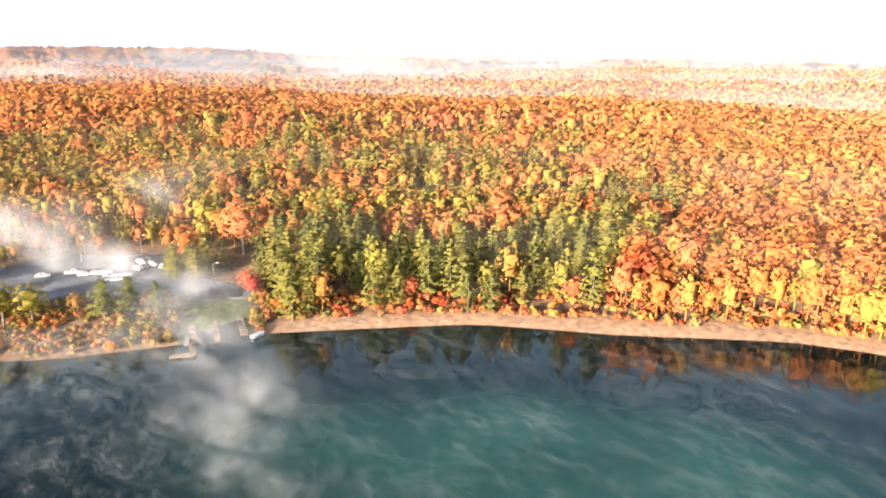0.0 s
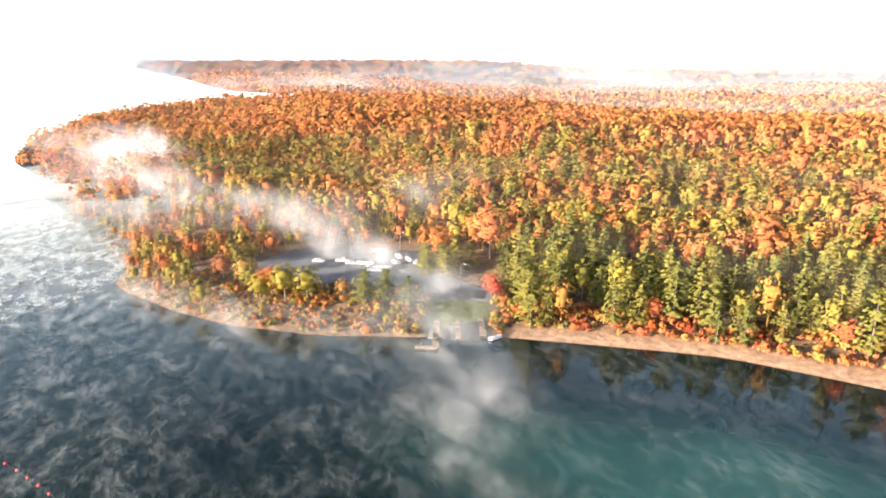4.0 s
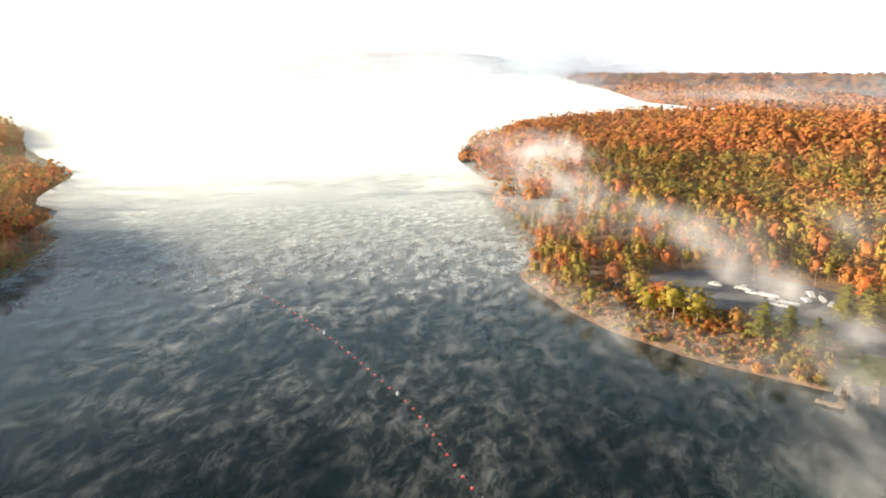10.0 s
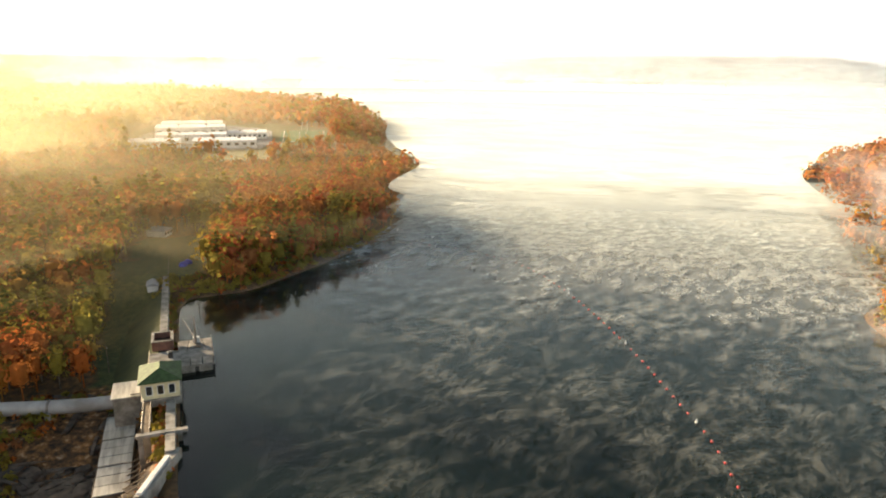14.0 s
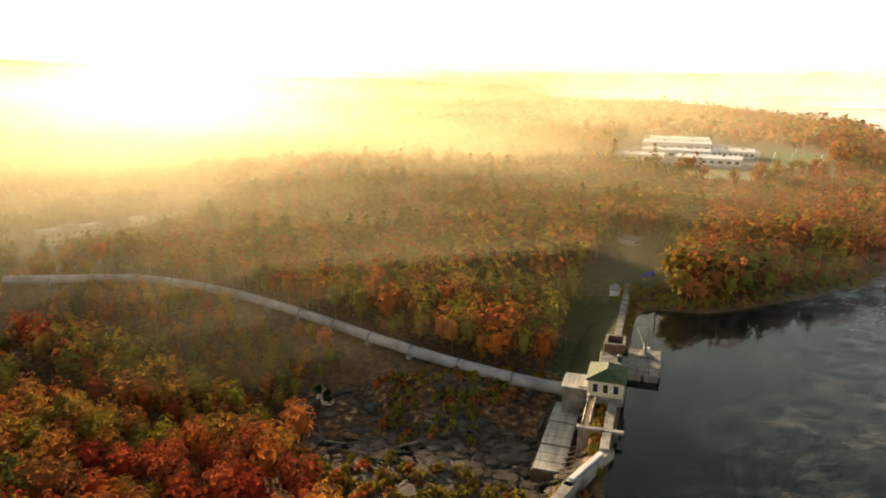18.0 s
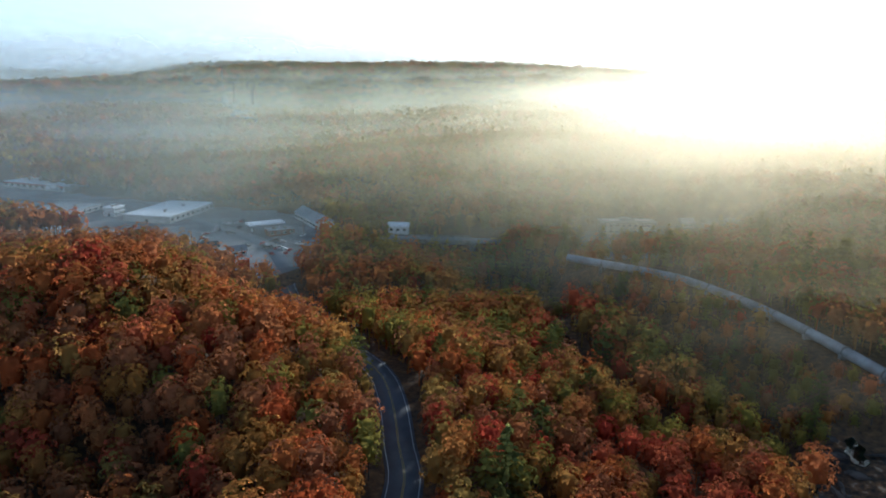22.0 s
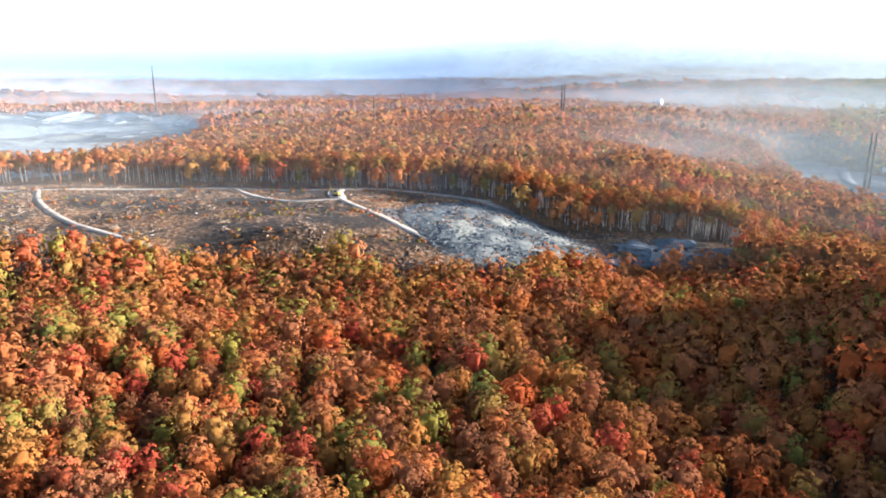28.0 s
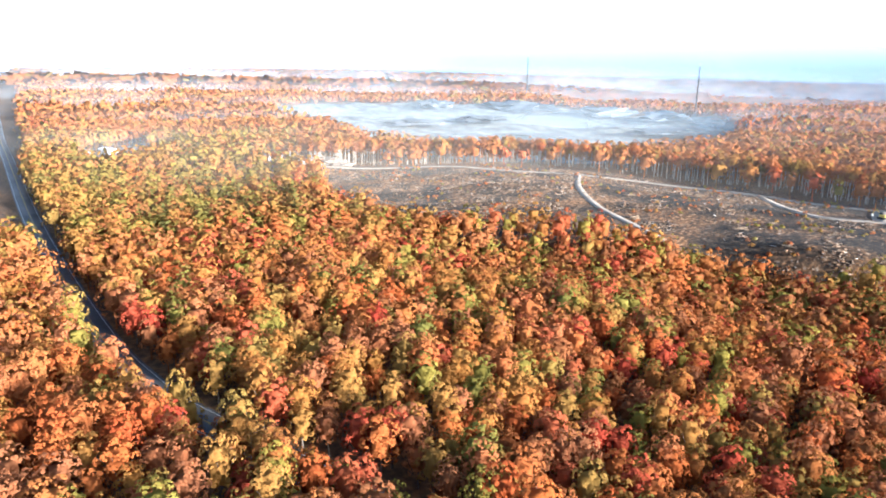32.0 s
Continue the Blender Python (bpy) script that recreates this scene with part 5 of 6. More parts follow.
for k, (x, y) in enumerate(zip(bx, by)):
    white = k % 11 == 6
    b = thing("buoy", "white marker buoy on the float line" if white else "small red buoy on the float line", "buoy", pose(x, y, 0.08), "buoys of the float line")
    if white:
        part("float", rod((0, 0, -0.2), (0, 0, 0.8), 0.3, 0.14, 10), paint_white, b)
    else:
        new("float", buoy_mesh).parent = b
    new("eye", eye_mesh).parent = b
cable = thing("float_line_rope", "dark rope tying the buoys together on the lake", "rope", pose(0, 0, 0.0))
bm = bmesh.new()
for k in range(0, len(bl) - 1):
    rod((bl[k][0], bl[k][1], 0), (bl[k + 1][0], bl[k + 1][1], 0), 0.025, sides=5, bm=bm)
part("rope", bm, dark_steel, cable)

# ---- road ----
road = setting("road", strip(ROAD_LINE, 8.6, 0.22, ROAD_Z, 0.5), asphalt, "two-lane asphalt road winding through the wood", "road")
for name, w, shift, mat in (("edge_line", 0.16, 3.5, paint_white), ("edge_line", 0.16, -3.5, paint_white), ("centre_line", 0.14, 0.16, yellow_paint), ("centre_line", 0.14, -0.16, yellow_paint)):
    me = strip(ROAD_LINE, w, 0.24, ROAD_Z, 0.015, shift)
    me.materials.append(mat)
    new(name, me).parent = road
for x, y in ((308, 176), (338, 197), (372, 218), (420, 249), (470, 282), (540, 328), (268, 148), (-45, -300), (-40, -345)):
    utility_pole(x, y, 11.0, 35)
box = thing("box_trailer", "white box trailer parked beside the road", "trailer", pose(394, 226, float(height(394, 226)), 0, 0, -55))
part("box", solid((0, 0, 2.5, 12, 2.5, 2.8), bevel=0.04), paint_white, box)
part("chassis", solid((0, 0, 0.95, 11.5, 1.2, 0.25)), dark_steel, box)
for x in (-4.6, -3.4, 3.8):
    for y in (-1.0, 1.0):
        part("wheel", rod((x, y - 0.14, 0.5), (x, y + 0.14, 0.5), 0.5, sides=12), rubber, box)

# ---- town in the valley ----
worn_asphalt = surface("worn_asphalt", (0.25, 0.255, 0.27), (0.16, 0.165, 0.175), 0.85, 0.03, 0.2, fine=1.0)
setting("town_lots", slab_of(LOTS, -19.86, 0.6), worn_asphalt, "grey asphalt lots and forecourts in the valley", "car park")
setting("yard_pipe", slab_of(LOTS_PIPE, -19.86, 0.6), worn_asphalt, "pale forecourt in front of a long building", "yard")
roof_red = surface("red_fascia", (0.30, 0.05, 0.05), None, 0.6, 0.3, 0.05)
tarmac_pale = surface("pale_road", (0.27, 0.28, 0.30), (0.21, 0.22, 0.24), 0.8, 0.1, 0.1)
setting("valley_road", strip(bends([(-31, -368), (-25, -420), (0, -475), (70, -600), (160, -640), (225, -705), (262, -790), (330, -900)], 4), 11, 0.1, np.full(29, -19.85), 0.3),
        tarmac_pale, "pale road through the valley town", "road")


def hall(name, label, category, x, y, w, d, h, turn, roof="flat", walls=wall_pale, cover=roof_white, rise=2.5, bays=6, z=None, storeys=1):
    """A building: walls, roof with parapet or slopes, doors and a row of windows on each long side."""
    g = float(height(x, y)) if z is None else z
    b = thing(name, label, category, pose(x, y, g, 0, 0, turn))
    part("wall", solid((0, 0, h / 2 - 0.5, w, d, h + 1), bevel=0.05), walls, b)
    if roof == "flat":
        part("roof", solid((0, 0, h + 0.18, w + 0.5, d + 0.5, 0.36), bevel=0.06), cover, b)
        for q in range(2):
            part("roof_unit", solid((w * (0.22 - 0.4 * q), d * 0.12, h + 0.9, 2.2, 1.8, 1.1), bevel=0.08), steel, b)
    elif roof == "hip":
        part("roof", hip_roof(w, d, h, rise, 0.6), cover, b)
    else:
        part("roof", gable_roof(w, d, h, rise, 0.6), cover, b)
    for side in (-1, 1):
        for s in range(storeys):
            for k in range(bays):
                zz = (s + 0.55) * h / storeys
                win = part("window", solid((w * ((k + 0.5) / bays - 0.5), side * (d / 2 + 0.03), zz, w / bays * 0.55, 0.14, h / storeys * 0.42)), paint_white, b)
                part("pane", solid((w * ((k + 0.5) / bays - 0.5), side * (d / 2 + 0.08), zz, w / bays * 0.48, 0.12, h / storeys * 0.34)), glass_dark, win)
    part("door", solid((w / 2 + 0.04, 0, 1.2, 0.14, 1.8, 2.4)), dark_steel, b)
    return b


hall("warehouse", "wide warehouse with a flat white roof", "warehouse", 37, -538, 58, 36, 5.0, 60.4, bays=9)
hall("warehouse", "wide warehouse with a flat grey roof", "warehouse", 112, -566, 42, 34, 4.0, 60, cover=roof_grey, bays=7)
store = hall("store", "long store with a white roof and red fascia", "store", 150, -702, 75, 28, 5.5, -39, bays=10)
part("fascia", solid((0, 14.3, 4.7, 74, 0.3, 1.4), bevel=0.03), roof_red, store)
part("gable", solid((-24, 14.5, 4.2, 12, 3.0, 5.6), bevel=0.05), paint_white, store)
hall("office", "small white office between the warehouses", "office", 76, -548, 12, 9, 6.5, 60, walls=paint_white, bays=4, storeys=2)
hall("kiosk", "small white flat-roofed kiosk", "kiosk", 143, -582, 14, 9, 3.2, 20, walls=paint_white, bays=3)
hall("long_house", "long grey gabled house by the forecourt", "house", -60, -482, 44, 13, 4.5, 102, "gable", cover=roof_grey, rise=4.5, bays=7)
hall("cottage", "dark-roofed cottage at the wood's edge", "house", 11, -415, 13, 9, 3.6, 10, "gable", cover=surface("dark_roof", (0.07, 0.075, 0.085), None, 0.8, 0.4, 0.1), rise=2.6, bays=3)
hall("cottage", "dark-roofed cottage at the wood's edge", "house", -6, -403, 9, 8, 3.4, 15, "gable", cover=roof_grey, rise=2.4, bays=2)
white_shop = hall("white_shop", "white gabled building beside the road bridge", "shop", -110, -437, 13, 9, 4.6, 158, "gable", walls=paint_white, rise=2.2, bays=3, z=-20)
part("porch", solid((-3, 5.2, 1.3, 5, 2.2, 2.6), bevel=0.05), paint_white, white_shop)
# the road leaves the town over the gorge on a concrete bridge
DECK_A, DECK_B = Vector((-98, -419, -19.6)), Vector((-147, -399, -19.6))
span = DECK_B - DECK_A
bridge_turn = math.degrees(math.atan2(span.y, span.x))
road_bridge = thing("road_bridge", "long pale concrete road bridge over the wooded gorge", "bridge", pose(*((DECK_A + DECK_B) / 2), 0, 0, bridge_turn))
part("deck", solid((0, 0, 0, span.length, 12.5, 0.7), bevel=0.06), concrete, road_bridge)
part("roadway", solid((0, 0, 0.38, span.length, 10.2, 0.08)), worn_asphalt, road_bridge, "worn grey asphalt roadway")
for y in (-6.1, 6.1):
    part("parapet", solid((0, y, 0.85, span.length, 0.35, 1.1), bevel=0.05), concrete, road_bridge)
    part("handrail", rod((-span.length / 2, y, 1.75), (span.length / 2, y, 1.75), 0.07, sides=6), steel, road_bridge)
for y in (-4.5, -1.5, 1.5, 4.5):
    part("girder", solid((0, y, -1.1, span.length, 0.5, 1.5)), steel, road_bridge)
for x in (-9, 9):
    pier = part("pier", solid((x, 0, -2.3, 1.6, 11.5, 1.0), bevel=0.08), concrete, road_bridge)
    for y in (-4, 0, 4):
        part("column", rod((x, y, -13.5), (x, y, -2.7), 0.65, sides=12), concrete, pier)
for x in (-span.length / 2 - 1.5, span.length / 2 + 1.5):
    part("abutment", solid((x, 0, -4.5, 3.4, 12.8, 8.4), bevel=0.1), concrete, road_bridge)
setting("approach_road", strip(bends(BRIDGE_WAY[:3], 6), 11, 0.0, np.full(13, -19.25), 0.8), worn_asphalt, "grey asphalt road leading onto the bridge", "road")
setting("approach_road", strip(bends(BRIDGE_WAY[3:], 6), 11, 0.0, np.full(13, -19.25), 0.8), worn_asphalt, "grey asphalt road leaving the bridge for the woods", "road")
mill = hall("mill_house", "long pale two-storey building with a central pediment", "hall", -256, -394, 37, 13, 8.0, 164, "flat", walls=surface("pale_brick", (0.5, 0.47, 0.42), None, 0.85, 0.3, 0.1), cover=roof_grey, bays=9, storeys=2)
part("pediment", solid((0, 6.9, 4.6, 8, 1.2, 9.4), bevel=0.06), paint_white, mill)
for k in range(9):
    part("glazing", solid((-2.4 + 2.4 * (k % 3), 7.55, 2.0 + 2.4 * (k // 3), 1.7, 0.12, 1.7)), glass_dark, mill)
for q in (-11, 11):
    part("roof_light", solid((q, 0, 8.7, 11, 4, 1.0), bevel=0.1), paint_white, mill)
for k in range(3):
    hall("white_house", "small white gabled house near the pipeline's end", "house", -306 - 15 * k, -398 + 4.5 * k, 9, 8, 4.0, 164 + 25 * (k % 2), "gable", walls=paint_white, cover=roof_grey if k == 1 else roof_white, rise=2.6, bays=2)
hall("farmhouse", "white farmhouse deep in the valley woods", "house", -245, -548, 13, 8, 5.0, 25, "gable", walls=paint_white, cover=roof_white, bays=3, storeys=2)
hall("white_house", "white house at the edge of the valley town", "house", 266, -643, 12, 9, 6.0, 40, "gable", walls=paint_white, cover=roof_grey, bays=3, storeys=2)
canopy = thing("fuel_canopy", "flat white fuel station canopy on posts", "fuel station", pose(-26, -466, -19.85, 0, 0, 13))
part("canopy_roof", solid((0, 0, 5.0, 24, 11, 0.9), bevel=0.08), roof_white, canopy)
for x in (-9, 0, 9):
    for y in (-3.5, 3.5):
        part("post", rod((x, y, 0), (x, y, 4.7), 0.22, sides=8), steel, canopy)
    part("pump", solid((x, 0, 0.9, 0.9, 0.6, 1.8), bevel=0.05), paint_white, canopy)
hall("fuel_shop", "brown fuel station shop behind the canopy", "shop", -34, -450, 17, 8, 4.0, 13, walls=brick_red, cover=roof_grey, bays=4)
sign = thing("pole_sign", "white box sign on a tall pole", "sign", pose(209, -746, float(height(209, -746))))
part("pole", rod((0, 0, -0.5), (0, 0, 8), 0.35, sides=8), steel, sign)
part("box", solid((0, 0, 10.2, 6, 1.2, 4.6), bevel=0.1), paint_white, sign)
lot_rng = random.Random(5)
for k in range(84):
    if k < 20 or k >= 46:
        x, y = lot_rng.uniform(-55, 15), lot_rng.uniform(-500, -395)
    elif k < 36:
        x, y = lot_rng.uniform(70, 230), lot_rng.uniform(-690, -570)
    else:
        x, y = lot_rng.uniform(-300, -205), lot_rng.uniform(-372, -345)
    clash = math.hypot(x + 26, y + 466) < 16 or math.hypot(x + 34, y + 450) < 13 or math.hypot(x + 60, y + 482) < 24 or math.hypot(x - 11, y + 415) < 12 or math.hypot(x + 6, y + 403) < 10 \
        or math.hypot(x - 112, y + 566) < 31 or math.hypot(x - 37, y + 538) < 36 or math.hypot(x - 150, y + 702) < 44 or math.hypot(x - 76, y + 548) < 12 or math.hypot(x - 143, y + 582) < 11
    if not clash and inside(np.array(LOTS if x > -100 else LOTS_PIPE, float), np.array(x), np.array(y)):
        park(lot_rng.randrange(6), x, y, lot_rng.choice((15, 60, 105, 150)))
for x, y in ((-8, -380), (-48, -440), (20, -450), (90, -520), (-20, -510), (60, -600), (140, -640), (200, -650), (-58, -424), (-90, -410)):
    utility_pole(x, y, 10.5, 40)


def transmission_pole(x, y, tall, twin=True, label="tall dark twin-pole power pylon with short arms"):
    """Two tapered steel poles side by side with cable arms."""
    t = thing("power_pylon", label, "pylon", pose(x, y, float(height(x, y)) - 1, 0, 0, 30), "power pylons")
    for q in ((-1.8, 1.8) if twin else (0,)):
        part("pole", rod((q, 0, 0), (q, 0, tall), 1.25 if twin else 1.3, 0.7, 8), dark_steel, t)
        for z in (0.62, 0.76, 0.90):
            part("arm", rod((q, 0, tall * z), (q + (-5 if q <= 0 else 5), 0, tall * z + 0.8), 0.22, 0.1, 6), steel, t)


def lattice_tower(x, y, tall, wide=7.0, label="grey lattice power tower on the far slope"):
    t = thing("lattice_tower", label, "pylon", pose(x, y, float(height(x, y)) - 1, 0, 0, 20), "lattice towers")
    for sx in (-1, 1):
        for sy in (-1, 1):
            part("leg", rod((sx * wide / 2, sy * wide / 2, 0), (sx * 0.5, sy * 0.5, tall), 0.35, 0.2, 5), steel, t)
    for k in range(5):
        a, b = k / 5, (k + 1) / 5
        wa, wb = wide / 2 * (1 - a) + 0.5 * a, wide / 2 * (1 - b) + 0.5 * b
        for s in (-1, 1):
            part("brace", rod((-wa, s * wa, tall * a), (wb, s * wb, tall * b), 0.16, sides=4), steel, t)
            part("brace", rod((wa, s * wa, tall * a), (-wb, s * wb, tall * b), 0.16, sides=4), steel, t)
    for z in (0.7, 0.83, 0.95):
        part("arm", rod((-9, 0, tall * z), (9, 0, tall * z), 0.28, sides=5), steel, t)


power_cut = setting("power_cut", strip(bends([(-60, -1250), (-30, -1330), (-62, -1420), (-40, -1560), (-25, -1750), (-20, -1950)], 5), 16, 15.5, None, 16), gravel_grey, "pale cleared strip below the power line", "cleared strip")
transmission_pole(203, -678, 50)
transmission_pole(606, -756, 52)
transmission_pole(836, -609, 42, False, "slim dark power pole above the forest")
for x, y, tall in ((-37, -1560, 78), (-20, -1950, 92), (-83, -1690, 66), (-70, -1480, 50)):
    lattice_tower(x, y, tall)


def mast(x, y, tall):
    t = thing("radio_mast", "thin grey guyed radio mast rising above the trees", "mast", pose(x, y, float(height(x, y)) - 1), "radio masts")
    part("pole", rod((0, 0, 0), (0, 0, tall), 1.5, 0.9, 6), dark_steel, t)
    for k in range(3):
        a = 2.1 * k
        part("guy", rod((math.cos(a) * tall * 0.3, math.sin(a) * tall * 0.3, 0), (0, 0, tall * 0.8), 0.08, sides=4), dark_steel, t)
    part("top", rod((0, 0, tall), (0, 0, tall + 5), 0.25, 0.1, 5), paint_white, t)


mast(1300, -462, 92)
mast(1690, -195, 100)
water_tower = thing("water_tower", "white ball-shaped water tower on the far ridge", "water tower", pose(700, -1150, float(height(700, -1150)) - 1))
part("stem", rod((0, 0, 0), (0, 0, 24), 2.2, 1.5, 12), paint_white, water_tower)
bm = bmesh.new()
bmesh.ops.create_uvsphere(bm, u_segments=18, v_segments=12, radius=7.0, matrix=Matrix.Translation((0, 0, 28)))
part("tank", bm, paint_white, water_tower)

# ---- school on the peninsula ----
setting("school_yard", slab_of([(-592, -145), (-596, -50), (-640, -42), (-780, -50), (-840, -110), (-840, -165), (-700, -172)], 10.1, 0.4), tarmac_pale, "pale paved school yard", "yard")
for x, y, w, d, h, turn in ((-610, -135, 40, 26, 7, 95), (-625, -80, 52, 30, 6, 95), (-655, -112, 58, 26, 8, 95), (-700, -120, 62, 34, 11, 98), (-695, -68, 36, 30, 6, 95), (-770, -130, 60, 34, 9, 98)):
    hall("school_wing", "large white flat-roofed school wing", "school", x, y, w, d, h, turn, walls=paint_white, bays=8, z=10.0)
field = setting("sports_field", slab_of([(-655, -36), (-650, 6), (-764, 8), (-766, -40)], 10.16, 0.3), turf, "green marked sports field", "sports field")
for a, b in (((-657, -33), (-653, 3)), ((-762, -36), (-760, 5)), ((-657, -33), (-762, -36)), ((-653, 3), (-760, 5)), ((-709, -35), (-706, 4))):
    me = strip([a, ((a[0] + b[0]) / 2, (a[1] + b[1]) / 2), b], 0.7, 0.0, [10.19] * 3, 0.02)
    me.materials.append(paint_white)
    new("marking", me).parent = field
for x, y in ((-656, -15), (-761, -15)):
    goal = thing("goal_posts", "white goal posts on the sports field", "goal", pose(x, y, 10.15), "goals")
    for q in (-2.8, 2.8):
        part("post", rod((0, q, 0), (0, q, 9), 0.2, sides=6), paint_white, goal)
    part("crossbar", rod((0, -2.8, 3), (0, 2.8, 3), 0.2, sides=6), paint_white, goal)

# ---- clearing and quarry ----
for pts, w in (([(560, 150), (530, 95), (515, 11), (498, -28), (466, -89), (447, -143), (402, -188), (360, -228), (332, -266), (300, -283), (270, -284), (243, -277), (217, -258)], 5.0),
               ([(462, -90), (430, -84), (404, -84), (371, -88), (340, -96), (318, -105)], 4.0), ([(404, -186), (382, -184), (360, -186), (342, -192), (329, -214)], 4.5),
               ([(352, -226), (329, -215), (296, -210), (266, -208), (238, -211), (216, -216)], 4.5), ([(329, -214), (345, -222), (356, -231)], 9.0)):
    setting("track", strip(bends(pts, 6), w, 0.35, None, 0.6), dirt, "pale dirt track across the cleared ground", "track")


def lump_mesh(seed, rough=0.75, flat=0.6):
    """A low heap or boulder with an uneven outline."""
    r = random.Random(seed)
    bm = bmesh.new()
    bmesh.ops.create_icosphere(bm, subdivisions=3, radius=1.0)
    for v in bm.verts:
        k = 1 + rough * noise.noise(v.co * 1.9 + Vector((seed * 7.1, 0, 0))) + 0.3 * noise.noise(v.co * 5 + Vector((seed, 0, 0))) + r.uniform(-0.08, 0.08)
        v.co *= k
        v.co.z = max(-0.25, v.co.z) * flat
    return bm


def heap(x, y, sx, sy, sz, mat, label, name="stockpile", seed=1):
    h = thing(name, label, name.replace("_", " "), pose(x, y, float(height(x, y)), 0, 0, seed * 37) @ Matrix.Diagonal((sx, sy, sz, 1)))
    part("mound", lump_mesh(seed), mat, h)


for k, (x, y, s, hgt) in enumerate(((528, 118, 13, 8), (545, 92, 16, 6), (514, 132, 9, 5), (551, 132, 15, 9), (534, 78, 9, 4))):
    heap(x, y, s, s * 0.8, hgt, dirt, "pale heap of sand in the stockyard", seed=k + 1)
for k, (x, y, s, hgt) in enumerate(((165, -285, 17, 7), (150, -305, 15, 6), (178, -268, 14, 5), (183, -292, 12, 5), (148, -322, 12, 5), (136, -318, 14, 6), (128, -300, 13, 5), (172, -308, 13, 6))):
    heap(x, y, s, s * 0.7, hgt, gravel_grey, "grey heap of crushed stone at the clearing's edge", seed=k + 11)
for k, (x, y, s, hgt) in enumerate(((540, 262, 20, 9), (575, 262, 16, 7), (520, 255, 14, 6), (600, 255, 18, 8))):
    heap(x, y, s, s * 0.7, hgt, gravel_grey, "grey gravel heap in the depot", seed=k + 21)
for k, (x, y, s, hgt) in enumerate(((880, -120, 38, 5), (960, -300, 45, 7), (1080, -60, 50, 8), (1180, -370, 60, 16), (1340, -150, 80, 20), (850, -20, 30, 5), (1010, 40, 40, 8), (1300, -300, 70, 18), (1380, 20, 60, 18))):
    heap(x, y, s, s * 0.6, hgt, gravel_grey, "grey quarry spoil heap", seed=k + 31)
for k, (x, y) in enumerate(((560, 290), (590, 285), (500, 262))):
    hall("depot_shed", "pale metal depot shed among gravel heaps", "shed", x, y, 16, 9, 5, 30 + 20 * k, "gable", cover=roof_white, rise=1.6, bays=3)
digger = thing("excavator", "yellow excavator standing on the dirt track", "excavator", pose(336, -217, float(height(336, -217)) + 0.4, 0, 0, 20))
part("track", solid((0, -1.2, 0.5, 4.2, 0.6, 1.0), bevel=0.2), rubber, digger)
part("track", solid((0, 1.2, 0.5, 4.2, 0.6, 1.0), bevel=0.2), rubber, digger)
part("cab", solid((0.4, 0.6, 2.4, 1.5, 1.2, 1.7), bevel=0.1), glass_dark, digger)
part("house", solid((-0.6, 0, 1.7, 3.4, 2.6, 1.3), bevel=0.12), yellow_paint, digger)
part("boom", rod((1.0, -0.3, 2.0), (4.2, -0.3, 4.4), 0.3, 0.22, 6), yellow_paint, digger)
part("stick", rod((4.2, -0.3, 4.4), (6.0, -0.3, 1.6), 0.22, 0.16, 6), yellow_paint, digger)
part("bucket", solid((6.1, -0.3, 1.0, 0.9, 1.1, 1.0), bevel=0.12), steel, digger)

# brush piles, singly
stump_wood = surface("cut_wood", (0.42, 0.30, 0.18), (0.20, 0.14, 0.09), 0.9, 0.8, 0.3)
pile_rng = random.Random(11)
for x, y in ((323, -143), (250, -166), (455, -56), (467, -84), (300, -120), (352, -100), (268, -178), (405, -110), (440, -30), (345, -40), (380, 20), (480, 30), (330, -160), (290, -150), (400, -150)):
    pile = thing("brush_pile", "tangled pile of bleached logs and branches", "brush pile", pose(x, y, float(height(x, y)), 0, 0, pile_rng.uniform(0, 180)), "brush piles")
    for k in range(12):
        a, l = pile_rng.uniform(0, 3.14), pile_rng.uniform(2, 5)
        cx, cy, cz = pile_rng.uniform(-1.6, 1.6), pile_rng.uniform(-1.6, 1.6), pile_rng.uniform(0.15, 1.3)
        dx, dy, dz = math.cos(a) * l / 2, math.sin(a) * l / 2, pile_rng.uniform(-0.1, 0.6)
        part("log", rod((cx - dx, cy - dy, max(0.1, cz - dz)), (cx + dx, cy + dy, cz + dz), pile_rng.uniform(0.1, 0.24), 0.08, 6), stump_wood, pile)


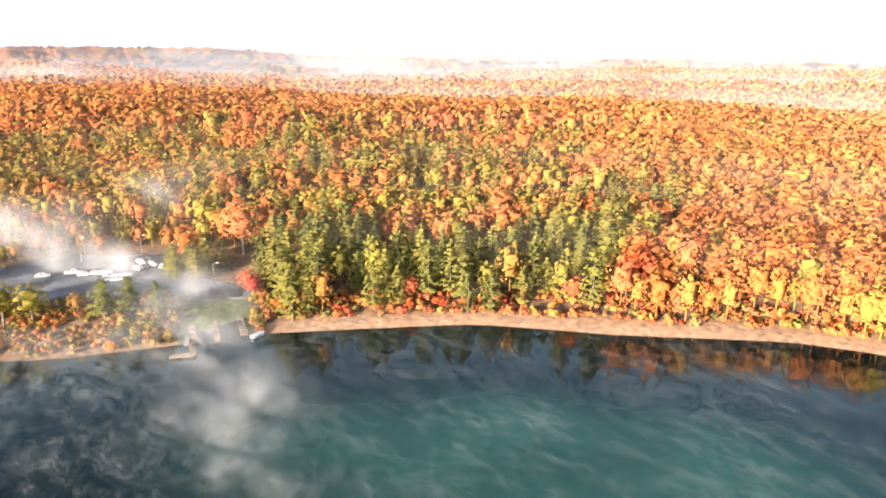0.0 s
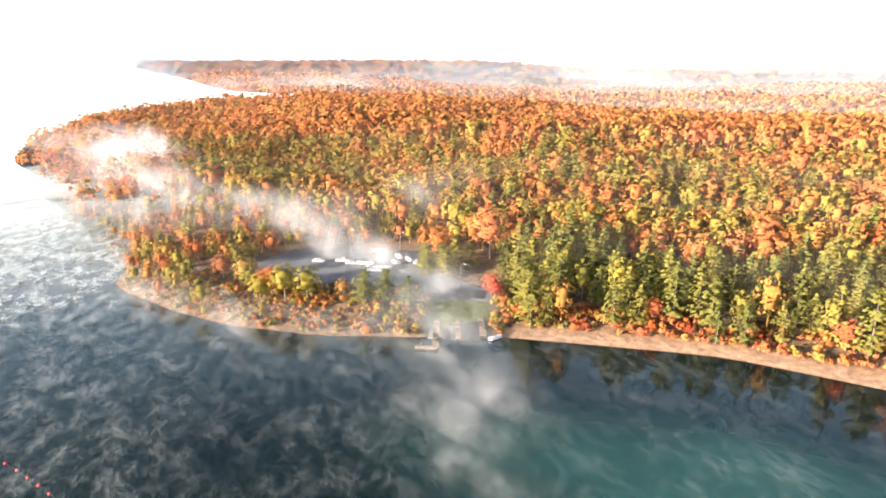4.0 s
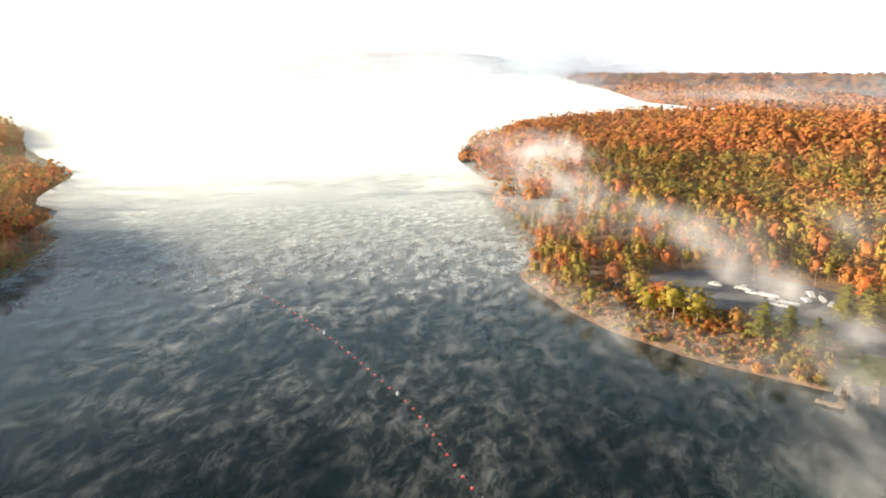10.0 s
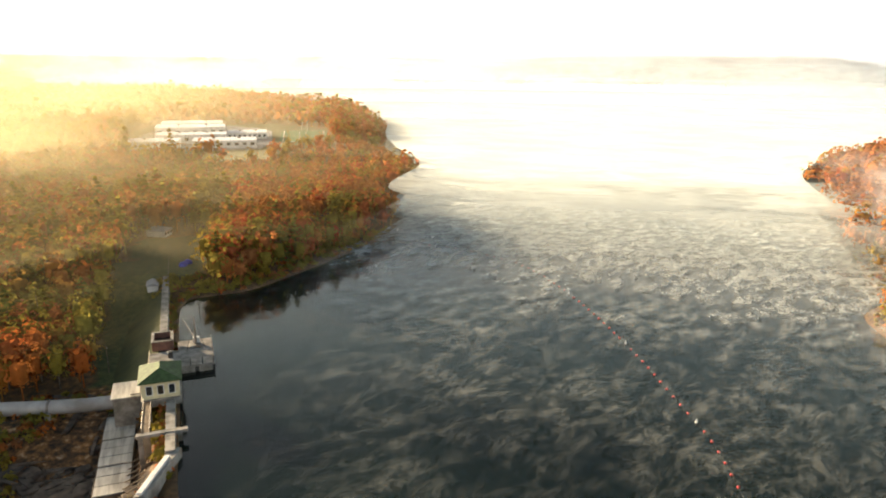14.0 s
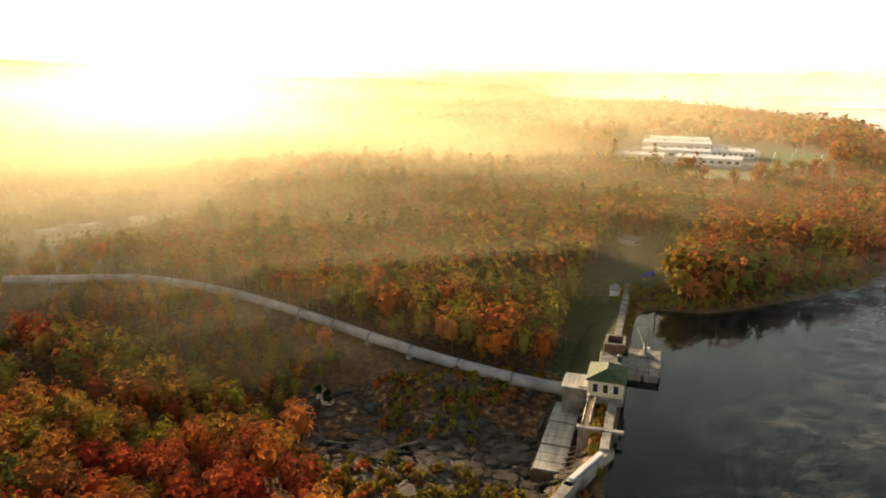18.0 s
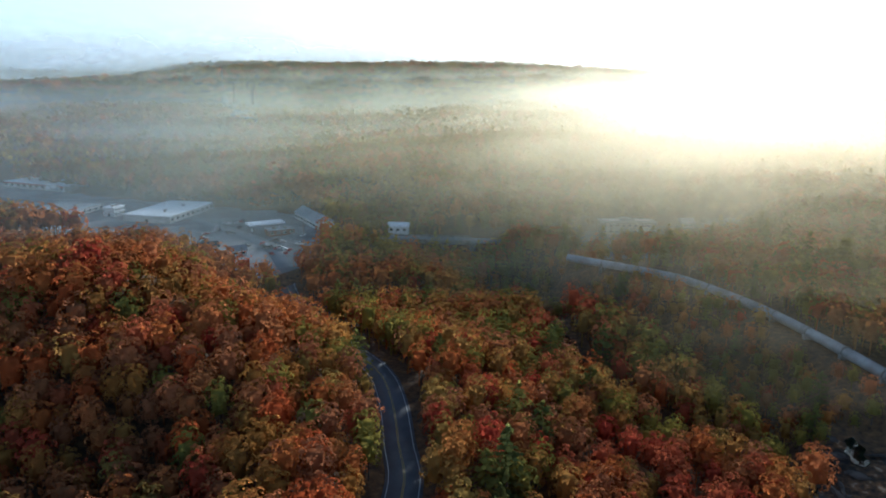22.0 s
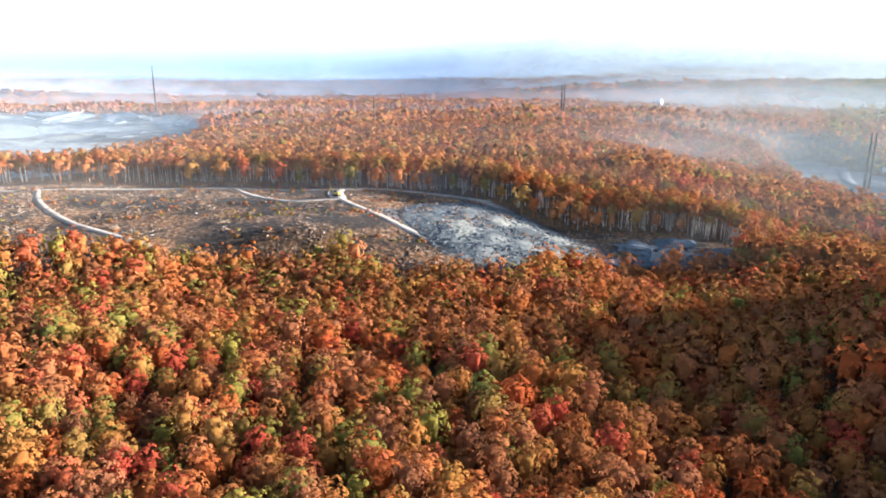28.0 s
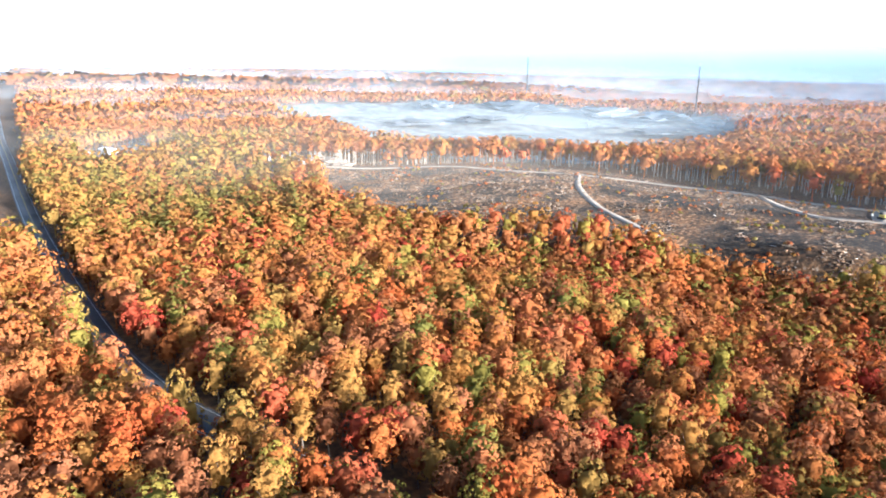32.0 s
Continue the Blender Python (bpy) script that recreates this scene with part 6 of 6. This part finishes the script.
def debris(name, label, polys, count, mats, size, seed, clumps=0):
    """Stones, stumps and slash too many to count, lying on the ground."""
    r = np.random.default_rng(seed)
    base_v, base_f, _ = core(np.zeros(3), np.ones(3), count > 2000)
    V, F, n = [], [], 0
    for poly, share in polys:
        p = np.array(poly, float)
        lo, hi = p.min(0), p.max(0)
        q = r.uniform(lo, hi, (int(count * share * 3), 2))
        q = q[inside(p, q[:, 0], q[:, 1])][:int(count * share)]
        if clumps:
            mid = q[r.integers(0, len(q), clumps)]
            q = mid[r.integers(0, clumps, len(q))] + r.normal(0, 4.0, q.shape) * r.uniform(0.3, 1.8, (len(q), 1))
            q = q[inside(p, q[:, 0], q[:, 1])]
        if name == "river_rocks":
            q = q[to_line(POOL + POOL[:1], q[:, 0], q[:, 1]) > 2.5]
            q = q[~inside(np.array(POOL, float), q[:, 0], q[:, 1])]
        z = height(q[:, 0], q[:, 1])
        h_ = np.maximum(0, 1 - np.hypot((q[:, 0] - 238) / 62, (q[:, 1] + 248) / 40) ** 2)
        z = z + 4.2 * h_ ** 0.8
        s = r.uniform(*size, (len(q), 3)) * [1, 1, 0.6 if name != "river_rocks" else 0.28]
        long = r.uniform(0, 1, len(q)) < 0.4
        s[long] = s[long] * [3.2, 0.45, 0.5]
        a = r.uniform(0, 6.28, len(q))
        v = base_v[None] * s[:, None] * r.uniform(0.75, 1.25, (len(q), len(base_v), 1))
        x = v[..., 0] * np.cos(a)[:, None] - v[..., 1] * np.sin(a)[:, None] + q[:, :1]
        y = v[..., 0] * np.sin(a)[:, None] + v[..., 1] * np.cos(a)[:, None] + q[:, 1:]
        V.append(np.stack([x, y, v[..., 2] + z[:, None] + 0.1 * s[:, 2:3]], -1).reshape(-1, 3))
        F.append((base_f[None] + (np.arange(len(q)) * len(base_v))[:, None, None]).reshape(-1, 4) + n)
        n += len(q) * len(base_v)
    me = quads_mesh(name, np.concatenate(V), np.concatenate(F))
    me.materials.append(mats)
    return tagged(new(name, me), label, "debris", kind="stuff")


m, nt, out = material("slash_and_stone")
p = node(nt, "ShaderNodeBsdfPrincipled", Roughness=0.95)
geo = nt.nodes.new("ShaderNodeNewGeometry")
c = ramp(nt, geo.outputs["Random Per Island"], (0.0, (0.07, 0.05, 0.03)), (0.4, (0.17, 0.10, 0.05)), (0.62, (0.33, 0.24, 0.16)), (0.86, (0.30, 0.14, 0.05)), (1.0, (0.5, 0.46, 0.40)))
nt.links.new(c.outputs[0], p.inputs["Base Color"])
nt.links.new(p.outputs[0], out.inputs[0])
debris("slash", "scattered stumps, slash and stones over the cleared ground", [(CLEARING, 1.0)], 6500, m, (0.2, 1.15), 3, 210)
debris("rubble", "grey broken stone over the heap", [([(175, -225), (190, -285), (290, -290), (300, -215), (230, -205)], 1.0)], 1900, gravel_grey, (0.25, 1.0), 4)
debris("river_rocks", "brown bedrock slabs and boulders below the dam", [([(-152, -46), (-122, -35), (-104, -40), (-112, -80), (-135, -98), (-152, -80)], 0.8), (ROCKS, 0.2)], 620, rock_mat, (0.8, 3.4), 5)
river = setting("river", strip(bends(RIVER, 5), 5.5, 0.12, None, 0.3), water_mat, "shallow stream among rocks below the dam", "stream")
pool = setting("river_pool", slab_of(POOL, -12.2, 0.6), water_mat, "bright still pool below the dam", "pool")

# ---- undergrowth along the shores and wood edges ----
def shrub(seed, size):
    r = np.random.default_rng(seed)
    v = r.normal(0, 1, (44, 3))
    v[:, 2] = np.abs(v[:, 2])
    v /= np.linalg.norm(v, axis=1)[:, None]
    return leaves(r, v * [1.5, 1.5, 1.7] * r.uniform(0.5, 1.0, (44, 1)) + [0, 0, 0.3], v, size)


shrubs = [shrub(s, 0.36) for s in (51, 52, 53)]
qx, qy = rng.uniform(-330, 160, 60000), rng.uniform(-110, 300, 60000)
qd = shore_way(qx, qy)
ok = (qd > np.where(qx < -80, 1.5, 7.0)) & (qd < 20) & (np.hypot(qx, qy) > 100)
for p_ in OPENINGS:
    ok &= ~inside(p_, qx, qy)
qx, qy = qx[ok], qy[ok]
keep = rng.permutation(len(qx))[:1900]
qx, qy = qx[keep], qy[keep]
u = rng.uniform(0, 1, len(qx))
forest("shore_undergrowth", "orange and russet undergrowth along the beach", lambda k: shrubs, qx, qy, np.where(qx < -80, np.where(u < 0.75, 3, 0), np.where(u < 0.62, 0, np.where(u < 0.74, 1, np.where(u < 0.86, 2, 3)))), (0.7, 1.7))
qx, qy = rng.uniform(-185, -90, 2600), rng.uniform(-132, -35, 2600)
ok = inside(np.array(ROCKS, float), qx, qy) & (to_line(RIVER, qx, qy) > 4) & (np.hypot(qx + 152, qy + 47) > 22) & (np.hypot(qx + 144, qy + 112) > 16)
qx, qy = qx[ok][:300], qy[ok][:300]
forest("stream_scrub", "sparse brown scrub among the rocks", lambda k: shrubs, qx, qy, np.where(rng.uniform(0, 1, len(qx)) < 0.25, 0, 3), (0.6, 1.7))


qx, qy = rng.uniform(-170, -48, 9000), rng.uniform(160, 216, 9000)
qd = shore_way(qx, qy)
ok = inside(np.array(SPIT, float), qx, qy) & (qd > 1.5) & ~inside(np.array(PARKING, float), qx, qy) & (to_line(ramp_line, qx, qy) > 10.5)
qx, qy = qx[ok][:950], qy[ok][:950]
u = rng.uniform(0, 1, len(qx))
forest("spit_scrub", "brown and olive scrub on the spit by the car park", lambda k: shrubs, qx, qy, np.where(u < 0.45, 0, np.where(u < 0.5, 2, 3)), (0.5, 1.4), 0.5)


qx, qy = rng.uniform(140, 525, 5000), rng.uniform(-335, 95, 5000)
blotch = np.sin(qx / 17 + 1) * np.sin(qy / 13 + 2) + 0.6 * np.sin(qx / 7 - qy / 9)
ok = inside(np.array(CLEARING, float), qx, qy) & (blotch > 0.15) & (np.hypot((qx - 238) / 64, (qy + 248) / 42) > 1)
qx, qy = qx[ok][:620], qy[ok][:620]
u = rng.uniform(0, 1, len(qx))
forest("clearing_brush", "low orange and olive brush on the cleared ground", lambda k: shrubs, qx, qy, np.where(u < 0.55, 0, np.where(u < 0.75, 2, 3)), (0.35, 1.0))

# tall thin-stemmed trees along the clearing's edge, where the wood was cut back
edge = bends(CUT_EDGE, 40)
ex, ey = np.repeat(edge[:, 0], 2) + rng.normal(0, 6, 2 * len(edge)), np.repeat(edge[:, 1], 2) + rng.normal(0, 6, 2 * len(edge))
ok = ~inside(np.array(CLEARING, float), ex, ey)
ex, ey = ex[ok], ey[ok]
edge_crowns = [broad_crown(s, 18.5, 3.3, 14, 12, 0.5, 0.55) for s in (81, 82, 83)]
u = rng.uniform(0, 1, len(ex))
forest("clearing_edge_crowns", "orange crowns of tall trees along the clearing's edge", lambda k: edge_crowns, ex, ey, np.where(u < 0.7, 0, 2), (0.8, 1.1))
pale_bark = surface("pale_bark", (0.58, 0.50, 0.40), (0.36, 0.29, 0.22), 0.95, 1.2, 0.4)
ez = height(ex, ey)
V, F, _, _ = plant([stem([(0, 0, -1), (0.3, 0.1, 7), (0.5, 0.4, 15)], [0.34, 0.27, 0.14], 5), stem([(0, 0, -1), (-0.3, 0.2, 6), (0.1, 0.5, 13)], [0.30, 0.24, 0.12], 5)], ex, ey, ez, np.ones(len(ex)), rng.uniform(0, 6, len(ex)))
me = quads_mesh("clearing_edge_stems", V, F)
me.materials.append(pale_bark)
tagged(new("clearing_edge_stems", me), "pale bare stems along the clearing's edge", "tree trunks", kind="stuff")


# ---- morning mist ----
def sheet(points, z, name):
    bm = bmesh.new()
    f = bm.faces.new([bm.verts.new((x, y, z)) for x, y in points])
    bmesh.ops.triangulate(bm, faces=bm.faces[:])
    me = bpy.data.meshes.new(name)
    bm.to_mesh(me)
    bm.free()
    return me


def wind_noise(nt, scale, stretch, turn, detail, curl):
    """Noise drawn out along the drift of the steam."""
    tc = nt.nodes.new("ShaderNodeTexCoord")
    mp = nt.nodes.new("ShaderNodeMapping")
    mp.vector_type = "TEXTURE"
    mp.inputs["Scale"].default_value = stretch
    mp.inputs["Rotation"].default_value = (0, 0, turn)
    n = node(nt, "ShaderNodeTexNoise", Scale=scale, Detail=detail, Roughness=0.6, Distortion=curl)
    nt.links.new(tc.outputs["Object"], mp.inputs[0])
    nt.links.new(mp.outputs[0], n.inputs["Vector"])
    return n


def crest(nt, n, sharp):
    """Thin torn ridges where the noise crosses its middle."""
    off = maths(nt, "ABSOLUTE", maths(nt, "SUBTRACT", n.outputs[0], 0.5))
    return maths(nt, "POWER", maths(nt, "SUBTRACT", 1.0, maths(nt, "MULTIPLY", off, 3.6), True), sharp)


def lake_mist(name, thick, low, high, scale, stretch, turn, start, end, base):
    """Wisps over the water, thin in the near bay and thickening towards the open lake."""
    m, nt, out = material(name)
    n1 = wind_noise(nt, scale, stretch, turn, 6, 0.3)
    n3 = wind_noise(nt, scale * 2.1, stretch, turn + 0.4, 5, 0.6)
    n2 = noise_node(nt, 0.022, 4)
    tc = nt.nodes.new("ShaderNodeTexCoord")
    sep = nt.nodes.new("ShaderNodeSeparateXYZ")
    nt.links.new(tc.outputs["Object"], sep.inputs[0])
    out_way = maths(nt, "ADD", maths(nt, "MULTIPLY", sep.outputs[0], -1.0), maths(nt, "MULTIPLY", sep.outputs[1], 0.5))
    far = nt.nodes.new("ShaderNodeMapRange")
    far.interpolation_type = "SMOOTHSTEP"
    far.inputs["From Min"].default_value, far.inputs["From Max"].default_value = start, end
    nt.links.new(out_way, far.inputs["Value"])
    near = nt.nodes.new("ShaderNodeMapRange")
    near.interpolation_type = "SMOOTHSTEP"
    near.inputs["From Min"].default_value, near.inputs["From Max"].default_value = 90.0, 360.0
    near.inputs["To Min"].default_value, near.inputs["To Max"].default_value = 0.24 * base, 1.35 * base
    nt.links.new(out_way, near.inputs["Value"])
    # the water by the dam stays clear
    by_dam = nt.nodes.new("ShaderNodeMapRange")
    by_dam.interpolation_type = "SMOOTHSTEP"
    by_dam.inputs["From Min"].default_value, by_dam.inputs["From Max"].default_value = -35.0, 25.0
    by_dam.inputs["To Min"].default_value = 0.1
    nt.links.new(sep.outputs[1], by_dam.inputs["Value"])
    near_amount = maths(nt, "MULTIPLY", near.outputs[0], by_dam.outputs[0])
    # soft torn wisps, gathered in loose patches
    body = ramp(nt, n1.outputs[0], (low, (0, 0, 0)), (high, (1, 1, 1))).outputs[0]
    wisps = maths(nt, "ADD", maths(nt, "MULTIPLY", crest(nt, n3, 3.5), maths(nt, "ADD", maths(nt, "MULTIPLY", body, 1.1), 0.12)), maths(nt, "MULTIPLY", maths(nt, "POWER", body, 1.6), 0.5), True)
    broad = ramp(nt, n2.outputs[0], (0.36, (0.25, 0.25, 0.25)), (0.62, (1, 1, 1))).outputs[0]
    a = maths(nt, "MULTIPLY", maths(nt, "MULTIPLY", wisps, broad), thick)
    a = maths(nt, "MULTIPLY", a, maths(nt, "ADD", maths(nt, "MULTIPLY", far.outputs[0], 0.9), near_amount))
    torn = maths(nt, "ADD", maths(nt, "MULTIPLY", wisps, 1.3), maths(nt, "ADD", maths(nt, "MULTIPLY", far.outputs[0], 0.9), 0.12), True)
    a = maths(nt, "ADD", a, maths(nt, "MULTIPLY", maths(nt, "MULTIPLY", maths(nt, "POWER", far.outputs[0], 1.1), 0.85), torn), True)
    clear = node(nt, "ShaderNodeBsdfTransparent")
    d = node(nt, "ShaderNodeBsdfDiffuse", Color=(0.80, 0.86, 0.85, 1))
    t = node(nt, "ShaderNodeBsdfTranslucent", Color=(0.80, 0.86, 0.85, 1))
    b = node(nt, "ShaderNodeBump", Strength=1.0, Distance=6.0)
    nt.links.new(n1.outputs[0], b.inputs["Height"])
    # normals lean to the low sun, brightening the flat sheet like curls of steam
    side = nt.nodes.new("ShaderNodeVectorMath")
    side.operation = "ADD"
    nt.links.new(b.outputs[0], side.inputs[0])
    side.inputs[1].default_value = (SUN_WAY.x * 0.15, SUN_WAY.y * 0.15, 0)
    unit = nt.nodes.new("ShaderNodeVectorMath")
    unit.operation = "NORMALIZE"
    nt.links.new(side.outputs[0], unit.inputs[0])
    nt.links.new(unit.outputs[0], d.inputs["Normal"])
    both = node(nt, "ShaderNodeMixShader", Fac=0.2)
    nt.links.new(d.outputs[0], both.inputs[1])
    nt.links.new(t.outputs[0], both.inputs[2])
    mx = nt.nodes.new("ShaderNodeMixShader")
    nt.links.new(a, mx.inputs[0])
    nt.links.new(clear.outputs[0], mx.inputs[1])
    nt.links.new(both.outputs[0], mx.inputs[2])
    nt.links.new(mx.outputs[0], out.inputs[0])
    return m


for z, mat in ((0.8, lake_mist("low_mist", 0.85, 0.46, 0.70, 0.16, (1.9, 1.0, 1), 2.35, 205, 480, 0.28)),
               (3.4, lake_mist("high_mist", 0.85, 0.47, 0.70, 0.25, (1.6, 1.0, 1), 1.9, 225, 500, 0.28)),
               (14.0, lake_mist("deep_mist", 0.5, 0.35, 0.7, 0.02, (2.0, 1.0, 1), 0.9, 260, 560, 0.0))):
    me = sheet(SHORE, z, "lake_mist")
    me.materials.append(mat)
    tagged(new("lake_mist", me), "thin white wisps of mist drifting over the lake", "mist", kind="stuff")


def arc(radius, first, last, low, high, mat, name="haze_bank", label="upright see-through sheet standing in for pale haze before the hills"):
    """An upright see-through sheet that follows a curve, standing in for haze."""
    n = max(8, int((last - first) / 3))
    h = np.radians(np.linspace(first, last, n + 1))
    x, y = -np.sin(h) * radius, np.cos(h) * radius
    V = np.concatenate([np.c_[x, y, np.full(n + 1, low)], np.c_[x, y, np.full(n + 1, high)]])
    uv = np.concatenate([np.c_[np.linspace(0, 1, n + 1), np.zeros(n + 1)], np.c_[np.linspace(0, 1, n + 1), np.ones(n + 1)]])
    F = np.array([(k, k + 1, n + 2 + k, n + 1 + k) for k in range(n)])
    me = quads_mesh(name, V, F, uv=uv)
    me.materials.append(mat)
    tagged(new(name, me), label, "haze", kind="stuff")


# sheet material for haze; colour and glow carry the haze's own brightness
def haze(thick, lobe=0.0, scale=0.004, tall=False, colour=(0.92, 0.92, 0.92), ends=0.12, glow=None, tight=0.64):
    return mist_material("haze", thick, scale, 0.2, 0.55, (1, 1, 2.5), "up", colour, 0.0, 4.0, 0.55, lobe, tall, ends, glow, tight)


# sheets for valley haze: grey-gold light put into their colours, most light sent on, away from the sun
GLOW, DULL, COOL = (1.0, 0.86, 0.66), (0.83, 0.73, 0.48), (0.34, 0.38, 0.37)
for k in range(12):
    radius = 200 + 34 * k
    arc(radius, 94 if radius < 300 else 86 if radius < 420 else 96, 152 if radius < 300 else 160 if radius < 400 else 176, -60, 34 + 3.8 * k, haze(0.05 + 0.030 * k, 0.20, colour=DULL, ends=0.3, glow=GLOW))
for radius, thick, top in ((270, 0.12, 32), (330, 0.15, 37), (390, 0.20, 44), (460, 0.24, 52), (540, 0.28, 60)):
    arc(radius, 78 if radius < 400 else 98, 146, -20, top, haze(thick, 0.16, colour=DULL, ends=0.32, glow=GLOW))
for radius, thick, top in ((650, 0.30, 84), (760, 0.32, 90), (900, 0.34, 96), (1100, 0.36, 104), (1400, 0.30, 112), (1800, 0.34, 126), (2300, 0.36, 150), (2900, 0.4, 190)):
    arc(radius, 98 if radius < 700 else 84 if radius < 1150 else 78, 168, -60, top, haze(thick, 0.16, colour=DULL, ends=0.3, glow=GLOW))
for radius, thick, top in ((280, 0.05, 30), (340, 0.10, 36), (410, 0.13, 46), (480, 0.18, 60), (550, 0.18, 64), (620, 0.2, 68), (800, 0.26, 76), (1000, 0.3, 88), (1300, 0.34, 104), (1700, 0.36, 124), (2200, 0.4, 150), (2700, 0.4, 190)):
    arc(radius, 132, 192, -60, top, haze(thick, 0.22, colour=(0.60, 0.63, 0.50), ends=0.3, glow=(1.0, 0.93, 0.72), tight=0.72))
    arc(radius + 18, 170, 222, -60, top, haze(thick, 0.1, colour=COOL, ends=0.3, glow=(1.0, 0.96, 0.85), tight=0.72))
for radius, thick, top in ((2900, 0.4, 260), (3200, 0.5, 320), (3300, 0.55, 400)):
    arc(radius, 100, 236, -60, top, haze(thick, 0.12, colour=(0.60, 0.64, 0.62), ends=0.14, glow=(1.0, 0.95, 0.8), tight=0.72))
# paler sheets standing in for haze over the valley town and the plain behind it
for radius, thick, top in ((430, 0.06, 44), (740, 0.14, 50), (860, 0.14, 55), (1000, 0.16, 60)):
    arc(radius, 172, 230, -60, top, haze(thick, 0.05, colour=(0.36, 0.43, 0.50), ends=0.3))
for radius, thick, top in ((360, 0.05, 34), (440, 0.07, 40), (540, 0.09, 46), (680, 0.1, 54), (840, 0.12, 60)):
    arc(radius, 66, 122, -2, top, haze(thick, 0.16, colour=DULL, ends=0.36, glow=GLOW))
# sheets standing in for lake mist banks
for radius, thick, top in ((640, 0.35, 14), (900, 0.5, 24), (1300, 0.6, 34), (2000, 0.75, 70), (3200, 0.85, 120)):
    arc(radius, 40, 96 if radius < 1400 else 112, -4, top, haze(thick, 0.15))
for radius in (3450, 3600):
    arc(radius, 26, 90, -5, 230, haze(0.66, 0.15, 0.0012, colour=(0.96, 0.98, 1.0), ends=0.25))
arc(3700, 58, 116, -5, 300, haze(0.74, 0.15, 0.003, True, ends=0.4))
# sheets for light haze over the northern and western hills, its tint painted in
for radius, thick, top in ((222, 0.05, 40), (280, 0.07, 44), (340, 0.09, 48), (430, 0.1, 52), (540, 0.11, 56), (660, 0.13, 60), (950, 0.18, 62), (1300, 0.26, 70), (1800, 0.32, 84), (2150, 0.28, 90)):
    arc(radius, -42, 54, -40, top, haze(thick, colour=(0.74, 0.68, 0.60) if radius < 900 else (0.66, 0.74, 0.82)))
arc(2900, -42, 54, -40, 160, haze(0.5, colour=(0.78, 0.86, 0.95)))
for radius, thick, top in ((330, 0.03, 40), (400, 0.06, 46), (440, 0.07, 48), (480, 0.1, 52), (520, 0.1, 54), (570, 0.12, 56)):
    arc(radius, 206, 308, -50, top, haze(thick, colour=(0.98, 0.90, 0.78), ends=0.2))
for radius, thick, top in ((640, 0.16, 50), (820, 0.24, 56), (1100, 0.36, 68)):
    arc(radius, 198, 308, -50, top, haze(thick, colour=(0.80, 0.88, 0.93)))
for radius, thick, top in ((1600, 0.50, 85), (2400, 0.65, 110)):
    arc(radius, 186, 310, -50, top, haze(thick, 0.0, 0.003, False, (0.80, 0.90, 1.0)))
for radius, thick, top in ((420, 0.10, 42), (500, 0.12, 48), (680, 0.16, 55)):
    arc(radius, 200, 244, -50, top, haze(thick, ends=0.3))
# the blue low over the western hills is put into this sheet's colour
arc(3700, 188, 280, -160, 310, haze(0.95, 0.0, 0.0008, False, (0.36, 0.52, 0.74)), "cloud_bank", "blue-grey sheet standing in for the blue band above the western hills")


def plume(way, wide, size, thick, seed, label, scale=0.05, count=24):
    """A drifting bank of mist along a way of (x, y, z): many soft crossing veils."""
    r = random.Random(seed)
    mat = mist_material("mist_plume", thick, scale, 0.38, 0.78, (1, 1, 0.8), "ball", (0.95, 0.95, 0.95), 0.0, 7.0, 0.5)
    line = bends(way, 10)
    V, F, UV = [], [], []
    for k in range(count):
        x, y, z = line[int((k + 0.5) / count * len(line))]
        x, y = x + r.uniform(-wide, wide), y + r.uniform(-wide, wide)
        for q in range(3):
            w, h = size * r.uniform(0.8, 1.5), size * r.uniform(0.3, 0.55)
            a, lean = r.uniform(-0.9, 0.9), r.uniform(-0.6, 0.6)
            cz = z + h * 0.5 + r.uniform(-1, 2)
            base = len(V)
            for u, v in ((-1, -1), (1, -1), (1, 1), (-1, 1)):
                V.append((x + math.cos(a) * w * u - math.sin(a) * h * v * lean, y + math.sin(a) * w * u + math.cos(a) * h * v * lean, cz + h * v))
                UV.append(((u + 1) / 2, (v + 1) / 2))
            F.append((base, base + 1, base + 2, base + 3))
    me = quads_mesh("mist_plume", np.array(V), np.array(F), uv=np.array(UV))
    me.materials.append(mat)
    tagged(new("mist_plume", me), label, "mist", kind="stuff")


plume([(-150, 232, 5), (-120, 222, 5), (-95, 206, 5), (-76, 192, 4), (-66, 178, 3)], 7, 19, 0.05, 3, "bright mist drifting over the car park and the boat landing", 0.05, 26)
plume([(-66, 176, 2), (-54, 156, 1), (-44, 136, 0), (-36, 116, 0)], 8, 15, 0.035, 9, "torn mist trailing from the landing across the water", 0.09, 20)
plume([(-235, 245, 4), (-265, 270, 8), (-300, 300, 10), (-335, 325, 10), (-380, 355, 8)], 14, 38, 0.2, 4, "bright mist pouring over the wooded headland", 0.03, 24)
plume([(-140, 236, 8), (-165, 240, 9), (-195, 240, 8), (-225, 244, 6)], 10, 26, 0.045, 5, "thin mist hanging over the wood behind the spit", 0.04, 16)
plume([(-105, 262, 14), (-115, 290, 16), (-100, 315, 16)], 8, 20, 0.03, 8, "thin rising steam above the young wood", 0.05, 8)
plume([(-180, 176, 1), (-150, 158, 1), (-110, 156, 1), (-85, 162, 1)], 6, 15, 0.028, 12, "low mist along the shore of the spit", 0.08, 18)
plume([(-790, 1040, 6), (-700, 1010, 8), (-620, 1030, 12), (-560, 1100, 12)], 26, 60, 0.04, 6, "low cloud lying on the far shore", 0.012, 18)
